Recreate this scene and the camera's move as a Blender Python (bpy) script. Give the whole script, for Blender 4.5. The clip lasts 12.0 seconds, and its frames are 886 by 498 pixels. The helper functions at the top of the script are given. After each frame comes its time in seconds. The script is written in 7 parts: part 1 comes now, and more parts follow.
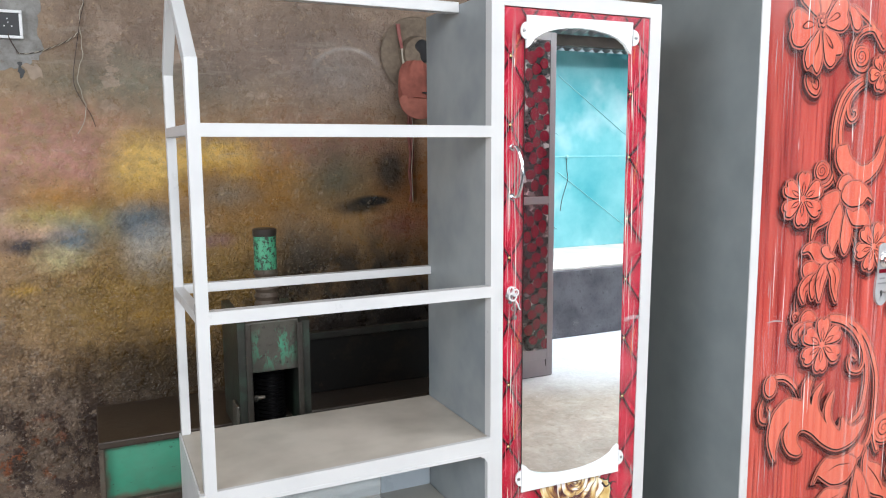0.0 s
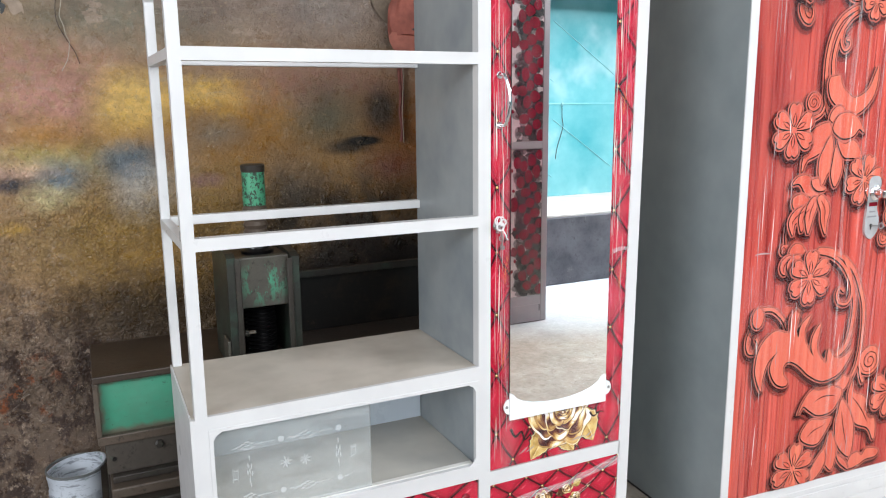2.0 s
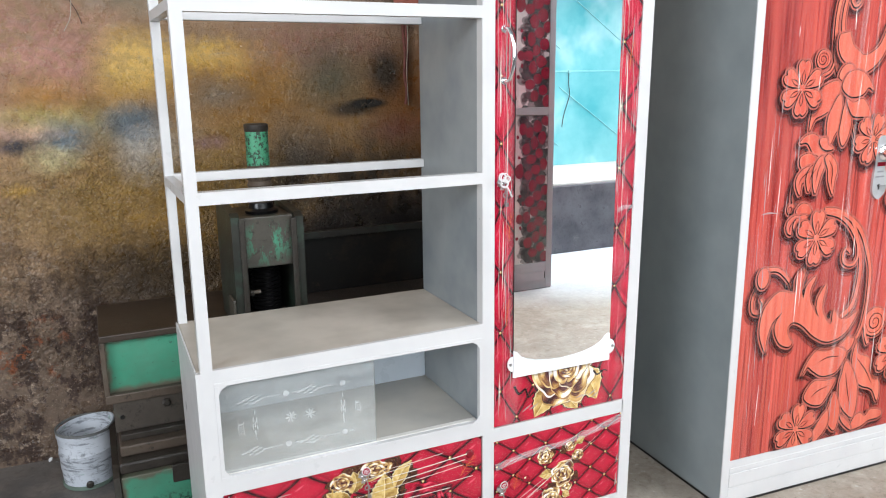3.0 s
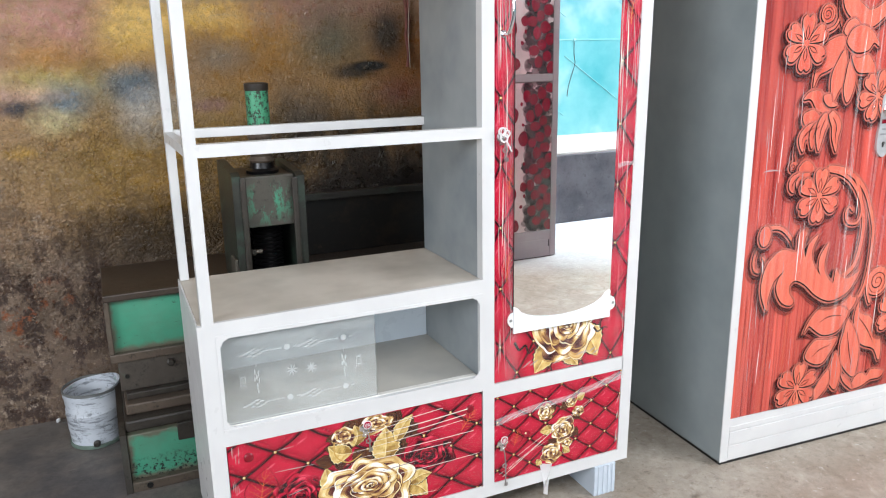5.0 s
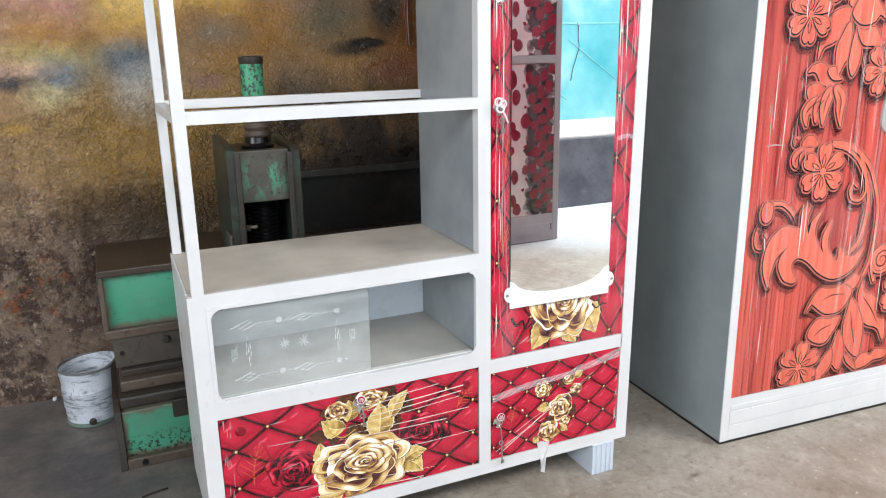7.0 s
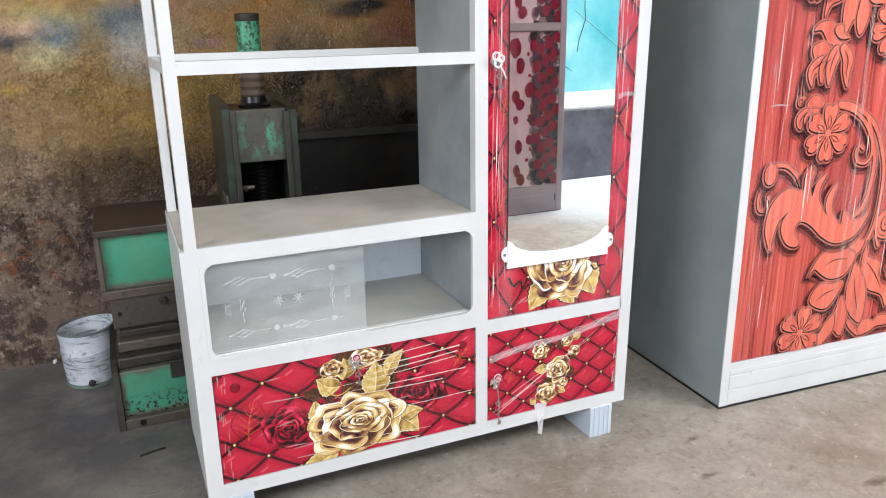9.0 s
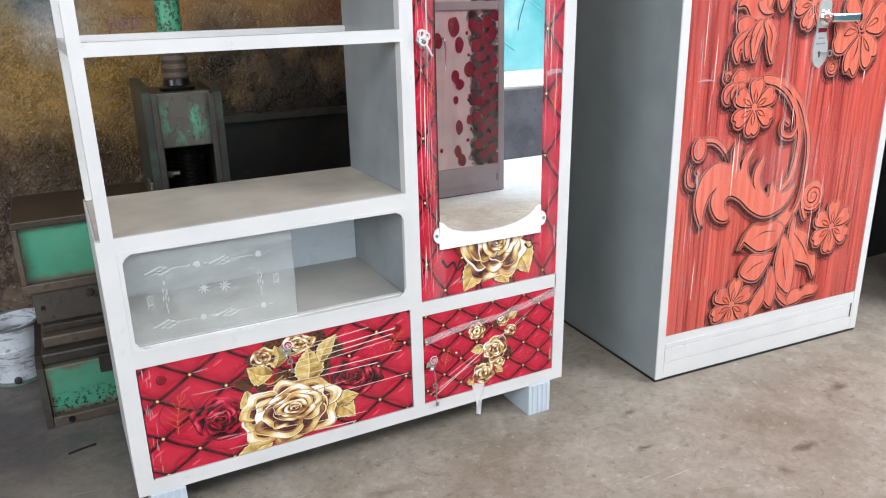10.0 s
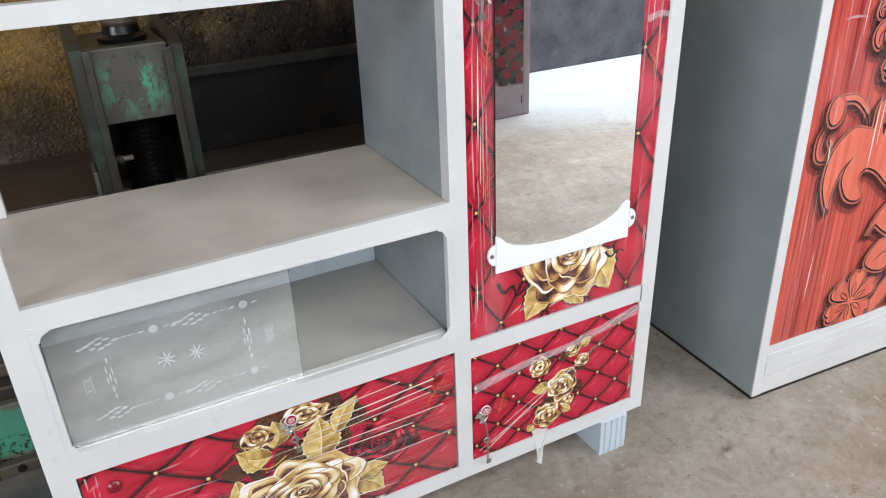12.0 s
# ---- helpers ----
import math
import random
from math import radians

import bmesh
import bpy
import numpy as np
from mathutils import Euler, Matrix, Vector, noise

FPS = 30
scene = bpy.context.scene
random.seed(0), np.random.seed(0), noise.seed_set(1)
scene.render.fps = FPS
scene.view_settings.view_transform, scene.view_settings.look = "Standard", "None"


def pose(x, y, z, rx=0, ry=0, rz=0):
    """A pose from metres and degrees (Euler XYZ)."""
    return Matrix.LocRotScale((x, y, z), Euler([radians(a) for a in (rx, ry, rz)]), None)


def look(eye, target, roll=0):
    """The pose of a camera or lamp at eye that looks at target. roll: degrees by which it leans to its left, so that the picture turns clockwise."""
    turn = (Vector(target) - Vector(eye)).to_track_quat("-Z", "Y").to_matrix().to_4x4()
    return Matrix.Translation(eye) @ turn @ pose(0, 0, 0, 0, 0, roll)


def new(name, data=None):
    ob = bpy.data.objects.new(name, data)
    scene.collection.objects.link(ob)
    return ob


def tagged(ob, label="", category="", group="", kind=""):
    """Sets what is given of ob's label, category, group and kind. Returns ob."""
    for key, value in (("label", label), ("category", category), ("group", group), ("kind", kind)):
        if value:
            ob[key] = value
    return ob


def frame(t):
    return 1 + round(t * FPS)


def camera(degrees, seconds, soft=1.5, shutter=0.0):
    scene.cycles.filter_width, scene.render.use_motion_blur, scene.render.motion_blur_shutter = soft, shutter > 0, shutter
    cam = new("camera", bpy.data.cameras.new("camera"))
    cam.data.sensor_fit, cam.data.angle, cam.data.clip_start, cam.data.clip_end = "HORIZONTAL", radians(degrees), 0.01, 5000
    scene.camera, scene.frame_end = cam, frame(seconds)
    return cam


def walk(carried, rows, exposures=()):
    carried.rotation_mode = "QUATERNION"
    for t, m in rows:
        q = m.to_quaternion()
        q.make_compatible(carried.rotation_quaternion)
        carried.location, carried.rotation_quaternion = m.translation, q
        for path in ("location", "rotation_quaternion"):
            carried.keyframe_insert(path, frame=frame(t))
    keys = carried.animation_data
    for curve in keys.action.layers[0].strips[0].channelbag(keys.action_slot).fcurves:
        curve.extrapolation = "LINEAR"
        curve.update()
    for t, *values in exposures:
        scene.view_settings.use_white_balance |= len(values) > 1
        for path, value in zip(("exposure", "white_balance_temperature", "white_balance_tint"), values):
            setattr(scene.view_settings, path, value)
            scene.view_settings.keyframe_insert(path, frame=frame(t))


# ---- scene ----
cam = camera(60.7, 12.0, soft=1.1)
PATH = [
    (0, (-0.182, -1.643, 1.477), (0.661, 0.152, 1.215), -0.3),
    (0.5, (-0.175, -1.645, 1.471), (0.667, 0.146, 1.179), -0.4),
    (1, (-0.166, -1.643, 1.457), (0.672, 0.149, 1.158), -0.7),
    (1.5, (-0.161, -1.647, 1.437), (0.675, 0.138, 1.1), -1.1),
    (2, (-0.162, -1.659, 1.412), (0.678, 0.117, 1.035), -0.6),
    (2.5, (-0.166, -1.663, 1.391), (0.662, 0.11, 0.977), -0.3),
    (3, (-0.159, -1.666, 1.37), (0.659, 0.104, 0.925), -0.7),
    (5, (-0.15, -1.686, 1.318), (0.645, 0.078, 0.813), -1.0),
    (5.5, (-0.144, -1.686, 1.308), (0.652, 0.077, 0.8), -1.1),
    (6, (-0.135, -1.688, 1.3), (0.654, 0.078, 0.79), -1.2),
    (6.5, (-0.129, -1.686, 1.287), (0.656, 0.08, 0.771), -1.2),
    (7, (-0.12, -1.68, 1.268), (0.659, 0.084, 0.738), -1.0),
    (9, (-0.094, -1.685, 1.213), (0.661, 0.072, 0.628), -0.9),
    (9.5, (-0.076, -1.686, 1.205), (0.68, 0.061, 0.591), -1.3),
    (10, (-0.037, -1.687, 1.205), (0.825, 0.003, 0.572), -1.3),
    (10.5, (-0.03, -1.681, 1.205), (0.933, -0.051, 0.56), -1.4),
    (11, (-0.009, -1.554, 1.197), (0.845, 0.095, 0.454), -1.4),
    (11.5, (0.054, -1.313, 1.235), (0.92, 0.257, 0.347), -1.6),
    (12, (0.155, -1.087, 1.262), (0.962, 0.508, 0.366), -2.3),
]
EXPO = -0.32
walk(cam, [(t, look(eye, target, roll)) for t, eye, target, roll in PATH], [(0.0, EXPO - 0.14), (3.0, EXPO - 0.06), (6.0, EXPO), (9.5, EXPO - 0.08), (12.0, EXPO - 0.27)])

# ---- world and daylight ----
world = bpy.data.worlds.new("sky")
world.use_nodes = True
scene.world = world
wn = world.node_tree.nodes
sky = wn.new("ShaderNodeTexSky")
sky.sky_type, sky.sun_disc, sky.sun_elevation, sky.sun_rotation = "NISHITA", False, radians(52), radians(120)
wn["Background"].inputs["Strength"].default_value = 0.1
world.node_tree.links.new(sky.outputs[0], wn["Background"].inputs[0])


def area(name, eye, target, w, h, watts, colour):
    d = bpy.data.lights.new(name, "AREA")
    d.shape, d.size, d.size_y, d.energy, d.color = "RECTANGLE", w, h, watts, colour
    ob = new(name, d)
    ob.matrix_world = look(eye, target)
    return ob


area("skylight", (3.9, -2.55, 2.86), (3.9, -2.55, 0.0), 2.6, 1.5, 360, (0.925, 0.96, 1.0))
# added overhead fill, tilted at the cabinet to brighten its upper front
area("skylight", (0.8, -2.6, 2.7), (1.2, 0.2, 1.3), 2.2, 0.9, 94, (0.93, 0.962, 1.0))
area("daylight_front", (-0.6, -4.9, 1.95), (0.4, 0.0, 1.0), 4.0, 1.2, 62, (0.89, 0.94, 1.0))
# added fill from the left, brightens the wall and wardrobe side
area("daylight_west", (-3.15, -2.2, 2.0), (1.0, -0.6, 1.0), 2.4, 1.2, 164, (0.875, 0.93, 1.0))


# ---- materials ----
def rgb(r, g, b):
    """Linear colour from display values 0 to 255."""
    return tuple(((v / 255 + 0.055) / 1.055) ** 2.4 if v > 10 else v / 3294.6 for v in (r, g, b)) + (1.0,)


class Mat:
    """A node material in object space, built step by step."""

    def __init__(self, name, rough=0.5, metal=0.0, spec=0.5):
        self.m = bpy.data.materials.new(name)
        self.m.use_nodes = True
        self.t = self.m.node_tree
        self.b = self.t.nodes["Principled BSDF"]
        self.b.inputs["Roughness"].default_value = rough
        self.b.inputs["Metallic"].default_value = metal
        self.b.inputs["Specular IOR Level"].default_value = spec
        self.co = self.t.nodes.new("ShaderNodeTexCoord").outputs["Object"]

    def link(self, a, b):
        self.t.links.new(a, b)

    def node(self, kind, **inputs):
        n = self.t.nodes.new(kind)
        for k, v in inputs.items():
            n.inputs[k].default_value = v
        return n

    def put(self, value, socket):
        if isinstance(value, (int, float, tuple)):
            socket.default_value = value
        else:
            self.link(value, socket)

    def scaled(self, sx, sy, sz, shift=(0, 0, 0)):
        n = self.node("ShaderNodeMapping")
        n.inputs["Scale"].default_value = (sx, sy, sz)
        n.inputs["Location"].default_value = shift
        self.link(self.co, n.inputs[0])
        return n.outputs[0]

    def noise(self, scale, detail=4, co=None, rough=0.55, dist=0.0):
        n = self.node("ShaderNodeTexNoise", Scale=scale, Detail=detail, Roughness=rough, Distortion=dist)
        self.link(co or self.co, n.inputs["Vector"])
        return n.outputs["Fac"]

    def lumps(self, scale, co=None):
        """Rounded bumps: 0 on their crests, 1 in the seams."""
        n = self.node("ShaderNodeTexVoronoi", Scale=scale, Randomness=1.0)
        n.feature = "SMOOTH_F1"
        n.inputs["Smoothness"].default_value = 0.35
        self.link(co or self.co, n.inputs["Vector"])
        return n.outputs["Distance"]

    def ramp(self, fac, a, b, lo=0.0, hi=1.0):
        n = self.node("ShaderNodeMapRange")
        n.clamp = True
        for k, v in (("From Min", a), ("From Max", b), ("To Min", lo), ("To Max", hi)):
            n.inputs[k].default_value = v
        self.link(fac, n.inputs["Value"])
        return n.outputs[0]

    def math(self, op, a, b=0.0):
        n = self.t.nodes.new("ShaderNodeMath")
        n.operation = op
        self.put(a, n.inputs[0])
        self.put(b, n.inputs[1])
        return n.outputs[0]

    def mix(self, fac, a, b, kind="MIX"):
        n = self.t.nodes.new("ShaderNodeMix")
        n.data_type, n.blend_type = "RGBA", kind
        self.put(fac, n.inputs[0])
        self.put(a, n.inputs[6])
        self.put(b, n.inputs[7])
        return n.outputs[2]

    def blob(self, x, z, rx, rz, edge=0.5, wobble=None, y=None):
        """A soft spot in the x-z plane, 1 inside."""
        n = self.node("ShaderNodeMapping")
        n.inputs["Location"].default_value = (-x / rx, 0, -z / rz)
        n.inputs["Scale"].default_value = (1 / rx, 0, 1 / rz)
        self.link(wobble or self.co, n.inputs[0])
        v = self.t.nodes.new("ShaderNodeVectorMath")
        v.operation = "LENGTH"
        self.link(n.outputs[0], v.inputs[0])
        return self.ramp(v.outputs["Value"], 1 + edge, 1 - edge)

    def colour(self, c):
        self.put(c, self.b.inputs["Base Color"])
        return self

    def rough(self, r):
        self.put(r, self.b.inputs["Roughness"])
        return self

    def grey(self, v):
        n = self.t.nodes.new("ShaderNodeCombineColor")
        for k in range(3):
            self.link(v, n.inputs[k])
        return n.outputs[0]

    def bump(self, height, strength=0.2, distance=0.002):
        n = self.node("ShaderNodeBump", Strength=strength, Distance=distance)
        self.link(height, n.inputs["Height"])
        self.link(n.outputs[0], self.b.inputs["Normal"])
        return self


def painted(name, c, c2, rough=0.35, scale=6, grain=220, bump=0.06):
    """Sprayed enamel: slow tone drift, faint orange peel, small scuffs."""
    m = Mat(name, rough)
    base = m.mix(m.ramp(m.noise(scale, 3), 0.35, 0.7), c, c2)
    scuff = m.ramp(m.noise(38, 6, rough=0.7), 0.66, 0.78, 0, 0.35)
    m.colour(m.mix(scuff, base, tuple(v * 0.8 for v in c2[:3]) + (1,)))
    m.rough(m.ramp(m.noise(14, 4), 0.3, 0.7, rough - 0.06, rough + 0.1))
    m.bump(m.noise(grain, 2), bump, 0.001)
    return m.m


def plain(name, c, rough=0.5, metal=0.0, vary=0.25, scale=30, bump=0.1):
    m = Mat(name, rough, metal)
    d = tuple(v * (1 - vary) for v in c[:3]) + (1,)
    m.colour(m.mix(m.ramp(m.noise(scale, 4), 0.35, 0.65), c, d))
    if bump:
        m.bump(m.noise(scale * 4, 3), bump, 0.001)
    return m.m


def wall_paint():
    m = Mat("sprayed_plaster_wall", 0.5)
    w = m.node("ShaderNodeTexNoise", Scale=6.0, Detail=9.0, Roughness=0.7)
    m.link(m.co, w.inputs["Vector"])
    v = m.t.nodes.new("ShaderNodeVectorMath")
    v.operation = "MULTIPLY_ADD"
    m.link(w.outputs["Color"], v.inputs[0])
    v.inputs[1].default_value = (0.26, 0, 0.26)
    m.link(m.co, v.inputs[2])
    s = m.node("ShaderNodeVectorMath")
    s.operation = "SUBTRACT"
    m.link(v.outputs[0], s.inputs[0])
    s.inputs[1].default_value = (0.13, 0, 0.13)
    wob = s.outputs[0]
    fine = m.t.nodes.new("ShaderNodeVectorMath")
    fine.operation = "MULTIPLY_ADD"
    m.link(s.outputs[0], fine.inputs[0])
    fine.inputs[1].default_value = (0.35, 0, 0.35)
    half = m.t.nodes.new("ShaderNodeVectorMath")
    half.operation = "MULTIPLY"
    m.link(m.co, half.inputs[0])
    half.inputs[1].default_value = (0.65, 0, 0.65)
    m.link(half.outputs[0], fine.inputs[2])
    fleck = m.ramp(m.noise(26, 12, rough=0.74), 0.45, 0.53)
    c = m.mix(m.ramp(m.noise(3.0, 10, rough=0.72), 0.36, 0.64), rgb(154, 132, 113), rgb(124, 103, 87))
    spots = (
        (0.35, 1.15, 1.5, 0.42, 0.45, (154, 115, 66), 0.88, 0),
        (-0.45, 1.3, 0.3, 0.5, 0.5, (174, 140, 102), 0.8, 0),
        (-0.35, 1.5, 0.26, 0.14, 0.6, (178, 128, 116), 0.7, 0.7),
        (-0.2, 1.42, 0.12, 0.08, 0.6, (186, 130, 118), 0.6, 0.6),
        (0.02, 1.415, 0.135, 0.11, 0.45, (232, 190, 104), 0.95, 0.35),
        (0.3, 1.45, 0.16, 0.05, 0.5, (230, 186, 98), 0.95, 0.4),
        (0.45, 1.4, 0.2, 0.06, 0.7, (196, 140, 48), 0.7, 0.7),
        (0.72, 1.5, 0.3, 0.1, 0.6, (152, 106, 92), 0.7, 0.5),
        (0.3, 1.28, 0.5, 0.1, 0.6, (152, 104, 34), 0.7, 0.3),
        (-0.12, 1.21, 0.15, 0.06, 0.7, (148, 142, 78), 0.6, 0.4),
        (0.05, 1.16, 0.15, 0.11, 0.7, (150, 152, 150), 0.55, 0.4),
        (-0.235, 1.18, 0.085, 0.065, 0.5, (118, 133, 142), 0.95, 0.3),
        (-0.385, 1.156, 0.06, 0.03, 0.5, (56, 60, 68), 0.95, 0.3),
        (0.0, 1.212, 0.09, 0.065, 0.5, (90, 108, 120), 1.0, 0.1),
        (0.03, 1.09, 0.095, 0.095, 0.5, (206, 208, 208), 0.95, 0.35),
        (-0.272, 1.098, 0.08, 0.04, 0.6, (212, 200, 152), 0.85, 0.5),
        (-0.36, 1.198, 0.1, 0.026, 0.6, (214, 174, 148), 0.85, 0.6),
        (0.245, 1.135, 0.06, 0.022, 0.6, (126, 84, 128), 0.75, 0.5),
        (0.0, 1.72, 0.35, 0.08, 0.7, (100, 108, 92), 0.55, 0.3),
        (0.62, 1.84, 0.4, 0.16, 0.7, (112, 95, 86), 0.75, 0),
        (0.1, 0.95, 0.4, 0.16, 0.6, (140, 124, 70), 0.6, 0.5),
        (-0.4, 1.0, 0.05, 0.02, 0.5, (196, 152, 60), 0.8, 0.5),
        (0.73, 1.365, 0.12, 0.1, 0.8, (86, 88, 72), 0.8, 0),
        (0.75, 1.78, 0.14, 0.1, 0.7, (150, 140, 132), 0.5, 0.5),
        (1.1, 1.25, 0.16, 0.2, 0.6, (144, 88, 40), 0.85, 0),
        (0.58, 1.06, 0.1, 0.12, 0.8, (74, 74, 70), 0.75, 0),
        (0.3, 1.31, 0.09, 0.05, 0.8, (120, 122, 116), 0.6, 0.2),
        (1.0, 1.16, 0.1, 0.05, 0.8, (112, 62, 66), 0.6, 0.2),
        (-0.48, 1.27, 0.09, 0.1, 0.7, (150, 118, 126), 0.6, 0.3),
        (-0.3, 1.32, 0.1, 0.06, 0.7, (182, 128, 52), 0.6, 0.3),
        (-0.31, 1.245, 0.12, 0.035, 0.7, (184, 168, 100), 0.65, 0.4),
    )
    for x, z, rx, rz, e, k, a, broken in spots:
        f = m.math("MULTIPLY", m.blob(x, z, rx, rz, e, fine.outputs[0] if rx < 0.16 else wob), a)
        if broken:
            f = m.math("MULTIPLY", f, m.math("ADD", m.math("MULTIPLY", fleck, broken), 1 - broken))
        c = m.mix(f, c, rgb(*k))
    for x, z, rx, rz, a, e, tone in ((0.965, 1.39, 0.068, 0.088, 0.88, 0.5, (34, 36, 33)), (0.82, 1.245, 0.09, 0.026, 0.85, 0.5, (26, 25, 23)), (0.885, 1.267, 0.078, 0.02, 1.0, 0.3, (16, 15, 14))):
        c = m.mix(m.math("MULTIPLY", m.blob(x, z, rx, rz, e), a), c, rgb(*tone))
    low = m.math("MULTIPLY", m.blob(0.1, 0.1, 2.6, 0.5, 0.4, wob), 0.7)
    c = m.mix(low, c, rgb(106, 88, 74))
    # stains and deep shade behind the press, both put into the wall colour
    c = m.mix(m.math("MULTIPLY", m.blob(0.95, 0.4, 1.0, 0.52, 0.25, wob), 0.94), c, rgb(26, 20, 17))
    peel = m.math("MULTIPLY", m.ramp(m.noise(10, 12, m.scaled(1.2, 1, 0.8), rough=0.78), 0.48, 0.535), m.blob(-0.3, 0.25, 1.0, 0.52, 0.45, wob))
    c = m.mix(m.math("MULTIPLY", peel, 0.85), c, rgb(54, 37, 32))
    c = m.mix(m.math("MULTIPLY", m.ramp(m.noise(24, 10, m.scaled(1, 1, 1, (2, 0, 1)), rough=0.78), 0.57, 0.61), m.blob(-0.35, 0.35, 0.9, 0.6, 0.4, wob)), c, rgb(158, 138, 120))
    c = m.mix(m.math("MULTIPLY", m.ramp(m.noise(58, 10, m.scaled(1, 1, 1, (2, 0, 9)), rough=0.8), 0.58, 0.64, 0, 0.75), m.blob(-0.35, 0.4, 0.9, 0.6, 0.4, wob)), c, rgb(178, 154, 134))
    c = m.mix(m.math("MULTIPLY", m.ramp(m.noise(12, 8, rough=0.74), 0.55, 0.6), m.blob(-0.43, 0.42, 0.17, 0.1, 0.5, wob)), c, rgb(150, 84, 48))
    c = m.mix(m.ramp(m.noise(22, 12, rough=0.75), 0.58, 0.68, 0, 0.5), c, rgb(176, 152, 124))
    worn = m.math("MAXIMUM", m.blob(-0.4, 0.55, 0.95, 0.95, 0.3, wob), 0.3)
    c = m.mix(m.math("MULTIPLY", m.ramp(m.noise(48, 10, rough=0.75), 0.6, 0.66, 0, 0.75), worn), c, rgb(50, 37, 29))
    c = m.mix(m.ramp(m.noise(38, 10, m.scaled(1, 1, 1, (6, 0, 4)), rough=0.75), 0.6, 0.66, 0, 0.5), c, rgb(190, 166, 134))
    c = m.mix(m.math("MULTIPLY", m.math("MULTIPLY", m.blob(0.12, 0.88, 0.34, 0.26, 0.6, wob), 0.8), m.math("ADD", m.math("MULTIPLY", fleck, 0.35), 0.65)), c, rgb(150, 112, 48))
    # same painted shade continued higher, right of the press head
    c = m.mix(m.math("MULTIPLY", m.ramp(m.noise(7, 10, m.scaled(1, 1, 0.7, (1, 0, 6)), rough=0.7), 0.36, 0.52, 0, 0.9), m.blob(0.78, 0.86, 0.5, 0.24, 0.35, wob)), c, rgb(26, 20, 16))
    # old arched scuff, pale chips
    n = m.node("ShaderNodeMapping")
    n.inputs["Location"].default_value = (-0.785 / 0.145, 0, -1.765 / 0.11)
    n.inputs["Scale"].default_value = (1 / 0.145, 0, 1 / 0.11)
    m.link(m.co, n.inputs[0])
    d = m.t.nodes.new("ShaderNodeVectorMath")
    d.operation = "LENGTH"
    m.link(n.outputs[0], d.inputs[0])
    arch = m.math("MULTIPLY", m.ramp(d.outputs["Value"], 0.86, 0.96), m.ramp(d.outputs["Value"], 1.1, 1.0))
    c = m.mix(m.math("MULTIPLY", m.math("MULTIPLY", arch, m.blob(0.76, 1.86, 0.17, 0.07, 0.4)), 0.5), c, rgb(176, 166, 158))
    c = m.mix(m.math("MULTIPLY", m.ramp(m.noise(6, 10, m.scaled(1, 1, 1.6, (5, 0, 3)), rough=0.65), 0.59, 0.61, 0, 0.5), m.blob(-0.1, 1.95, 1.2, 0.35, 0.3)), c, rgb(176, 152, 134))
    c = m.mix(m.math("MULTIPLY", worn, 0.45), c, m.grey(m.ramp(m.noise(17, 12, rough=0.7), 0.36, 0.64, 0.8, 1.9)), "MULTIPLY")
    c = m.mix(0.42, c, m.grey(m.ramp(m.noise(4, 8, m.scaled(0.8, 1, 1.5), rough=0.66, dist=0.8), 0.32, 0.68, 0.62, 1.55)), "MULTIPLY")
    # wrinkled paint skin: dark creases, and glints painted as pale flecks
    crease = m.math("ABSOLUTE", m.math("SUBTRACT", m.noise(34, 5, rough=0.6, dist=1.2), 0.5))
    skin = m.ramp(m.noise(5, 6, m.scaled(1, 1, 1, (8, 0, 2))), 0.4, 0.6)
    c = m.mix(m.math("MULTIPLY", m.ramp(crease, 0.02, 0.0, 0, 0.14), skin), c, rgb(54, 41, 32))
    c = m.mix(m.math("MULTIPLY", m.ramp(m.noise(120, 6, rough=0.7), 0.62, 0.72, 0, 0.4), skin), c, rgb(206, 186, 160))
    c = m.mix(m.math("MULTIPLY", m.ramp(m.noise(70, 8, m.scaled(1, 1, 1, (3, 0, 7)), rough=0.75), 0.6, 0.72, 0, 0.4), worn), c, rgb(58, 45, 36))
    # shade on the wall just above the press bed, painted as a dark blob
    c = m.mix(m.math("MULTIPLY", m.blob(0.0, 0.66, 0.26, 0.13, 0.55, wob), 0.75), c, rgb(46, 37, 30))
    # lumpy paint, bumps a few millimetres across: relief shading put into colour, dark seams, pale crests
    warp = m.node("ShaderNodeTexNoise", Scale=30.0, Detail=4.0)
    m.link(m.co, warp.inputs["Vector"])
    bent = m.t.nodes.new("ShaderNodeVectorMath")
    bent.operation = "MULTIPLY_ADD"
    m.link(warp.outputs["Color"], bent.inputs[0])
    bent.inputs[1].default_value = (0.03, 0, 0.03)
    m.link(m.co, bent.inputs[2])
    coarse, small = m.lumps(85, bent.outputs[0]), m.lumps(190, bent.outputs[0])
    rough_skin = m.math("MULTIPLY", m.ramp(m.noise(3.2, 6, m.scaled(1, 1, 1.4, (8, 0, 2)), rough=0.65), 0.36, 0.6, 0.35, 1.0), m.blob(-0.1, 0.75, 1.2, 0.45, 0.35, wob))
    rough_skin = m.math("MAXIMUM", m.math("MULTIPLY", rough_skin, 0.85), 0.1)
    c = m.mix(m.math("MULTIPLY", m.ramp(coarse, 0.46, 0.74, 0, 0.42), rough_skin), c, rgb(52, 40, 31))
    c = m.mix(m.math("MULTIPLY", m.ramp(small, 0.5, 0.78, 0, 0.3), rough_skin), c, rgb(58, 46, 36))
    c = m.mix(m.math("MULTIPLY", m.math("MULTIPLY", m.ramp(coarse, 0.3, 0.1, 0, 0.5), rough_skin), m.blob(0.1, 1.15, 1.0, 0.42, 0.4, wob)), c, rgb(214, 196, 160))
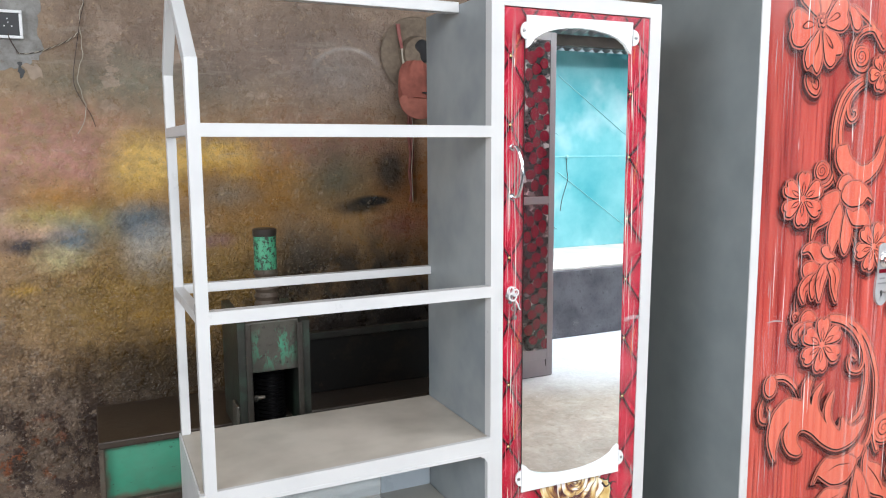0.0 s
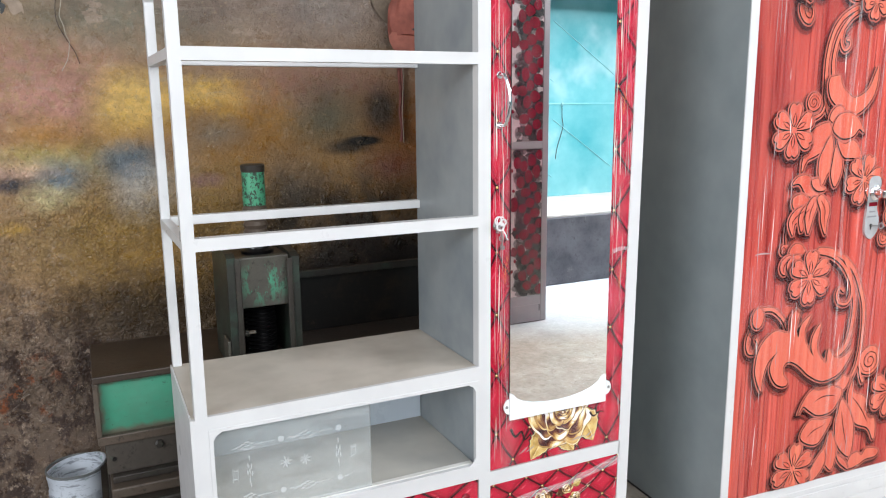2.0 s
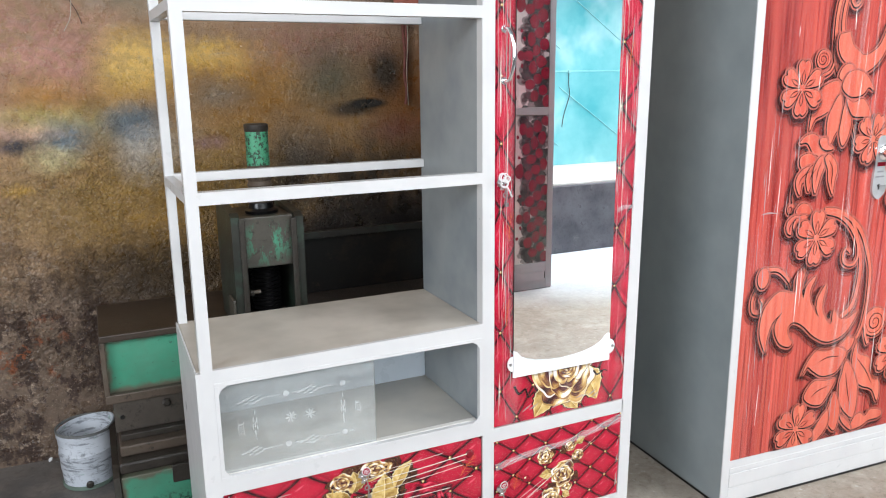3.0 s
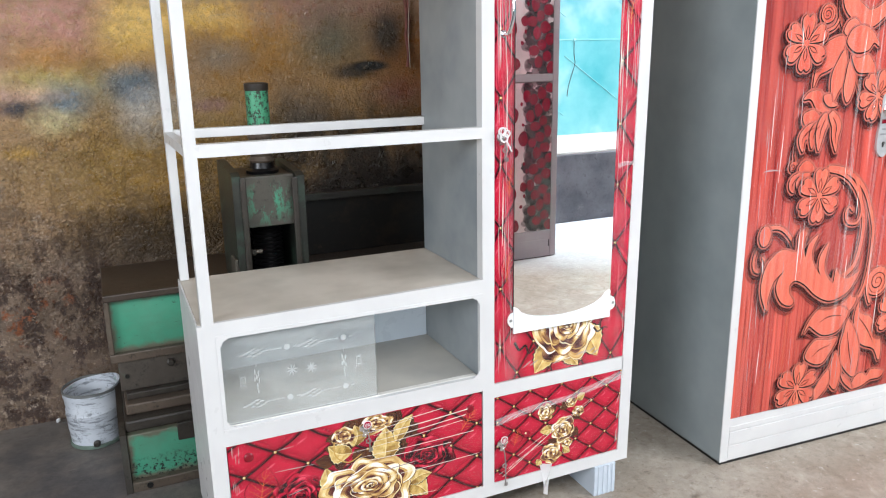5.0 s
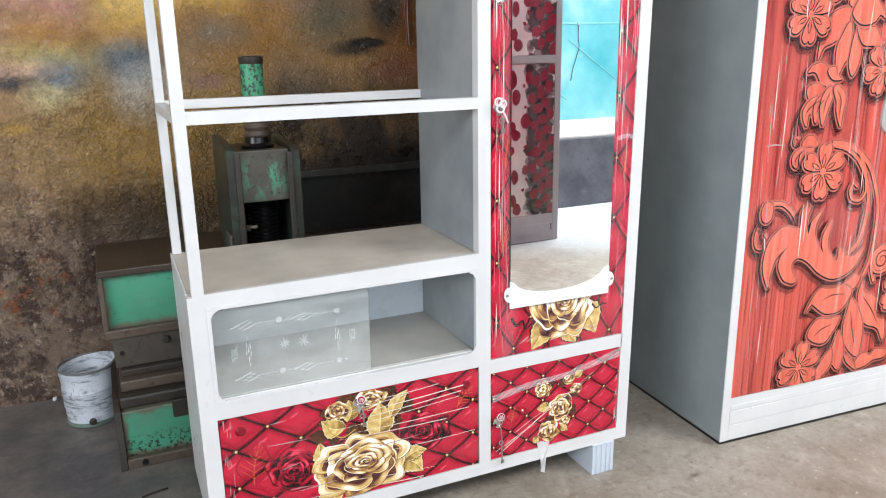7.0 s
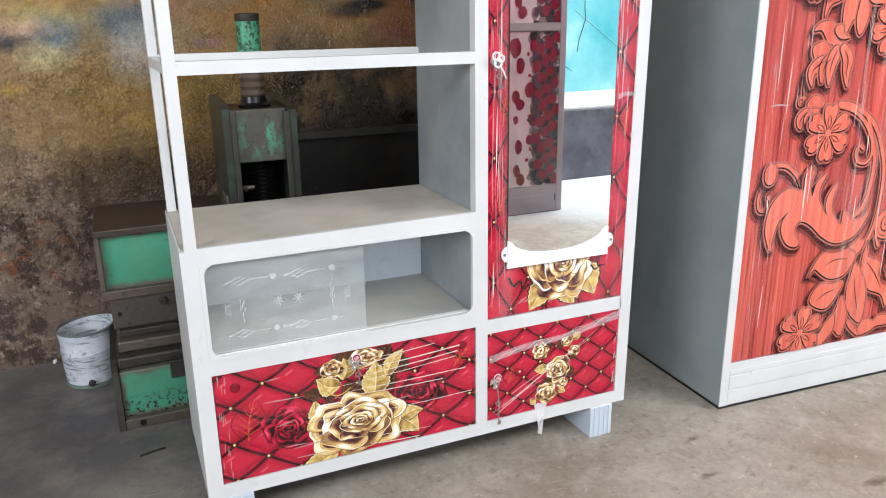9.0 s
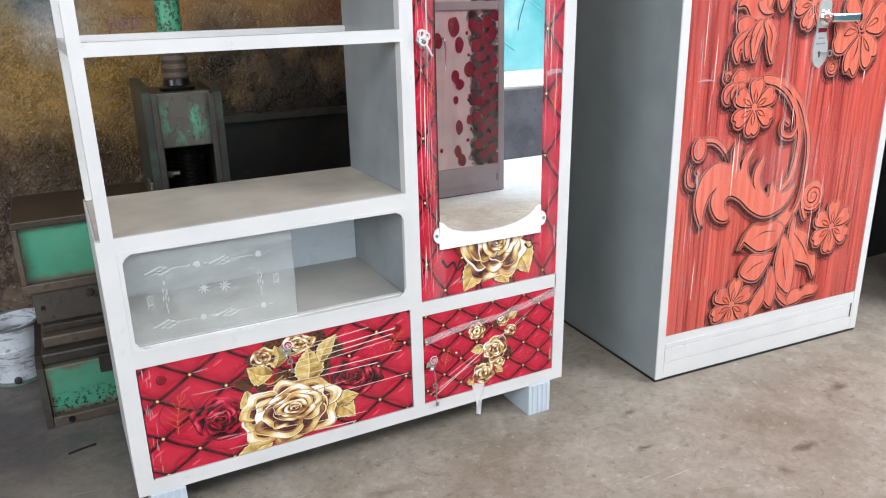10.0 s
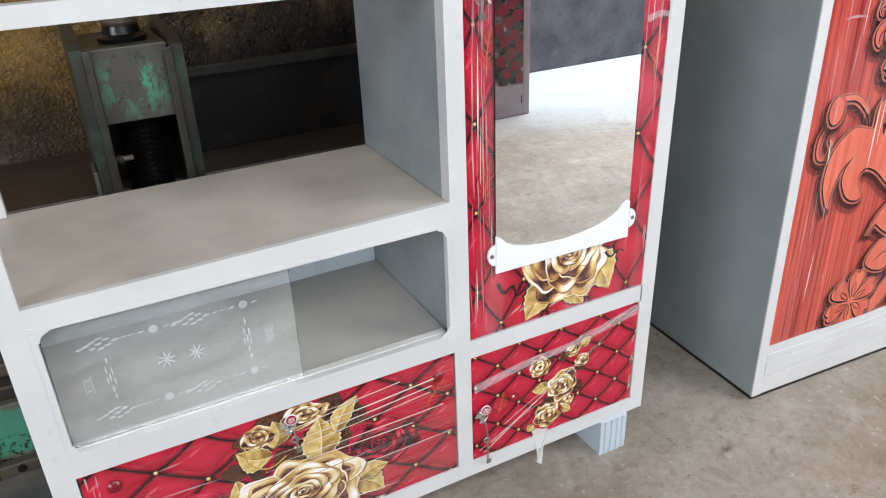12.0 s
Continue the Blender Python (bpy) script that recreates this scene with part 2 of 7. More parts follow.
    # crisp pale chips, specks and short dark scratches
    c = m.mix(m.math("MULTIPLY", m.ramp(m.noise(85, 8, m.scaled(1, 1, 1.3, (4, 0, 1)), rough=0.7), 0.645, 0.66, 0, 0.6), worn), c, rgb(206, 188, 166))
    c = m.mix(m.math("MULTIPLY", m.ramp(m.noise(14, 10, m.scaled(1, 1, 1.4, (7, 0, 5)), rough=0.72), 0.655, 0.665, 0, 0.55), worn), c, rgb(196, 168, 148))
    c = m.mix(m.math("MULTIPLY", m.ramp(m.noise(30, 8, m.scaled(0.7, 1, 2.6, (2, 0, 3)), rough=0.72), 0.655, 0.67, 0, 0.75), worn), c, rgb(46, 35, 28))
    # wet-looking highlights painted as pale level streaks on the smoother plaster above
    c = m.mix(m.math("MULTIPLY", m.ramp(m.noise(9, 10, m.scaled(0.5, 1, 3.2, (3, 0, 8)), rough=0.72), 0.56, 0.66, 0, 0.35), m.blob(0.3, 1.75, 1.2, 0.35, 0.4, wob)), c, rgb(168, 156, 142))
    # shade behind the wardrobes, painted near black into the wall
    gap_shade = m.blob(5.0, 0.6, 2.9, 2.6, 0.1, wob)
    c = m.mix(gap_shade, c, rgb(11, 9, 8))
    m.colour(c)
    m.rough(m.math("MAXIMUM", m.ramp(m.noise(20, 8), 0.3, 0.7, 0.2, 0.42), m.math("MULTIPLY", gap_shade, 0.9)))
    h = m.math("ADD", m.math("MULTIPLY", m.math("MULTIPLY", m.math("ADD", coarse, m.math("MULTIPLY", small, 0.5)), rough_skin), -1.3), m.math("ADD", m.math("MULTIPLY", m.noise(18, 10, rough=0.65), 1.6), m.math("MULTIPLY", m.math("MINIMUM", crease, 0.08), 1.6)))
    m.bump(h, 1.0, 0.0085)
    return m.m


def concrete_floor():
    m = Mat("worn_concrete", 0.55)
    c = m.mix(m.ramp(m.noise(1.6, 8, rough=0.7), 0.34, 0.66), rgb(172, 162, 150), rgb(136, 124, 110))
    c = m.mix(m.ramp(m.noise(5, 10, rough=0.75, dist=0.5), 0.5, 0.7, 0, 0.4), c, rgb(197, 190, 180))
    c = m.mix(m.ramp(m.noise(9, 12, m.scaled(1, 1.3, 1, (4, 2, 0)), rough=0.78, dist=0.6), 0.56, 0.68, 0, 0.5), c, rgb(119, 102, 86))
    c = m.mix(m.ramp(m.noise(34, 12, rough=0.8), 0.56, 0.64, 0, 0.7), c, rgb(101, 88, 74))
    c = m.mix(m.ramp(m.noise(45, 10, m.scaled(1, 1, 1, (7, 3, 0)), rough=0.75), 0.6, 0.66, 0, 0.65), c, rgb(201, 198, 192))
    c = m.mix(m.ramp(m.noise(120, 8, rough=0.75), 0.57, 0.66, 0, 0.75), c, rgb(74, 63, 53))
    c = m.mix(m.ramp(m.noise(13, 12, m.scaled(1, 1, 1, (1, 9, 0)), rough=0.72, dist=0.8), 0.55, 0.66, 0, 0.55), c, rgb(119, 100, 84))
    c = m.mix(m.ramp(m.noise(21, 10, m.scaled(1, 1, 1, (5, 1, 0)), rough=0.7, dist=1.5), 0.64, 0.7, 0, 0.6), c, rgb(90, 74, 61))
    # scratches and drag marks
    for turn, sx, sy, low, tone, k, a in ((0.5, 5, 120, 0.7, (216, 208, 196), 2.5, 0.9), (-0.8, 5, 150, 0.7, (84, 70, 58), 5, 0.5), (1.9, 7, 150, 0.71, (80, 66, 54), 6, 0.5), (0.15, 6, 150, 0.72, (224, 214, 202), 3.0, 0.7)):
        turned = m.node("ShaderNodeMapping")
        turned.inputs["Rotation"].default_value = (0, 0, turn)
        turned.inputs["Scale"].default_value = (sx, sy, 1)
        turned.inputs["Location"].default_value = (turn * 9, 3, 0)
        m.link(m.co, turned.inputs[0])
        f = m.math("MULTIPLY", m.ramp(m.noise(1.0, 3, turned.outputs[0], dist=0.6), low, low + 0.03), m.ramp(m.noise(k, 4, m.scaled(1, 1, 1, (turn * 5, 1, 0))), 0.48, 0.56, 0, a))
        c = m.mix(f, c, rgb(*tone))
    warp = m.node("ShaderNodeTexNoise", Scale=14.0, Detail=8.0, Roughness=0.7)
    m.link(m.co, warp.inputs["Vector"])
    add = m.t.nodes.new("ShaderNodeVectorMath")
    add.operation = "MULTIPLY_ADD"
    m.link(warp.outputs["Color"], add.inputs[0])
    add.inputs[1].default_value = (0.08, 0.08, 0)
    m.link(m.co, add.inputs[2])
    for x, y, rx, ry, a in ((1.33, -0.27, 0.025, 0.008, 0.8), (1.72, -0.48, 0.04, 0.012, 0.85), (1.58, -0.52, 0.012, 0.014, 0.6), (0.62, -0.1, 0.06, 0.02, 0.4), (0.9, -0.42, 0.012, 0.05, 0.5), (2.1, -0.3, 0.03, 0.01, 0.8), (1.42, -0.1, 0.015, 0.01, 0.7), (1.9, -0.75, 0.05, 0.02, 0.5)):
        c = m.mix(m.math("MULTIPLY", m.blob_xy(x, y, rx, ry, 0.8, add.outputs[0]), a), c, rgb(72, 56, 43))
    # shade beside cabinet and press, painted in with patchy grey stains
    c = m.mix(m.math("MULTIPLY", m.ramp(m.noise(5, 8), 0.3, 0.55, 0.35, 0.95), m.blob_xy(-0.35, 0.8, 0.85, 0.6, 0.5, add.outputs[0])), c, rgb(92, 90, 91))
    # bright daylight pool near the ledge, put into the floor colour
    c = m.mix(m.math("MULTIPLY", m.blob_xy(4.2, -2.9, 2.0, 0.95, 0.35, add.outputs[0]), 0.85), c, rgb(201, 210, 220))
    c = m.mix(0.5, c, m.grey(m.ramp(m.noise(60, 10, rough=0.8), 0.3, 0.7, 0.5, 1.45)), "MULTIPLY")
    m.colour(c)
    m.rough(m.ramp(m.noise(4, 6), 0.3, 0.7, 0.35, 0.65))
    m.bump(m.math("ADD", m.noise(120, 8, rough=0.75), m.noise(14, 6)), 0.4, 0.003)
    return m.m


def blob_xy(self, x, y, rx, ry, edge=0.5, wobble=None):
    n = self.node("ShaderNodeMapping")
    n.inputs["Location"].default_value = (-x / rx, -y / ry, 0)
    n.inputs["Scale"].default_value = (1 / rx, 1 / ry, 0)
    self.link(wobble or self.co, n.inputs[0])
    v = self.t.nodes.new("ShaderNodeVectorMath")
    v.operation = "LENGTH"
    self.link(n.outputs[0], v.inputs[0])
    return self.ramp(v.outputs["Value"], 1 + edge, 1 - edge)


Mat.blob_xy = blob_xy

WALL, FLOOR = wall_paint(), concrete_floor()
WHITE = painted("white_enamel", rgb(213, 212, 211), rgb(205, 204, 204), 0.32)
PALE = painted("pale_blue_grey_enamel", rgb(196, 205, 215), rgb(186, 196, 206), 0.35)
GREY = painted("mid_grey_enamel", rgb(154, 159, 160), rgb(130, 137, 141), 0.38)
DGREY = painted("slate_grey_enamel", rgb(150, 157, 158), rgb(138, 146, 147), 0.36)
COMPART = painted("cool_grey_enamel", rgb(186, 182, 173), rgb(168, 166, 160), 0.35)
SKYPALE = painted("sky_grey_enamel", rgb(228, 237, 245), rgb(220, 230, 239), 0.3)
BEIGE = painted("grey_beige_enamel", rgb(198, 189, 177), rgb(172, 164, 152), 0.4)
RED = painted("crimson_print", rgb(200, 26, 58), rgb(186, 20, 50), 0.2)
def teal_sheet():
    m = Mat("teal_enamel_sheet", 0.35)
    c = m.mix(m.ramp(m.noise(2.2, 5), 0.32, 0.68), rgb(74, 160, 170), rgb(128, 192, 198))
    c = m.mix(m.ramp(m.noise(1.4, 4, m.scaled(1, 1, 1, (2, 0, 5))), 0.52, 0.68, 0, 0.7), c, rgb(188, 216, 220))
    m.colour(c)
    return m.bump(m.noise(3, 3), 0.2, 0.01).m


TEAL = teal_sheet()
def stained_cement():
    m = Mat("dark_stained_cement", 0.65)
    c = m.mix(m.ramp(m.noise(4, 9, rough=0.72), 0.36, 0.64), rgb(62, 62, 68), rgb(104, 104, 110))
    c = m.mix(m.ramp(m.noise(16, 9, rough=0.78), 0.54, 0.66, 0, 0.8), c, rgb(46, 46, 52))
    c = m.mix(m.ramp(m.noise(9, 9, m.scaled(1, 1, 1, (3, 1, 2)), rough=0.75), 0.6, 0.7, 0, 0.6), c, rgb(134, 130, 130))
    m.colour(c)
    return m.bump(m.noise(40, 8, rough=0.7), 0.3, 0.004).m


DADO = stained_cement()
CEMENT = plain("white_cement", rgb(214, 212, 208), 0.7, scale=5)
BLACK = plain("black_grease", rgb(18, 17, 18), 0.3)
ROOF = plain("galvanised_sheet", rgb(196, 198, 200), 0.5, 0.3, 0.3, 3)
MIRROR = Mat("silvered_mirror", 0.0, 1.0).colour((0.93, 0.95, 0.95, 1)).m


# ---- mesh helpers ----
def box(x0, x1, y0, y1, z0, z1, bevel=0.002, bm=None):
    own = bm is None
    bm = bm or bmesh.new()
    g = bmesh.ops.create_cube(bm, size=1.0)
    for v in g["verts"]:
        v.co = Vector(((x0 + x1) / 2 + v.co.x * (x1 - x0), (y0 + y1) / 2 + v.co.y * (y1 - y0), (z0 + z1) / 2 + v.co.z * (z1 - z0)))
    if bevel:
        es = {e for v in g["verts"] for e in v.link_edges}
        bmesh.ops.bevel(bm, geom=list(es), offset=bevel, segments=2, profile=0.5, affect="EDGES", clamp_overlap=True)
    return bm


def bar(a, b, w, h, up=(0, 0, 1), bevel=0.0015):
    """A square bar from a to b, w wide and h high across."""
    a, b = Vector(a), Vector(b)
    d = b - a
    bm = box(-w / 2, w / 2, -h / 2, h / 2, 0, d.length, bevel)
    q = d.to_track_quat("Z", "Y")
    bm.transform(Matrix.Translation(a) @ q.to_matrix().to_4x4())
    return bm


def lathe(profile, n=28, axis=(0, 0), cap=True):
    """A solid of turning about z from (radius, height) pairs."""
    bm = bmesh.new()
    rings = []
    for r, z in profile:
        rings.append([bm.verts.new((axis[0] + r * math.cos(2 * math.pi * k / n), axis[1] + r * math.sin(2 * math.pi * k / n), z)) for k in range(n)])
    for p, q in zip(rings, rings[1:]):
        for k in range(n):
            bm.faces.new((p[k], p[(k + 1) % n], q[(k + 1) % n], q[k]))
    if cap:
        bm.faces.new(reversed(rings[0]))
        bm.faces.new(rings[-1])
    return bm


def part(name, bm, material, parent, label="", smooth=False):
    me = bpy.data.meshes.new(name)
    bmesh.ops.recalc_face_normals(bm, faces=bm.faces)
    bm.to_mesh(me)
    bm.free()
    me.materials.append(material)
    if smooth:
        me.polygons.foreach_set("use_smooth", [True] * len(me.polygons))
        me.set_sharp_from_angle(angle=radians(40))
    ob = new(name, me)
    ob.parent = parent
    if label:
        ob["label"] = label
    return ob


def thing(name, label, category, at=(0, 0, 0), turn=0, group=""):
    ob = new(name)
    ob.empty_display_size = 0.05
    ob.location, ob.rotation_euler = at, (0, 0, radians(turn))
    return tagged(ob, label, category, group)


def out_of_square(ob, shift):
    """Bend a thing's sheet metal sideways: shift(x, y, z) is added to x."""
    for child in ob.children_recursive:
        if child.type == "MESH":
            for v in child.data.vertices:
                v.co.x += shift(*v.co)


def glide(value, stops):
    """A value read off straight lines between (place, value) stops."""
    for (a, p), (b, q) in zip(stops, stops[1:]):
        if value <= b:
            return p + (q - p) * max(0.0, (value - a) / (b - a))
    return stops[-1][1]


def structure(name, bm, material, label=""):
    return tagged(part(name, bm, material, None), label, kind="structure")


# ---- the setting ----
GROUND = -0.008
structure("floor", box(-3.2, 7.0, -6.5, 1.5, -0.1, GROUND, 0), FLOOR, "worn beige concrete workshop floor with stains, painted shade and a painted bright pool")
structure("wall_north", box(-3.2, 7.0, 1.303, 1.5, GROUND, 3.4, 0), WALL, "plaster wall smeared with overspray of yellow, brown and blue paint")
# out of view; the opening is made up to let the west lamp in
for y0, y1, z0, z1 in ((-6.5, -3.45, GROUND, 3.4), (-0.95, 1.5, GROUND, 3.4), (-3.45, -0.95, 2.65, 3.4), (-3.45, -0.95, GROUND, 1.35)):
    structure("wall_west", box(-3.4, -3.2, y0, y1, z0, z1, 0), DADO, "unseen cement side wall with an opening added for the fill lamp")
structure("wall_east", box(7.0, 7.2, -4.35, 1.5, GROUND, 4.0, 0), DADO, "plain cement side wall")
structure("ledge", box(1.2, 7.0, -4.3, -3.25, GROUND, 0.53, 0.01), DADO, "dark stained cement plinth with a bright top")
structure("ledge_top", box(1.2, 7.0, -4.3, -3.262, 0.53, 0.55, 0.004), CEMENT, "bright white cement ledge top")
south = structure("wall_south", box(1.2, 7.0, -4.35, -4.3, 0.55, 2.36, 0), TEAL, "teal painted sheet metal partition with seams")
SEAM = painted("pale_teal_edge", rgb(150, 206, 210), rgb(130, 196, 204), 0.3)
part("seam", box(1.2, 7.0, -4.2995, -4.294, 1.396, 1.408, 0.001), SEAM, south)
for k in range(6):
    for z in (2.13, 1.26):
        part("stiffener", bar((2.22 + k * 0.78, -4.297, z), (3.0 + k * 0.78, -4.297, z - 0.53), 0.012, 0.006), SEAM, south)


# added near-black panel in place of the shade between the wardrobes
GAPDARK = plain("gap_shade_black", rgb(20, 19, 19), 0.8, 0, 0.4, 6, 0.3)
structure("wall_partition", box(2.53, 7.0, 0.4, 0.44, GROUND, 2.5, 0), GAPDARK, "added black panel standing in for the shade behind the wardrobes")


def corrugated(x0, x1, y0, y1, z0, z1, pitch=0.11, amp=0.018):
    bm = bmesh.new()
    n = int((x1 - x0) / pitch * 6)
    rows = [[bm.verts.new((x0 + (x1 - x0) * k / n, y, z + amp * math.sin(2 * math.pi * k / 6))) for k in range(n + 1)] for y, z in ((y0, z0), (y1, z1))]
    for k in range(n):
        bm.faces.new((rows[0][k], rows[0][k + 1], rows[1][k + 1], rows[1][k]))
    r = bmesh.ops.extrude_face_region(bm, geom=bm.faces[:])
    for v in r["geom"]:
        if isinstance(v, bmesh.types.BMVert):
            v.co.z += 0.004
    return bm


def slope(y):
    return 2.38 + (y + 4.36) * 0.2253


# the unseen hole at x -0.4 to 2.0 is added for the overhead fill
for x0, x1, y0, y1 in ((-3.4, -0.4, -4.36, 1.5), (-0.4, 2.0, -4.36, -3.25), (-0.4, 2.0, -1.75, 1.5), (2.0, 2.6, -4.36, 1.5), (5.2, 7.2, -4.36, 1.5), (2.6, 5.2, -4.36, -3.3), (2.6, 5.2, -1.8, 1.5)):
    structure("ceiling", corrugated(x0, x1, y0, y1, slope(y0), slope(y1)), ROOF, "corrugated metal roof sheets round an open skylight")
PURLIN = plain("dark_timber", rgb(70, 62, 56), 0.8, 0, 0.3, 12, 0.3)
for y, z in ((-4.0, 2.4), (-2.4, 2.76), (-0.8, 3.12), (0.8, 3.48)):
    structure("roof_beam", box(-3.2, 7.0, y, y + 0.07, z - 0.05, z + 0.04, 0.004), PURLIN, "dark timber roof purlin")
CORD = plain("dark_cord", rgb(60, 52, 50), 0.7)


# ---- flat print artwork ----
def curve(pts, per=8, closed=False):
    """A smooth line through the points."""
    n = len(pts)
    out = []
    for k in range(n if closed else n - 1):
        p = [Vector(pts[(k + d) % n] if closed else pts[min(max(k + d, 0), n - 1)]) for d in (-1, 0, 1, 2)]
        for s in range(per):
            t = s / per
            out.append(0.5 * (2 * p[1] + (p[2] - p[0]) * t + (2 * p[0] - 5 * p[1] + 4 * p[2] - p[3]) * t**2 + (3 * p[1] - p[0] - 3 * p[2] + p[3]) * t**3))
    if not closed:
        out.append(Vector(pts[-1]))
    return out


def clipped(poly, rect):
    """The part of a polygon inside a rectangle (x0, z0, x1, z1)."""
    for axis, bound, sign in ((0, rect[0], 1), (1, rect[1], 1), (0, rect[2], -1), (1, rect[3], -1)):
        out = []
        for a, b in zip(poly, poly[1:] + poly[:1]):
            da, db = sign * (a[axis] - bound), sign * (b[axis] - bound)
            if da >= 0:
                out.append(a)
            if (da < 0) != (db < 0):
                out.append(Vector(a).lerp(Vector(b), da / (da - db)))
        poly = out
        if len(poly) < 3:
            return []
    return poly


def grown(loop, d, shift=(0, 0)):
    """A closed loop moved outwards by d along its normals."""
    area2 = sum(a[0] * b[1] - a[1] * b[0] for a, b in zip(loop, loop[1:] + loop[:1]))
    s = 1 if area2 > 0 else -1
    out = []
    for k, p in enumerate(loop):
        t = Vector(loop[(k + 1) % len(loop)]) - Vector(loop[k - 1])
        if t.length < 1e-9:
            t = Vector((1, 0))
        t.normalize()
        out.append(Vector((p[0] + s * t.y * d + shift[0], p[1] - s * t.x * d + shift[1])))
    return out


class Art:
    """Ink shapes on a board in the x-z plane, each lying a hair in front of the last."""

    def __init__(self, rect, lift=0.0):
        self.rect, self.lift, self.step, self.bm, self.mats = rect, lift, 0.000005, bmesh.new(), []
        self.base, self.count = None, 0

    def layer(self, y):
        """Lay what follows at one height, neighbours a hair apart."""
        self.base = y

    def rise(self):
        self.count += 1
        if self.base is None:
            self.lift += self.step
            return self.lift
        return self.base + (self.count % 16) * 0.000006

    def fill(self, poly, mat, y=None):
        poly = clipped([Vector(p) for p in poly], self.rect)
        if len(poly) < 3:
            return
        if y is None:
            y = self.rise()
        if mat not in self.mats:
            self.mats.append(mat)
        f = self.bm.faces.new([self.bm.verts.new((p[0], -y, p[1])) for p in poly])
        f.material_index = self.mats.index(mat)

    def line(self, pts, w0, mat, w1=None, mid=None, per=8, y=None):
        """A brush stroke from width w0 to w1, mid wide half way."""
        c = curve(pts, per)
        w1 = w0 if w1 is None else w1
        mid = (w0 + w1) / 2 if mid is None else mid
        if y is None:
            y = self.rise()
        left, right = [], []
        for k, p in enumerate(c):
            t = (c[min(k + 1, len(c) - 1)] - c[max(k - 1, 0)]).normalized()
            s = k / (len(c) - 1)
            w = (w0 * (1 - 2 * s) + mid * 2 * s if s < 0.5 else mid * (2 - 2 * s) + w1 * (2 * s - 1)) / 2
            n = Vector((-t.y, t.x)) * w
            left.append(p + n)
            right.append(p - n)
        for k in range(len(c) - 1):
            self.fill((left[k], left[k + 1], right[k + 1], right[k]), mat, y)

    def make(self, name, parent, label="", stuff=False):
        for f in self.bm.faces:
            if f.normal.y > 0:
                f.normal_flip()
        me = bpy.data.meshes.new(name)
        self.bm.to_mesh(me)
        self.bm.free()
        for m in self.mats:
            me.materials.append(m)
        ob = new(name, me)
        ob.parent = parent
        if label:
            ob["label"] = label
        if stuff:
            ob["kind"] = "stuff"
        return ob


def ink(name, c, rough=0.22, vary=0.12, scale=25):
    m = Mat(name, rough)
    d = tuple(v * (1 - vary) for v in c[:3]) + (1,)
    m.colour(m.mix(m.ramp(m.noise(scale, 4), 0.35, 0.65), c, d))
    return m.m


INK = {
    "maroon": ink("maroon_ink", rgb(96, 8, 26)),
    "black": ink("black_ink", rgb(38, 6, 14)),
    "crimson": ink("crimson_ink", rgb(182, 20, 49)),
    "red1": ink("red_ink_deep", rgb(160, 11, 43)),
    "red2": ink("red_ink_mid", rgb(197, 27, 58)),
    "red3": ink("red_ink_light", rgb(222, 82, 104)),
    "red4": ink("red_ink_dark", rgb(128, 8, 30)),
    "gold0": ink("umber_ink", rgb(84, 50, 26)),
    "gold1": ink("bronze_ink", rgb(146, 100, 46)),
    "gold2": ink("gold_ink", rgb(198, 156, 84)),
    "gold3": ink("pale_gold_ink", rgb(228, 198, 134)),
    "gold4": ink("cream_ink", rgb(248, 234, 200)),
    "dot": ink("button_gold_ink", rgb(214, 176, 96)),
    "orange": ink("orange_ink", rgb(232, 110, 60)),
    "petal": ink("dusky_rose_ink", rgb(136, 24, 46)),
    "petal2": ink("dark_rose_ink", rgb(78, 12, 28)),
    "petal3": ink("light_rose_ink", rgb(160, 44, 66)),
}


def tones(name, stops, n=11):
    """A row of inks between the given display colours."""
    out = []
    for k in range(n):
        s = k / (n - 1) * (len(stops) - 1)
        a, b, f = stops[int(s)], stops[min(int(s) + 1, len(stops) - 1)], s - int(s)
        out.append(ink(f"{name}_ink", rgb(*(u + (v - u) * f for u, v in zip(a, b))), 0.22, 0.06))
    return out


GOLDS = tones("gilt", ((44, 16, 20), (92, 46, 42), (146, 102, 62), (200, 158, 92), (230, 202, 142), (246, 232, 204), (253, 246, 246)), 19)
REDS = tones("scarlet", ((20, 2, 8), (52, 4, 14), (98, 5, 25), (158, 9, 40), (200, 24, 58), (226, 74, 98)), 15)
LEAVES = tones("leaf", ((40, 24, 12), (104, 70, 26), (156, 120, 60), (206, 172, 100), (234, 210, 148), (250, 236, 196)), 13)
BROWNLEAF = tones("brown_leaf", ((26, 10, 10), (70, 34, 22), (112, 72, 38)), 5)
DARKLEAF = tones("dark_leaf", ((22, 22, 26), (54, 58, 58), (82, 88, 84)), 5)


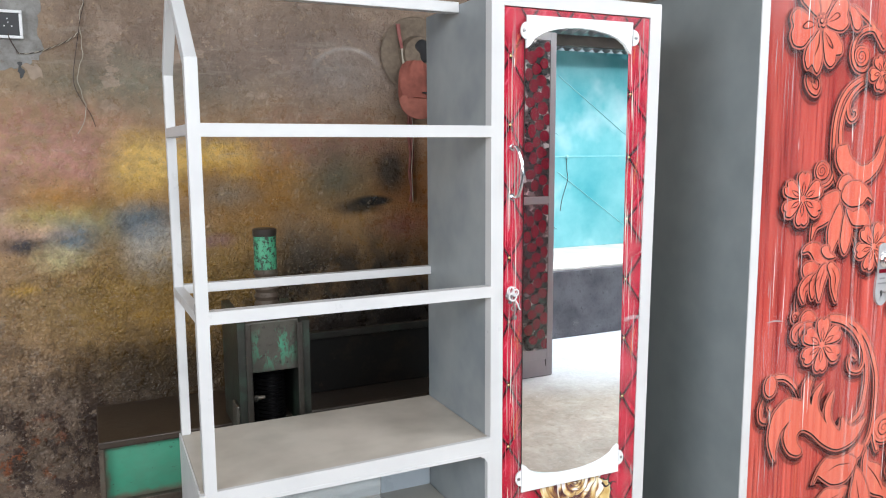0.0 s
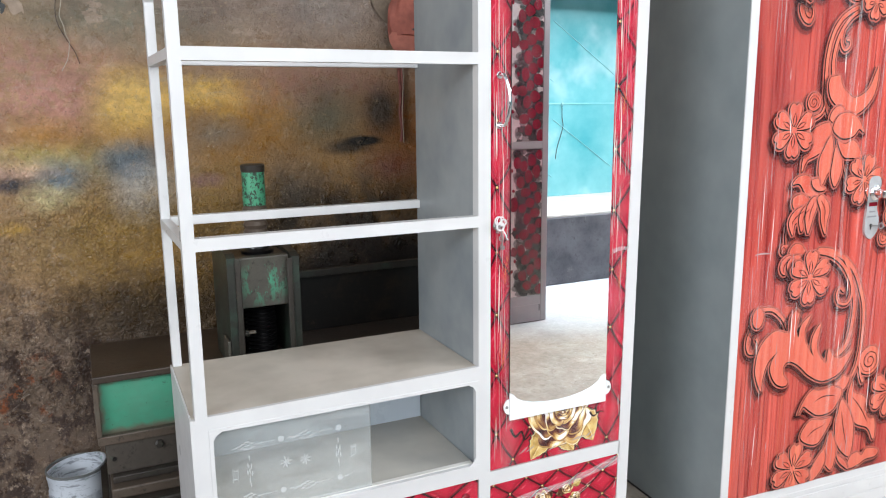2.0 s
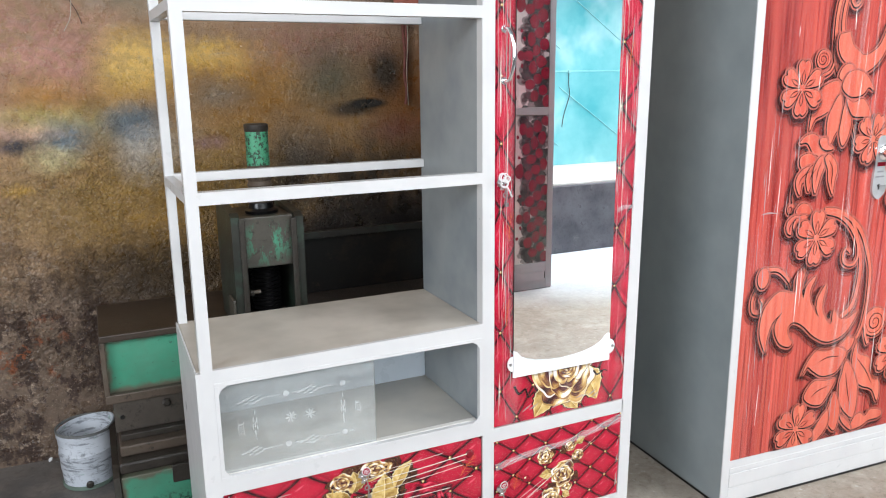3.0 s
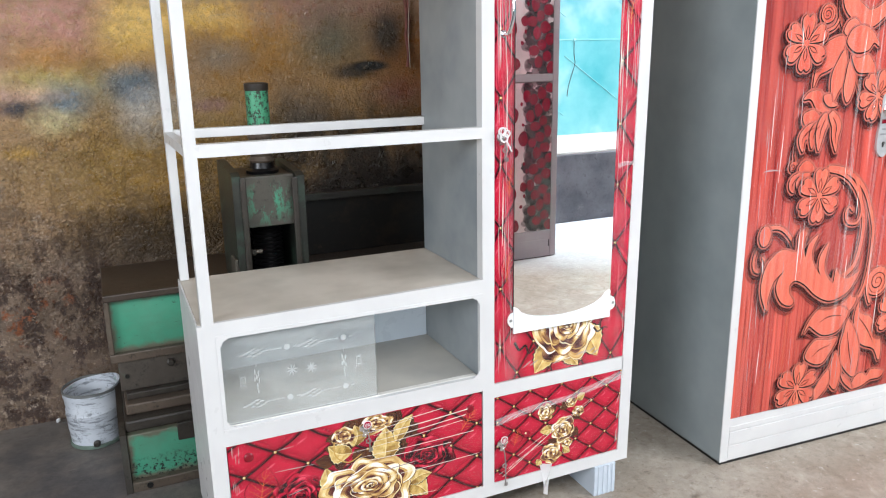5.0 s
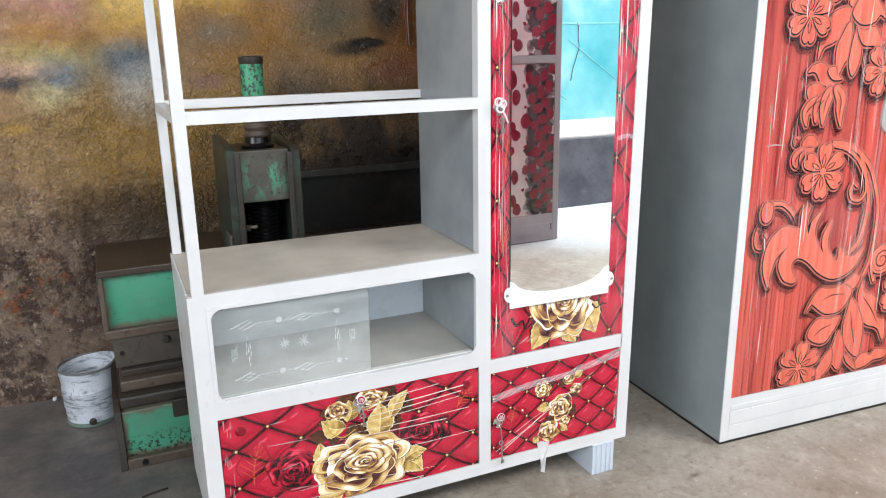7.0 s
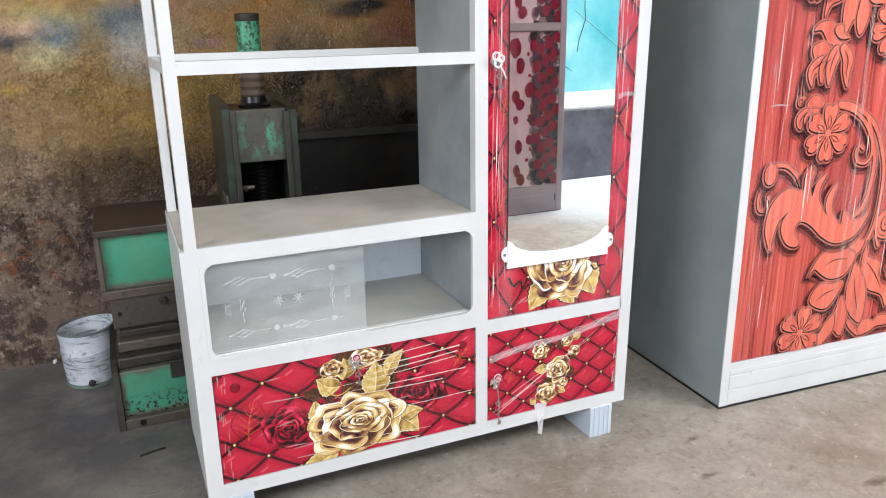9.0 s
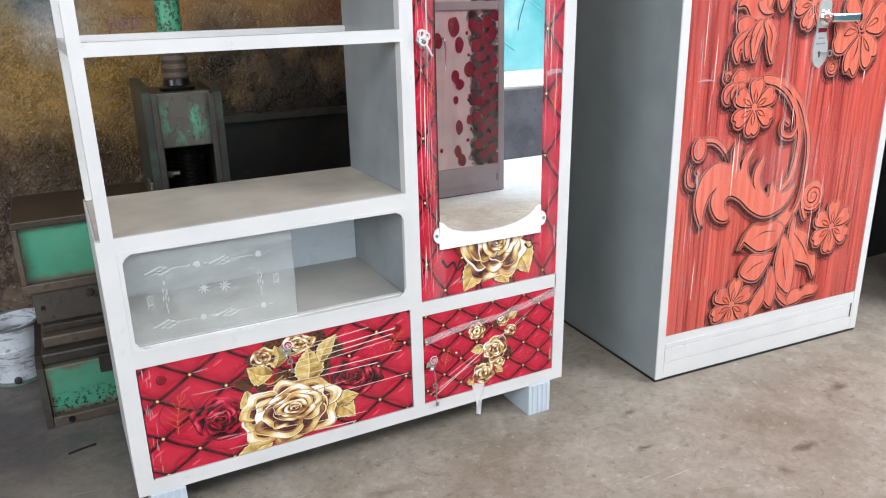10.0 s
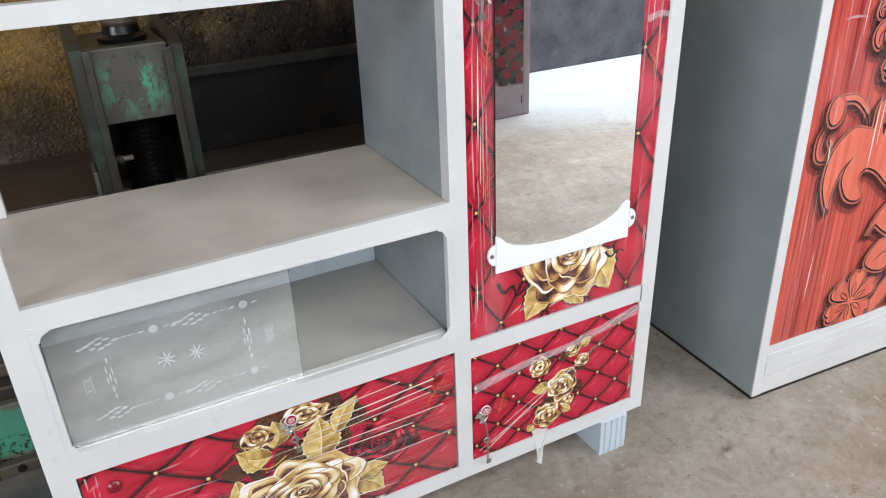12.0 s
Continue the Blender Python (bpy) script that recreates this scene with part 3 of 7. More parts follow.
def rose(art, cx, cz, rx, rz, pal, seed, rings=((1.0, 6), (0.78, 5), (0.58, 5), (0.42, 4), (0.28, 3), (0.17, 3), (0.09, 2)), cells=(22, 14), gain=1.0, drift=(0.0, 0.0)):
    """A full-blown rose of overlapping petals: dark roots, folded faces, pale curled lips of uneven width."""
    r = random.Random(seed)
    top = len(pal) - 1
    nq, nf = cells
    for level, (ring, n) in enumerate(rings):
        first = r.random() * 6.28
        inner = (rings[level + 1][0] if level + 1 < len(rings) else 0.0) / ring
        ox, oz = cx + drift[0] * (1 - ring), cz + drift[1] * (1 - ring)
        order = list(range(n))
        r.shuffle(order)
        for k in order:
            a0 = first + 6.283 * k / n + r.uniform(-0.22, 0.22)
            half = 3.1416 / n * r.uniform(1.25, 1.65)
            reach = ring * r.uniform(0.88, 1.06)
            tip, curl, crest = r.uniform(-0.6, 0.6), r.uniform(-0.6, 0.6), r.uniform(0.06, 0.2)
            wave, folds = r.uniform(0, 6.28), r.uniform(5, 9)
            lit = 0.5 + 0.5 * math.sin(a0 - 0.5)
            own = r.choice((0.24, 0.42, 0.6)) + 0.16 * lit
            lip = 0.03 + 0.035 * r.random()

            def at(q, f, shift=0.0):
                body = max(0.0, 1 - abs(q) ** 4.5) ** 0.5
                point = crest * math.exp(-(((q - tip) / 0.26) ** 2)) - 0.05 * math.sin(3.4 * q + wave) - 0.016 * math.sin(11 * q + a0)
                e = 0.1 * ring + (reach - 0.1 * ring) * f * (0.36 + 0.64 * body) + point * ring * f
                a = a0 + q * half * (0.66 + 0.34 * f)
                return Vector((ox + rx * e * math.cos(a) + shift * rx, oz + rz * e * math.sin(a) - shift * rz))

            qs = [2 * s / nq - 1 for s in range(nq + 1)]
            art.fill([at(q, 1.0, 0.014) for q in qs] + [Vector((ox, oz))], pal[2])
            y = art.rise()
            fs = [1.0, 1 - lip * 0.6, 1 - lip, 1 - lip * 1.7] + [(1 - lip * 1.7) * (1 - (b + 1) / nf) + 0.06 for b in range(nf)]
            for f1, f0 in zip(fs, fs[1:]):
                for q0, q1 in zip(qs, qs[1:]):
                    f, q = (f0 + f1) / 2, (q0 + q1) / 2
                    bright = 0.5 + 0.5 * math.sin(2.2 * q + wave)
                    if f > 1 - lip:
                        tone = 0.38 + 0.58 * bright * (0.55 + 0.45 * lit)
                    else:
                        s = max(0.0, min(1.0, (f - inner * 0.92) / (1 - lip - inner * 0.92)))
                        deep = min(1.0, s / 0.6)
                        deep = deep * deep * (3 - 2 * deep)
                        tone = own + 0.62 * math.exp(-(((q - curl) / 0.32) ** 2)) * (0.3 + 0.7 * s)
                        tone += 0.09 * math.sin(folds * q + wave + 2 * f) - 0.3 * math.exp(-(((q + curl) / 0.24) ** 2)) * (1 - 0.4 * s)
                        tone -= 0.14 * max(0.0, (s - 0.78) / 0.22)
                        tone = 0.1 + (tone - 0.1) * (0.06 + 0.94 * deep)
                    art.fill((at(q0, f0), at(q1, f0), at(q1, f1), at(q0, f1)), pal[max(0, min(top, round(tone * gain * top)))], y)
    art.line([(ox + rx * 0.008 * s * math.cos(0.9 * s), oz + rz * 0.008 * s * math.sin(0.9 * s)) for s in range(2, 11)], rx * 0.022, pal[0], rx * 0.008)


def leaf(art, base, tip, width, pal, bend=0.0, teeth=7):
    """A toothed leaf, shaded cell by cell from its spine to its rims."""
    b, t = Vector(base), Vector(tip)
    d = t - b
    n = Vector((-d.y, d.x)).normalized()
    top = len(pal) - 1

    def at(s, v):
        w = width / 2 * math.sin(math.pi * min(1, s) ** 0.8) * (1 + (0.09 if round(s * teeth * 2) % 2 else -0.05) * abs(v) ** 3)
        return b + d * s + n * (bend * math.sin(math.pi * s) + v * w)

    ss = [k / (teeth * 2) for k in range(teeth * 2 + 1)]
    art.fill([at(s, 1.13) for s in ss] + [at(s, -1.13) for s in reversed(ss)], pal[0])
    y = art.rise()
    vs = (-1, -0.93, -0.7, -0.45, -0.2, -0.04, 0.04, 0.2, 0.45, 0.7, 0.93, 1)
    for s0, s1 in zip(ss, ss[1:]):
        for v0, v1 in zip(vs, vs[1:]):
            s, v = (s0 + s1) / 2, (v0 + v1) / 2
            tone = 0.62 if v > 0 else 0.4
            tone += 0.07 * math.cos(2 * math.pi * (s * teeth * 0.5 - abs(v) * 0.8)) + 0.3 * (s - 0.5) + 0.1 * math.sin(5 * s + 2 * v) + 0.1 * abs(v)
            if abs(v) > 0.93:
                tone = 0.9
            if abs(v) < 0.04:
                tone = 0.85
            art.fill((at(s0, v0), at(s1, v0), at(s1, v1), at(s0, v1)), pal[max(0, min(top, round(tone * top)))], y)


def feather(art, base, tip, width, bend=0.0, outline=True):
    """A thin line drawing of a leaf: dark rim, orange ribs."""
    b, t = Vector(base), Vector(tip)
    d = t - b
    n = Vector((-d.y, d.x)).normalized()

    def at(s, v):
        return b + d * s + n * (bend * math.sin(math.pi * s) + v * width / 2 * math.sin(math.pi * s**0.8))

    if outline:
        for v in (-1, 1):
            art.line([at(k / 8, v) for k in range(9)], 0.0012, INK["maroon"], 0.0008, 0.002, 2)
    art.line([at(k / 6, 0) for k in range(7)], 0.0018, INK["orange"], 0.0006, per=2)
    for k in range(1, 6):
        for v in (-1, 1):
            art.line([at(k / 7, 0), at(k / 7 + 0.1, v * 0.4), at(k / 7 + 0.2, v * 0.85)], 0.0012, INK["orange"], 0.0004, per=2)


def quilt(art, x, z, a, b, n, m, seed, scale=1.0):
    """Buttoned leather print: nodes at x + i a, z + j b where i + j is even."""
    r = random.Random(seed)
    low = art.lift
    for i in range(-1, n + 2):
        for j in range(-1, m + 2):
            if (i + j) % 2:
                c = Vector((x + i * a, z + j * b))
                for lay, (k, tone) in enumerate(((0.9, "red1"), (0.78, "crimson"), (0.56, "red2"))):
                    art.layer(low + 0.0001 * lay)
                    off = Vector((r.uniform(-0.04, 0.04) * a, 0.05 * b))
                    art.fill(curve([c + off + Vector(v) for v in ((a * k, 0), (a * k * 0.42, b * k * 0.5), (0, b * k), (-a * k * 0.45, b * k * 0.46), (-a * k, 0), (-a * k * 0.42, -b * k * 0.5), (0, -b * k), (a * k * 0.45, -b * k * 0.46))], 3, True), INK[tone])
                art.layer(low + 0.0005)
                art.line([c + Vector((-a * 0.3, b * 0.15)), c + Vector((0, b * 0.42))], 0.002 * scale, INK["red3"], 0.0, 0.006 * scale, per=5)
    for i in range(-1, n + 2):
        for j in range(-1, m + 2):
            if (i + j) % 2 == 0:
                p = Vector((x + i * a, z + j * b))
                for s in (-1, 1):
                    q = Vector((x + (i + 1) * a, z + (j + s) * b))
                    sag = Vector((r.uniform(-0.05, 0.05) * a, -0.06 * b))
                    mid = (p + q) / 2 + sag
                    art.layer(low + 0.0006)
                    art.line([p, mid, q], 0.017 * scale, INK["red1"], mid=0.012 * scale)
                    art.layer(low + 0.0007)
                    art.line([p, mid, q], 0.012 * scale, INK["red4"], mid=0.0074 * scale)
                    art.layer(low + 0.0008)
                    art.line([p, mid, q], 0.0085 * scale, INK["maroon"], mid=0.0044 * scale)
                    art.layer(low + 0.001)
                    art.line([p + Vector((0.001, -0.001)), mid + Vector((0.001, -0.001)), q], 0.0058 * scale, INK["black"], mid=0.0022 * scale)
    for i in range(-1, n + 2):
        for j in range(-1, m + 2):
            if (i + j) % 2 == 0:
                art.layer(low + 0.0012)
                disc(art, x + i * a, z + j * b, 0.0046 * max(scale, 0.9), INK["gold0"])
                art.layer(low + 0.0014)
                disc(art, x + i * a, z + j * b, 0.0037 * max(scale, 0.9), INK["dot"])
                art.layer(low + 0.0016)
                disc(art, x + i * a - 0.0008, z + j * b + 0.001, 0.002 * max(scale, 0.9), INK["gold4"])


def disc(art, x, z, r, mat, rz=None, n=14):
    rz = rz or r
    art.fill([(x + r * math.cos(6.2832 * k / n), z + rz * math.sin(6.2832 * k / n)) for k in range(n)], mat)


def film_material(name, streak, gain, haze_most=0.03):
    """Thin wrinkled clear wrap: see-through, with gloss at its folds."""
    m = Mat(name)
    t = m.t
    t.nodes.remove(m.b)
    clear = t.nodes.new("ShaderNodeBsdfTransparent")
    gloss = t.nodes.new("ShaderNodeBsdfGlossy")
    gloss.inputs["Roughness"].default_value = 0.16
    fres = t.nodes.new("ShaderNodeFresnel")
    fres.inputs["IOR"].default_value = 1.4
    b = m.node("ShaderNodeBump", Strength=0.5, Distance=0.004)
    h = m.math("ADD", m.noise(1.0, 3, m.scaled(*streak), dist=0.4), m.math("MULTIPLY", m.noise(22, 3), 0.15))
    m.link(h, b.inputs["Height"])
    m.link(b.outputs[0], gloss.inputs["Normal"])
    m.link(b.outputs[0], fres.inputs["Normal"])
    mix = t.nodes.new("ShaderNodeMixShader")
    m.link(m.math("MULTIPLY", fres.outputs[0], gain), mix.inputs[0])
    m.link(clear.outputs[0], mix.inputs[1])
    m.link(gloss.outputs[0], mix.inputs[2])
    haze = t.nodes.new("ShaderNodeBsdfDiffuse")
    haze.inputs["Color"].default_value = rgb(250, 244, 246)
    milk = t.nodes.new("ShaderNodeMixShader")
    m.link(m.ramp(m.noise(1.0, 4, m.scaled(*(v * 0.5 for v in streak))), 0.4, 0.75, 0.0, haze_most), milk.inputs[0])
    m.link(mix.outputs[0], milk.inputs[1])
    m.link(haze.outputs[0], milk.inputs[2])
    m.link(milk.outputs[0], t.nodes["Material Output"].inputs[0])
    return m.m


def veil(name, c, cover, rough=0.3):
    """A thin half see-through layer."""
    m = Mat(name, rough)
    clear = m.t.nodes.new("ShaderNodeBsdfTransparent")
    mix = m.t.nodes.new("ShaderNodeMixShader")
    m.colour(c)
    mix.inputs[0].default_value = cover
    m.link(clear.outputs[0], mix.inputs[1])
    m.link(m.b.outputs[0], mix.inputs[2])
    m.link(mix.outputs[0], m.t.nodes["Material Output"].inputs[0])
    return m.m


FILM_V = film_material("vertical_wrap", (46, 1, 2.2), 0.9, 0.1)
FILM_D = film_material("tight_wrap", (46, 1, 2.2), 0.9, 0.03)
FILM_H = film_material("level_wrap", (3.0, 1, 60), 0.22, 0.02)
# STRAND, STRAND2, GLARE: shine of the wrap, painted as pale strokes
STRAND = veil("stretched_fold_glint", rgb(255, 248, 238), 0.75, 0.15)
STRAND2 = veil("faint_fold_glint", rgb(246, 232, 230), 0.33, 0.15)
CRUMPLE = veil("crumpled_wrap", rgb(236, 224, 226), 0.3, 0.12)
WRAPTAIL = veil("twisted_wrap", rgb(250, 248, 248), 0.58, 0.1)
GLARE = veil("painted_wrap_glare", rgb(250, 236, 232), 0.1, 0.12)
CHROME = Mat("chrome", 0.12, 1.0).colour((0.8, 0.8, 0.82, 1)).m
STEEL = plain("brushed_steel", rgb(168, 166, 164), 0.3, 0.9, 0.2, 60)
SEAL = plain("acrylic_white", rgb(238, 238, 238), 0.25, 0, 0.04, 10, 0)


def glass_pane():
    m = Mat("hazed_sliding_glass")
    t = m.t
    t.nodes.remove(m.b)
    clear, gloss, pale_haze = (t.nodes.new(k) for k in ("ShaderNodeBsdfTransparent", "ShaderNodeBsdfGlossy", "ShaderNodeBsdfDiffuse"))
    clear.inputs[0].default_value = (0.95, 0.955, 0.95, 1)
    gloss.inputs["Roughness"].default_value = 0.02
    # bright reflection on the pane, put in as a grey diffuse haze
    pale_haze.inputs["Color"].default_value = rgb(214, 218, 217)
    fres = t.nodes.new("ShaderNodeFresnel")
    fres.inputs["IOR"].default_value = 1.5
    a, b = t.nodes.new("ShaderNodeMixShader"), t.nodes.new("ShaderNodeMixShader")
    m.link(m.ramp(m.noise(7, 8, m.scaled(0.6, 1, 1.6), rough=0.65), 0.34, 0.66, 0.08, 0.27), a.inputs[0])
    m.link(clear.outputs[0], a.inputs[1])
    m.link(pale_haze.outputs[0], a.inputs[2])
    m.link(fres.outputs[0], b.inputs[0])
    m.link(a.outputs[0], b.inputs[1])
    m.link(gloss.outputs[0], b.inputs[2])
    m.link(b.outputs[0], t.nodes["Material Output"].inputs[0])
    return m.m


GLASS = glass_pane()
ETCH = veil("etched_frost", rgb(244, 248, 248), 0.31, 0.6)
FROST = veil("faint_frost", rgb(240, 244, 244), 0.09, 0.6)
TRACK = plain("pale_track", rgb(236, 234, 228), 0.35, 0.2, 0.1, 20)


def film(name, x0, x1, z0, z1, y, mat, parent, seed):
    """A wrap sheet with gentle folds."""
    r = random.Random(seed)
    bm = bmesh.new()
    nx, nz = 24, 24
    grid = [[bm.verts.new((x0 + (x1 - x0) * i / nx, y + r.uniform(-0.0007, 0.0007), z0 + (z1 - z0) * j / nz)) for i in range(nx + 1)] for j in range(nz + 1)]
    for j in range(nz):
        for i in range(nx):
            bm.faces.new((grid[j][i], grid[j][i + 1], grid[j + 1][i + 1], grid[j + 1][i]))
    ob = part(name, bm, mat, parent, "clear plastic wrap with folds", smooth=True)
    ob.visible_shadow = False
    return ob


def plate(loop, y0, y1, bevel=0.0):
    """A flat plate cut to a loop in the x-z plane."""
    bm = bmesh.new()
    f = bm.faces.new([bm.verts.new((p[0], y0, p[1])) for p in loop])
    g = bmesh.ops.extrude_face_region(bm, geom=[f])
    for v in g["geom"]:
        if isinstance(v, bmesh.types.BMVert):
            v.co.y = y1
    return bm


def tube(pts, r, n=8, per=6):
    """A round wire through the points."""
    p = [Vector(q) for q in pts]
    c = []
    for k in range(len(p) - 1):
        q = [p[min(max(k + d, 0), len(p) - 1)] for d in (-1, 0, 1, 2)]
        for s in range(per):
            t = s / per
            c.append(0.5 * (2 * q[1] + (q[2] - q[0]) * t + (2 * q[0] - 5 * q[1] + 4 * q[2] - q[3]) * t**2 + (3 * q[1] - q[0] - 3 * q[2] + q[3]) * t**3))
    c.append(p[-1])
    bm = bmesh.new()
    rings = []
    for k, q in enumerate(c):
        t = (c[min(k + 1, len(c) - 1)] - c[max(k - 1, 0)]).normalized()
        side = t.cross(Vector((0.31, 0.9, 0.3))).normalized()
        up = t.cross(side)
        rr = r[0] + (r[1] - r[0]) * k / (len(c) - 1) if isinstance(r, tuple) else r
        rings.append([bm.verts.new(q + rr * (side * math.cos(6.2832 * j / n) + up * math.sin(6.2832 * j / n))) for j in range(n)])
    for a, b in zip(rings, rings[1:]):
        for j in range(n):
            bm.faces.new((a[j], a[(j + 1) % n], b[(j + 1) % n], b[j]))
    bm.faces.new(rings[0])
    bm.faces.new(rings[-1])
    return bm


def joined(*bms):
    out = bmesh.new()
    for b in bms:
        me = bpy.data.meshes.new("tmp")
        b.to_mesh(me)
        b.free()
        out.from_mesh(me)
        bpy.data.meshes.remove(me)
    return out


def ball(x, y, z, r, squash=1.0, n=16):
    bm = bmesh.new()
    bmesh.ops.create_uvsphere(bm, u_segments=n, v_segments=n // 2, radius=r, matrix=pose(x, y, z) @ Matrix.Diagonal((1, squash, 1, 1)))
    return bm


# ---- showcase cabinet ----
UNDER = plain("bare_dark_sheet", rgb(62, 60, 58), 0.6, 0.2)

def key_bunch(parent, x, z, hang):
    """A round lock with a tag and a bunch of small keys on a loop."""
    lock = part("lock", joined(lathe_y(x, 0.0005, z, ((0.011, 0), (0.011, 0.004), (0.007, 0.006)))), STEEL, parent, "small steel cam lock")
    part("key_tag", plate([(x + 0.0112 * math.cos(a / 3) + 0.004, z + 0.015 + 0.0112 * math.sin(a / 3)) for a in range(19)], -0.0135, -0.012), SEAL, lock, "white ring of a key tag")
    mark = part("tag_mark", plate([(x + 0.004 + 0.0094 * math.cos(a / 3), z + 0.015 + 0.0094 * math.sin(a / 3)) for a in range(19)], -0.0143, -0.0137), INK["red1"], lock, "dark red tag face")
    for k, h in ((-0.0052, 0.004), (-0.0022, 0.0066), (0.0008, 0.0068), (0.0038, 0.005)):
        part("print_bar", plate([(x + 0.004 - h, z + 0.0142 + k), (x + 0.004 + h, z + 0.0148 + k), (x + 0.004 + h, z + 0.0158 + k), (x + 0.004 - h, z + 0.0152 + k)], -0.0148, -0.0145), SEAL, mark)
    bits = [ring(x + 0.001, -0.011, z - 0.002, 0.009, 0.0015), ring(x - 0.006, -0.008, z + 0.003, 0.006, 0.0014)]
    for a in (0.4, 1.5, 2.7, 4.4):
        c, s = math.cos(a), math.sin(a)
        bits.append(plate([(x + 0.003 * c - 0.005 * s, z + 0.003 * s + 0.005 * c), (x + 0.017 * c - 0.006 * s, z + 0.017 * s + 0.006 * c), (x + 0.018 * c + 0.005 * s, z + 0.018 * s - 0.005 * c), (x + 0.003 * c + 0.004 * s, z + 0.003 * s - 0.004 * c)], -0.01 - 0.0005 * a, -0.009 - 0.0005 * a))
    part("key", joined(*bits), CHROME, lock, "bunch of small bright keys")
    part("key", joined(tube([(x + 0.002, -0.009, z), (x + 0.008, -0.012, z - hang * 0.4), (x + 0.009, -0.011, z - hang)], 0.0018), ring(x + 0.006, -0.012, z - hang * 0.5, 0.006, 0.0016), box(x + 0.006, x + 0.016, -0.0125, -0.0105, z - hang, z - hang + 0.01, 0)), STEEL, lock)
    return lock


def lathe_y(x, y, z, profile, n=18):
    """A turned piece whose axis points out of the front."""
    bm = lathe([(r, h) for r, h in profile], n)
    bm.transform(Matrix.Translation((x, y, z)) @ Matrix.Rotation(radians(90), 4, "X"))
    return bm


def ring(x, y, z, r, w):
    return tube([(x + r * math.cos(k * 0.5236), y, z + r * math.sin(k * 0.5236)) for k in range(13)], w, 6, 2)


def showcase():
    c = thing("showcase_cabinet", "white steel showcase with open shelves, mirrored red door and drawers", "cabinet")
    p = lambda n, bm, m=WHITE, l="": part(n, bm, m, c, l)
    W, D = 1.227, 0.39
    p("front_stile", box(0.0, 0.038, 0, 0.03, 0.092, 0.7275, 0))
    p("front_post", box(0.0115, 0.038, 0.0, 0.029, 0.7275, 1.665, 0))
    p("back_post", box(0.0045, 0.0275, D - 0.027, D - 0.0005, 0.7375, 1.672))
    p("slanted_post", bar((0.0245, 0.015, 1.658), (0.0165, 0.19, 1.845), 0.0262, 0.027))
    p("slanted_post", bar((0.0155, D - 0.014, 1.665), (0.0155, 0.19, 1.845), 0.024, 0.026))
    p("ridge_rail", box(0.003, 0.7225, 0.176, 0.204, 1.828, 1.855))
    for z, zb in ((1.505, 1.513), (1.106, 1.112)):
        p("front_rail", box(0.038, 0.722, 0, 0.028, z, z + 0.028, 0))
        p("back_rail", box(0.0272, 0.7225, D - 0.025, D, zb, zb + 0.024))
        side = box(0.0035, 0.026, 0.0292, D - 0.0272, z + 0.003, z + 0.026, 0.0005)
        for v in side.verts:
            v.co.x += 0.0085 * (1 - v.co.y / D)
        p("side_rail", side)
    board = box(0.0042, 0.7225, 0.012, D - 0.004, 0.712, 0.737)
    for v in board.verts:
        v.co.z -= 0.008 * (1 - v.co.x / 0.722) * (1 - v.co.y / D)
    p("shelf_board", board, BEIGE, "grey beige sprayed shelf board")
    fascia = box(0.038, 0.722, 0, 0.0115, 0.7, 0.738, 0)
    for v in fascia.verts:
        if v.co.z > 0.72:
            v.co.z -= 0.007 * (1 - v.co.x / 0.722)
    p("shelf_fascia", fascia)
    side = box(0.0, 0.004, 0.03, D, 0.092, 0.7372, 0)
    for v in side.verts:
        if v.co.z > 0.7:
            v.co.z -= 0.008 * (1 - v.co.y / D)
    p("side_panel", side)
    p("middle_stile", box(0.722, 0.757, 0, 0.03, 0.092, 1.8205, 0))
    p("right_stile", box(1.19, W, 0, 0.03, 0.092, 1.8205, 0))
    p("top_rail", box(0.722, W, 0, 0.03, 1.8205, 1.857, 0))
    p("partition", box(0.723, 0.738, 0.031, D, 0.092, 1.85), GREY, "grey sprayed partition panel")
    p("outer_side", box(W - 0.02, W - 0.002, 0.031, D, 0.092, 1.85), GREY)
    p("back_panel", box(0.739, W - 0.021, D - 0.012, D, 0.1, 1.85), GREY)
    p("top_panel", box(0.739, W - 0.021, 0.031, D - 0.013, 1.83, 1.85))
    p("lower_rail", box(0.038, 0.722, 0, 0.03, 0.421, 0.456, 0))
    p("base_rail", box(0.038, 0.722, 0, 0.03, 0.092, 0.129, 0))
    p("base_rail", box(0.757, 1.19, 0, 0.03, 0.092, 0.129, 0))
    p("door_rail", box(0.757, 1.19, 0, 0.03, 0.394, 0.434, 0))
    p("compartment_floor", box(0.0042, 0.7225, 0.031, D - 0.005, 0.445, 0.4558), COMPART)
    p("compartment_back", box(0.0045, 0.7225, D - 0.004, D + 0.004, 0.1, 0.71), SKYPALE, "pale blue back panel")
    p("bottom_panel", box(0.023, W - 0.021, 0.031, D - 0.013, 0.105, 0.115), UNDER, "dark bare sheet underside")

    # window frame of the glass compartment, with scalloped corner pieces
    x0, x1, z0, z1 = 0.038, 0.722, 0.456, 0.7
    p("window_bead", box(x0, x1, -0.0016, 0.012, z1 - 0.008, z1 + 0.0004, 0.0003))
    p("window_bead", box(x0, x1, -0.0016, 0.012, z0 - 0.0004, z0 + 0.009, 0.0003))
    p("window_bead", box(x0, x0 + 0.009, -0.0016, 0.012, z0 + 0.0092, z1 - 0.0082, 0.0003))
    p("window_bead", box(x1 - 0.009, x1, -0.0016, 0.012, z0 + 0.0092, z1 - 0.0082, 0.0003))
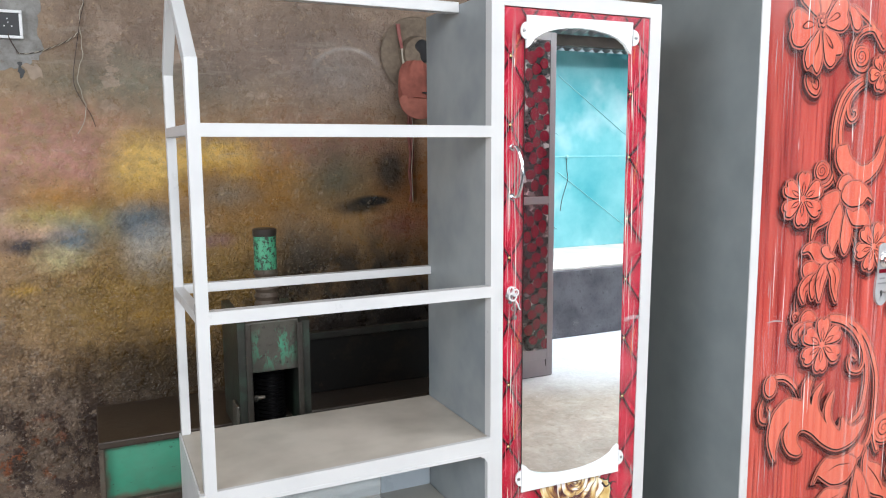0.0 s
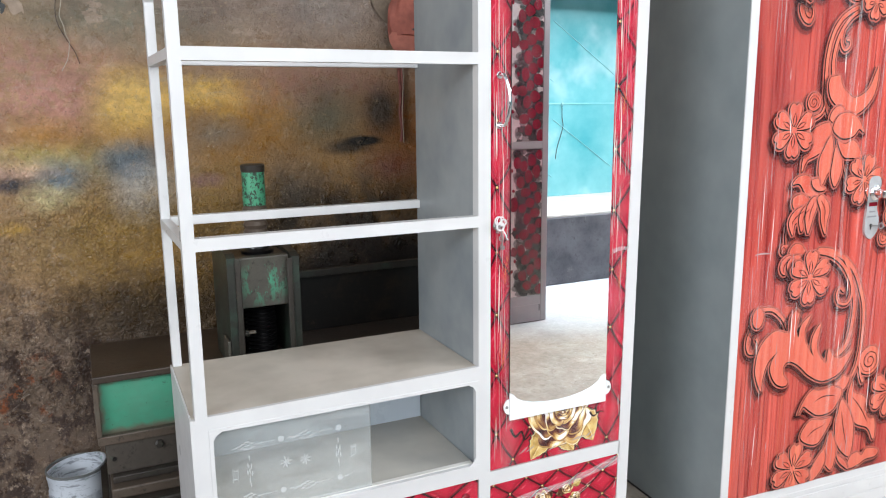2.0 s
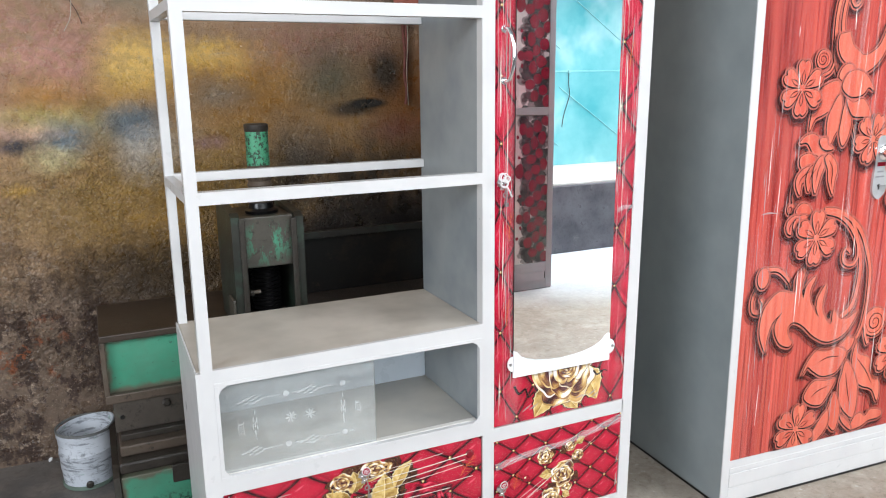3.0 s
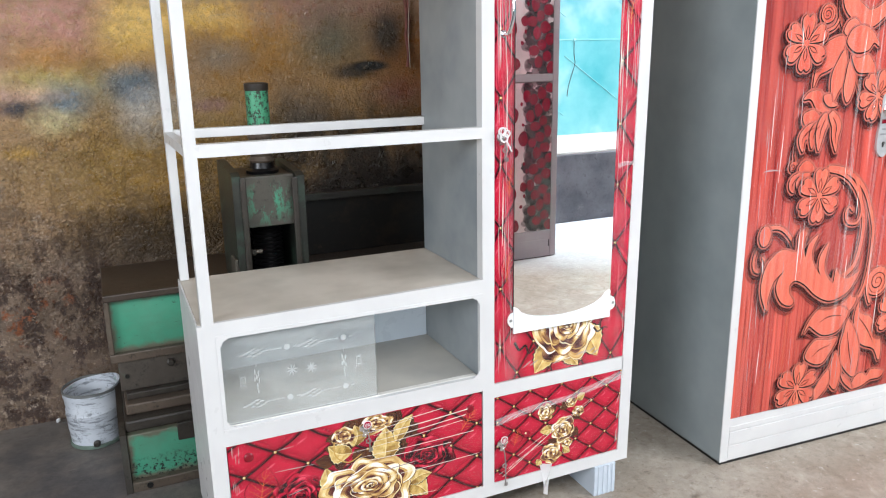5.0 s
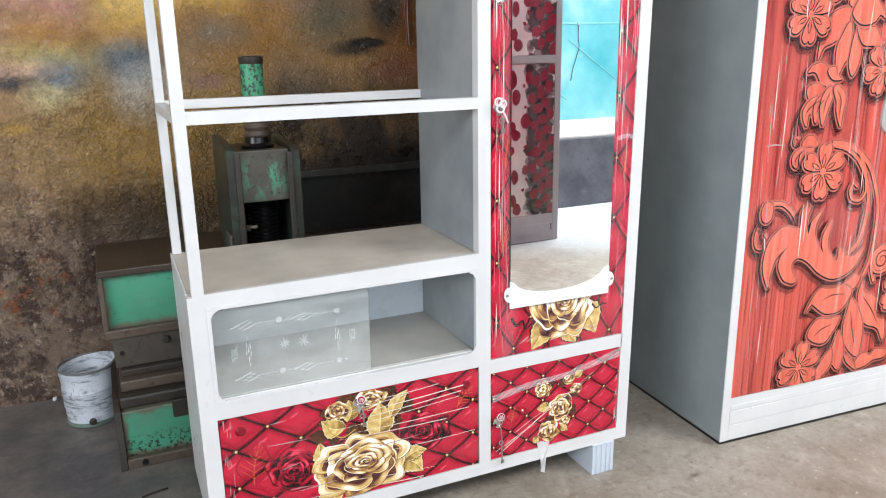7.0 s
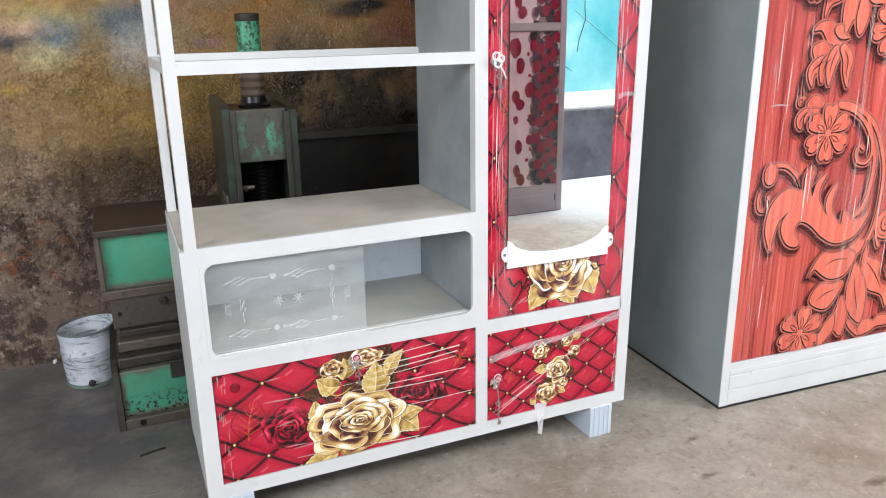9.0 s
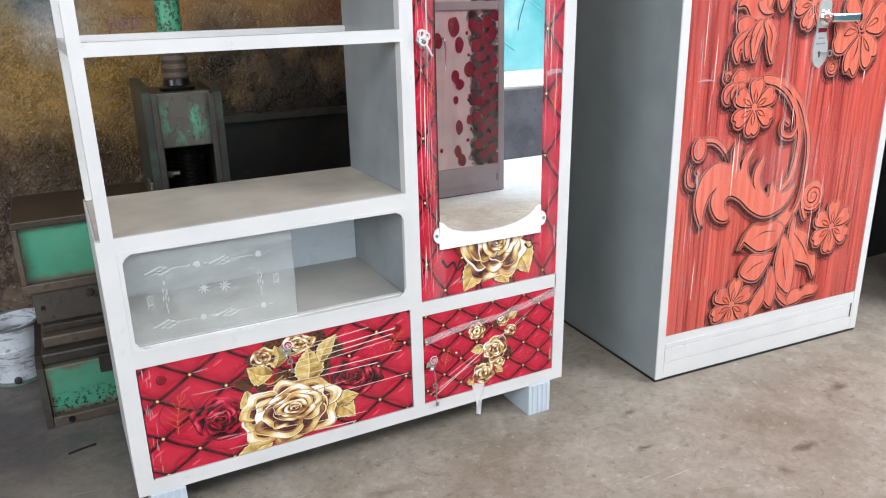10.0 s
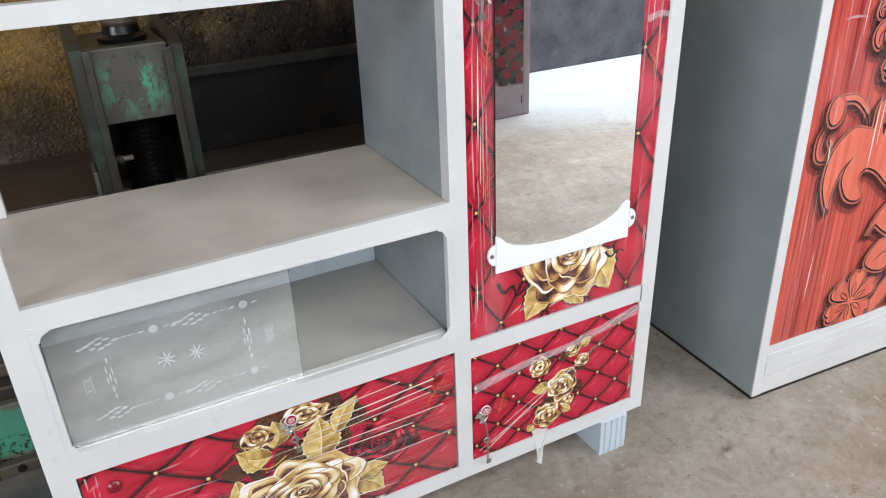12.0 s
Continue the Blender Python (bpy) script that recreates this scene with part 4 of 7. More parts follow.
    for cx, sx in ((x0 + 0.0085, 1), (x1 - 0.0085, -1)):
        for cz, sz in ((z0 + 0.0088, 1), (z1 - 0.0078, -1)):
            loop = [(cx, cz), (cx + sx * 0.019, cz), (cx + sx * 0.017, cz + sz * 0.003)]
            loop += [(cx + sx * (0.017 - 0.013 * math.sin(a)), cz + sz * (0.017 - 0.013 * math.cos(a))) for a in (0.1, 0.4, 0.8, 1.2, 1.5)]
            loop += [(cx + sx * 0.003, cz + sz * 0.017), (cx, cz + sz * 0.019)]
            p("corner_piece", plate(loop, -0.0012, 0.003))
    p("glass_track", box(0.05, 0.71, 0.0135, 0.0295, 0.4562, 0.466, 0.001), TRACK, "pale metal sliding track")
    pane = p("glass_pane", box(0.048, 0.426, 0.016, 0.02, 0.4662, 0.699, 0.0008), GLASS, "clear sliding glass with a painted reflection haze and etched flowers")
    pane.visible_shadow = False
    art = Art((0.048, 0.475, 0.425, 0.699), -0.0155)
    art.step = 0.0000025
    def lens(x, z, length, width, a):
        art.line([(x - length / 2 * math.cos(a), z - length / 2 * math.sin(a)), (x + length / 2 * math.cos(a), z + length / 2 * math.sin(a))], 0.0004, ETCH, 0.0004, width, 4)

    for sx, sz in ((0.211, 0.579), (0.258, 0.577)):
        for k in range(8):
            a = k * math.pi / 4 + 0.2
            art.line([(sx, sz), (sx + 0.015 * math.cos(a), sz + 0.016 * math.sin(a))], 0.0006, ETCH, 0.0004, 0.0034, 4)
    for z in (0.638, 0.508):
        for bx in (0.124, 0.262):
            for u, v in ((-0.03, -0.001), (-0.02, 0.002), (-0.012, -0.005), (-0.011, 0.006), (-0.002, 0.001), (-0.001, 0.01), (0.0, -0.008), (0.009, 0.006), (0.011, -0.004), (0.021, 0.001)):
                lens(bx + u, z + v, 0.0125, 0.0048, 0.12)
        for bx in (0.158, 0.169, 0.183, 0.222, 0.234, 0.298, 0.311, 0.324, 0.361):
            lens(bx, z + 0.002, 0.011, 0.0036, 0.1)
        for bx in (0.202, 0.343):
            disc(art, bx, z + 0.002, 0.0072, ETCH, 0.0072)
    for bx in (0.126, 0.341):
        for u, v, h in ((0, 0.03, 0.014), (-0.004, 0.012, 0.016), (0.004, 0.008, 0.016), (0, -0.002, 0.018), (-0.005, -0.006, 0.016), (0.005, -0.01, 0.014), (0, -0.024, 0.016), (0.001, -0.038, 0.01)):
            lens(bx + u, 0.578 + v, h, 0.0034, 1.5708)
    for bx in (0.093, 0.379):
        for h, w in ((0.034, 0.0008),):
            for s in (-0.006, 0.006):
                art.line([(bx + s, 0.572 - h / 2), (bx + s, 0.572 + h / 2)], w, ETCH, w, per=2)
        art.fill([(bx - 0.0052, 0.557), (bx + 0.0052, 0.557), (bx + 0.0052, 0.587), (bx - 0.0052, 0.587)], FROST)
        for s in (-1, 1):
            lens(bx, 0.572 + s * 0.01, 0.009, 0.0026, 0.1)
    art.make("etched_pattern", pane, "frosted flower and star etching", True)
    # drawers
    r = random.Random(5)
    d = p("drawer_front", box(0.04, 0.72, 0.003, 0.025, 0.1305, 0.4195), RED)
    rect = (0.0405, 0.131, 0.7195, 0.419)
    art = Art(rect, -0.0028)
    quilt(art, 0.152 - 2 * 0.0787, 0.379 - 6 * 0.0497, 0.0787, 0.0497, 10, 7, 3)
    art.make("quilt_print", d, "crimson buttoned quilt print")
    art = Art(rect, -0.0008)
    art.step = 0.0000025
    rose(art, 0.207, 0.242, 0.07, 0.06, REDS, 4, gain=0.95)
    rose(art, 0.552, 0.27, 0.078, 0.06, REDS, 9, gain=0.9)
    leaf(art, (0.33, 0.155), (0.225, 0.118), 0.06, LEAVES, 0.008)
    leaf(art, (0.485, 0.2), (0.552, 0.152), 0.06, LEAVES, 0.012)
    leaf(art, (0.5, 0.2), (0.565, 0.215), 0.04, LEAVES, 0.008)
    leaf(art, (0.3, 0.24), (0.275, 0.305), 0.045, LEAVES, 0.01)
    for k in range(40):
        a = k * 2.4
        u, v = 0.395 + 0.125 * math.cos(a) * r.uniform(0.5, 1.05), 0.345 + 0.07 * math.sin(a) * r.uniform(0.5, 1.05)
        leaf(art, (u, v), (u + r.uniform(-0.05, 0.05), v + r.uniform(-0.02, 0.03)), 0.034, BROWNLEAF, r.uniform(-0.006, 0.006), 4)
    leaf(art, (0.345, 0.33), (0.283, 0.362), 0.052, LEAVES, 0.012)
    leaf(art, (0.35, 0.345), (0.355, 0.405), 0.046, LEAVES, -0.01)
    rose(art, 0.325, 0.38, 0.03, 0.024, GOLDS, 21, ((1.0, 4), (0.68, 3), (0.4, 3)), (10, 6))
    rose(art, 0.41, 0.395, 0.045, 0.026, GOLDS, 22, ((1.0, 5), (0.68, 4), (0.4, 3)), (10, 6))
    leaf(art, (0.47, 0.33), (0.495, 0.385), 0.035, LEAVES, 0.006)
    art.line([(0.3, 0.37), (0.302, 0.33), (0.335, 0.305), (0.37, 0.32)], 0.004, INK["gold2"], 0.003)
    leaf(art, (0.43, 0.28), (0.437, 0.38), 0.075, LEAVES, -0.004, 9)
    leaf(art, (0.465, 0.33), (0.515, 0.4), 0.04, LEAVES, 0.008)
    rose(art, 0.379, 0.217, 0.132, 0.087, GOLDS, 13, gain=1.06, drift=(0.012, 0.008))
    feather(art, (0.108, 0.232), (0.132, 0.345), 0.085, 0.006)
    feather(art, (0.655, 0.318), (0.705, 0.372), 0.05, 0.004, False)
    art.make("rose_print", d, "gold and red rose print")
    for x, z in ((0.088, 0.382), (0.682, 0.378)):
        part("stop_knob", joined(lathe_y(x, 0.002, z, ((0.011, 0), (0.012, 0.004), (0.008, 0.008), (0.002, 0.009)))), INK["red4"], d)
    film("wrap", 0.042, 0.718, 0.14, 0.418, -0.0035, FILM_H, d, 1)
    art = Art(rect, 0.0042)
    # glints along the stretched folds, drawn in white
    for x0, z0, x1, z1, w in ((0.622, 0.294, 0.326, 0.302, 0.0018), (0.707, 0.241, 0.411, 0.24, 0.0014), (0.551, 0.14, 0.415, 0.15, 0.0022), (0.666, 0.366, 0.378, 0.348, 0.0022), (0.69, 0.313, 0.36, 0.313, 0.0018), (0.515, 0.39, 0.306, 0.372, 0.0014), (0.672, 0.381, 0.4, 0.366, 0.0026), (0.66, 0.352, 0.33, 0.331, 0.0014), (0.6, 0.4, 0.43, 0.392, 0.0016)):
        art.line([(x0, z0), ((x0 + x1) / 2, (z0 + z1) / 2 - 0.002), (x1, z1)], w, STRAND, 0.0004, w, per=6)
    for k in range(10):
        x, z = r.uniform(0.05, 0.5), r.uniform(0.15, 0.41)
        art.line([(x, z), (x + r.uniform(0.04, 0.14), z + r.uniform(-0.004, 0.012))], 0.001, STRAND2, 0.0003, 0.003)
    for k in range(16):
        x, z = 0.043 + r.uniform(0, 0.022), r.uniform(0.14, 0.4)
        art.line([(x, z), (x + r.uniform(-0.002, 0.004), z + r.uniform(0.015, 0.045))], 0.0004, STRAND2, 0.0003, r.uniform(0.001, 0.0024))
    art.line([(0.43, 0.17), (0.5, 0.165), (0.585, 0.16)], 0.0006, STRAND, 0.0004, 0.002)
    art.make("wrap_folds", d, "stretched folds of plastic wrap with their glints painted white", True)
    key_bunch(d, 0.381, 0.39, 0.062)

    d = p("drawer_front", box(0.759, 1.188, 0.003, 0.025, 0.1305, 0.392), RED)
    rect = (0.7595, 0.131, 1.1875, 0.3915)
    art = Art(rect, -0.0028)
    quilt(art, 0.977 - 5 * 0.0523, 0.391 - 7 * 0.0375, 0.0523, 0.0375, 10, 8, 7, 0.7)
    art.make("quilt_print", d, "crimson buttoned quilt print")
    art = Art(rect, -0.0008)
    art.step = 0.0000025
    for u, v in ((0.94, 0.17), (0.965, 0.2), (0.98, 0.225), (0.955, 0.25), (1.01, 0.235), (0.985, 0.275), (0.935, 0.3), (0.96, 0.315), (1.02, 0.29), (1.0, 0.31)):
        leaf(art, (u, v), (u + r.uniform(-0.035, 0.035), v + r.uniform(-0.03, 0.035)), 0.028, BROWNLEAF, 0.003, 4)
    rose(art, 0.925, 0.312, 0.028, 0.026, GOLDS, 31, ((1.0, 5), (0.68, 4), (0.4, 3)), (10, 6))
    rose(art, 1.035, 0.292, 0.02, 0.018, GOLDS, 32, ((1.0, 5), (0.6, 3)), (8, 5))
    rose(art, 1.01, 0.325, 0.018, 0.016, GOLDS, 36, ((1.0, 4), (0.6, 3)), (8, 5))
    leaf(art, (1.03, 0.33), (1.058, 0.345), 0.024, LEAVES)
    leaf(art, (0.95, 0.255), (0.905, 0.255), 0.03, LEAVES)
    rose(art, 0.985, 0.245, 0.042, 0.038, GOLDS, 33, ((1.0, 5), (0.74, 5), (0.5, 4), (0.28, 3)), (12, 6))
    rose(art, 0.945, 0.178, 0.036, 0.032, GOLDS, 34, ((1.0, 5), (0.68, 4), (0.4, 3)), (10, 6))
    rose(art, 1.0, 0.2, 0.018, 0.016, GOLDS, 35, ((1.0, 4), (0.6, 3)), (8, 5))
    leaf(art, (0.985, 0.185), (1.01, 0.165), 0.022, LEAVES)
    leaf(art, (0.91, 0.165), (0.895, 0.15), 0.025, LEAVES)
    feather(art, (0.822, 0.232), (0.835, 0.285), 0.042)
    disc(art, 0.862, 0.258, 0.011, INK["red4"])
    disc(art, 0.861, 0.259, 0.009, INK["red1"])
    disc(art, 0.858, 0.262, 0.003, INK["gold4"])
    art.make("rose_print", d, "small gold rose print")
    film("wrap", 0.761, 1.186, 0.14, 0.39, -0.0035, FILM_H, d, 2)
    art = Art(rect, 0.0042)
    for a, b, w in (((0.782, 0.146), (1.1, 0.34), 0.0022), ((0.8, 0.165), (1.09, 0.325), 0.0014), ((0.83, 0.2), (1.0, 0.28), 0.0012), ((0.77, 0.155), (0.93, 0.225), 0.0012)):
        art.line([a, ((a[0] + b[0]) / 2, (a[1] + b[1]) / 2 + 0.004), b], w, STRAND, 0.0005)
    art.line([(0.76, 0.318), (0.88, 0.338), (1.0, 0.345), (1.13, 0.37), (1.186, 0.382)], 0.022, CRUMPLE, 0.03, 0.016)
    for k in range(9):
        x = 0.765 + k * 0.046 + r.uniform(0, 0.02)
        z = 0.318 + (x - 0.76) * 0.14
        art.line([(x, z - 0.008), (x + 0.03, z + r.uniform(-0.004, 0.012)), (x + 0.06, z + 0.012)], 0.0008, STRAND2, 0.0004, 0.003)
    for k in range(8):
        z = r.uniform(0.15, 0.38)
        art.line([(1.172, z), (1.178, z + 0.02)], 0.0006, STRAND2, 0.0004, 0.004)
    art.make("wrap_folds", d, "stretched folds of plastic wrap with their glints painted white", True)
    key_bunch(d, 0.778, 0.25, 0.13)
    tail = bmesh.new()
    loops = []
    for k in range(7):
        s = k / 6
        w = 0.019 - 0.012 * s
        loops.append([tail.verts.new((0.925 + 0.004 * math.sin(4 * s) + w * u, -0.004 - 0.006 * math.sin(2.4 * u + 5 * s), 0.15 - 0.1 * s)) for u in (-1, -0.6, -0.2, 0.2, 0.6, 1)])
    for a, b in zip(loops, loops[1:]):
        for k in range(5):
            tail.faces.new((a[k], a[k + 1], b[k + 1], b[k]))
    part("wrap_tail", tail, WRAPTAIL, d, "loose twisted tail of plastic wrap", smooth=True)

    # door with mirror
    d = p("door", box(0.759, 1.188, 0.003, 0.025, 0.436, 1.8185), RED)
    rect = (0.7595, 0.4365, 1.1875, 1.818)
    art = Art(rect, -0.0028)
    quilt(art, 0.776, 0.621 - 3 * 0.0832, 0.0525, 0.0832, 8, 18, 11, 0.75)
    for k in range(46):
        x = r.choice((r.uniform(0.762, 0.81), r.uniform(1.13, 1.186)))
        z = r.uniform(0.45, 1.7)
        art.line([(x, z), (x + r.uniform(-0.004, 0.004), z + r.uniform(0.06, 0.2))], 0.0008, INK["red3"], 0.0004, 0.003)
    art.make("quilt_print", d, "crimson buttoned quilt print")
    art = Art(rect, -0.0008)
    art.step = 0.0000025
    leaf(art, (0.93, 0.53), (0.885, 0.44), 0.07, LEAVES, 0.008)
    leaf(art, (1.03, 0.55), (1.095, 0.455), 0.085, LEAVES, 0.012)
    leaf(art, (0.98, 0.5), (1.03, 0.438), 0.05, LEAVES)
    rose(art, 0.99, 0.57, 0.105, 0.11, GOLDS, 41, gain=1.16)
    art.line([(0.82, 0.545), (0.835, 0.52), (0.855, 0.53), (0.865, 0.505), (0.885, 0.52)], 0.008, INK["black"], 0.004)
    art.line([(1.08, 0.545), (1.095, 0.53), (1.115, 0.54), (1.13, 0.535)], 0.006, INK["black"], 0.003)
    for bx, bz in ((0.795, 0.72), (1.16, 1.38), (1.165, 0.9), (0.79, 1.68), (1.15, 1.7), (0.8, 0.95)):
        feather(art, (bx, bz), (bx + 0.012, bz + 0.085), 0.042, 0.004, bz < 1)
    art.make("rose_print", d, "large gold rose print below the mirror")
    film("wrap", 0.761, 1.186, 0.44, 1.816, -0.0026, FILM_V, d, 3)
    art = Art(rect, 0.0032)
    # upright fold glints at the door's edges, drawn in white
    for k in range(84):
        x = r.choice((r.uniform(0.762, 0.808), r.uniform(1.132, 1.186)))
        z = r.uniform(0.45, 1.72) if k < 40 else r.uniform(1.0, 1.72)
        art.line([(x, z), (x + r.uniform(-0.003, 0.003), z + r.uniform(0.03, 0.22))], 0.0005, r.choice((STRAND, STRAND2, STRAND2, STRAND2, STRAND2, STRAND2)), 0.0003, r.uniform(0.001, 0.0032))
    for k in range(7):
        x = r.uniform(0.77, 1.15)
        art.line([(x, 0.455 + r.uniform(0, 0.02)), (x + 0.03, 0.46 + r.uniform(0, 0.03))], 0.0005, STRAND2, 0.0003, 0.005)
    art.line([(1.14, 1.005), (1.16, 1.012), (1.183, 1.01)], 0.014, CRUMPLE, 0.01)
    art.make("wrap_folds", d, "stretched folds of plastic wrap with their glints painted white", True)
    part("mirror_backing", box(0.8115, 1.1275, -0.0068, -0.0035, 0.6, 1.785, 0.0005), BLACK, d, "dark mirror backing")
    part("mirror_glass", box(0.812, 1.127, -0.0075, -0.007, 0.6005, 1.7845, 0), MIRROR, d, "clear mirror plate")
    turns = [0.12 + k * 0.29 for k in range(11)]
    lower = [(0.809, 0.576), (1.125, 0.574), (1.1245, 0.653)]
    lower += [(0.967 + 0.146 * math.cos(a), 0.652 - 0.047 * math.sin(a)) for a in turns]
    lower += [(0.81, 0.652)]
    upper = [(0.814, 1.8), (0.8145, 1.722)]
    upper += [(0.974 + 0.15 * math.cos(a), 1.723 + 0.055 * math.sin(a)) for a in reversed(turns)]
    upper += [(1.132, 1.721), (1.137, 1.802)]
    for loop, zs in ((lower, 0.615), (upper, 1.763)):
        clip = part("mirror_clip", plate(loop, -0.0125, -0.0078), SEAL, d, "white acrylic mirror clip with an arched edge")
        for x, s in ((loop[0][0], -1), (max(q[0] for q in loop), 1)):
            lobe = [(x + s * (0.001 + 0.016 * math.sin(a)), zs + 0.021 * math.cos(a)) for a in (0, 0.35, 0.7, 1.05, 1.4, 1.75, 2.1, 2.45, 2.8, 3.14)]
            part("lobe", plate(lobe, -0.0125, -0.0078), SEAL, clip)
            part("screw", joined(lathe_y(x + s * 0.009, -0.0125, zs, ((0.0045, 0), (0.004, 0.0015), (0.001, 0.0022)))), STEEL, clip)
    h = part("handle", tube([(0.781, 0.0, 1.482), (0.786, -0.02, 1.475), (0.792, -0.034, 1.42), (0.788, -0.022, 1.365), (0.782, 0.0, 1.355)], 0.0048, 10), CHROME, d, "curved chrome pull handle", smooth=True)
    part("handle_foot", joined(lathe_y(0.781, 0.001, 1.48, ((0.009, 0), (0.009, 0.003)))), CHROME, h)
    part("handle_foot", joined(lathe_y(0.782, 0.001, 1.357, ((0.009, 0), (0.009, 0.003)))), CHROME, h)
    lock = key_bunch(d, 0.775, 1.105, 0.06)
    for x, z, r0, w0 in ((0.77, 1.122, 0.009, 0.0026), (0.784, 1.116, 0.008, 0.0022), (0.776, 1.106, 0.01, 0.0024)):
        part("wrap_knot", ring(x, -0.017, z, r0, w0), WRAPTAIL, lock, "knotted white plastic wrap")
    part("wrap_knot", tube([(0.782, -0.016, 1.1), (0.79, -0.018, 1.085), (0.795, -0.016, 1.075), (0.8, -0.014, 1.07)], 0.002, 7), WRAPTAIL, lock)

    for x in (0.025, 1.1):
        for y in (-0.004, D - 0.15):
            leg = box(x, x + 0.082, y, y + 0.145, GROUND, 0.0915)
            flutes = [box(x + 0.012 + k * 0.018, x + 0.02 + k * 0.018, y - 0.0028, y - 0.0002, GROUND + 0.001, 0.0905, 0.0012) for k in range(4)]
            l = p("leg", leg, PALE, "pale fluted foot")
            for f in flutes:
                part("flute", f, PALE, l)
    lean = ((0.1, -0.006), (0.45, 0.001), (0.9, 0.009), (1.26, 0.014), (1.9, 0.014))
    out_of_square(c, lambda x, y, z: glide(x, ((1.142, 0.0), (1.186, 1.0))) * glide(z, lean))
    return c


showcase()


# ---- wardrobes ----
NICKEL = plain("satin_nickel", rgb(206, 204, 204), 0.25, 0.45, 0.1, 40)
UMBER = painted("dark_umber_enamel", rgb(92, 88, 82), rgb(80, 77, 72), 0.4)

def wood_print():
    m = Mat("red_wood_print", 0.22)
    g = m.noise(1.0, 5, m.scaled(46, 1, 1.1), rough=0.6)
    c = m.mix(m.ramp(g, 0.3, 0.7), rgb(168, 56, 52), rgb(220, 104, 88))
    c = m.mix(m.ramp(m.noise(1.0, 4, m.scaled(120, 1, 2.5)), 0.5, 0.68, 0, 0.8), c, rgb(84, 14, 18))
    c = m.mix(m.ramp(m.noise(1.0, 3, m.scaled(24, 1, 0.7, (3, 0, 1))), 0.58, 0.72, 0, 0.6), c, rgb(214, 106, 74))
    c = m.mix(m.ramp(m.noise(1.0, 3, m.scaled(9, 1, 0.35, (1, 0, 2))), 0.42, 0.68, 0, 0.55), c, rgb(126, 30, 32))
    c = m.mix(m.ramp(m.noise(1.0, 2, m.scaled(6, 1, 0.3, (7, 0, 2))), 0.58, 0.75, 0, 0.5), c, rgb(214, 120, 96))
    return m.colour(c).m


def carve_fill():
    m = Mat("orange_wood_print", 0.22)
    g = m.noise(1.0, 5, m.scaled(60, 1, 2.0), rough=0.6)
    c = m.mix(m.ramp(g, 0.3, 0.7), rgb(198, 90, 72), rgb(222, 124, 100))
    c = m.mix(m.ramp(m.noise(1.0, 3, m.scaled(14, 1, 0.5, (1, 0, 2))), 0.5, 0.72, 0, 0.7), c, rgb(184, 66, 54))
    c = m.mix(m.ramp(m.noise(1.0, 3, m.scaled(80, 1, 1.4, (3, 0, 2))), 0.6, 0.72, 0, 0.5), c, rgb(240, 156, 110))
    return m.colour(c).m


WOOD, CARVE = wood_print(), carve_fill()
RIM = ink("carved_rim_print", rgb(190, 102, 88), 0.22, 0.3, 40)
EDGE = ink("carved_light_edge_print", rgb(222, 136, 114), 0.22, 0.2, 30)
GROOVE = ink("carved_groove_print", rgb(44, 8, 10))
SHADE = veil("carving_dark_print", rgb(64, 8, 14), 0.6)
SHADE2 = veil("carving_soft_print", rgb(70, 10, 16), 0.35)


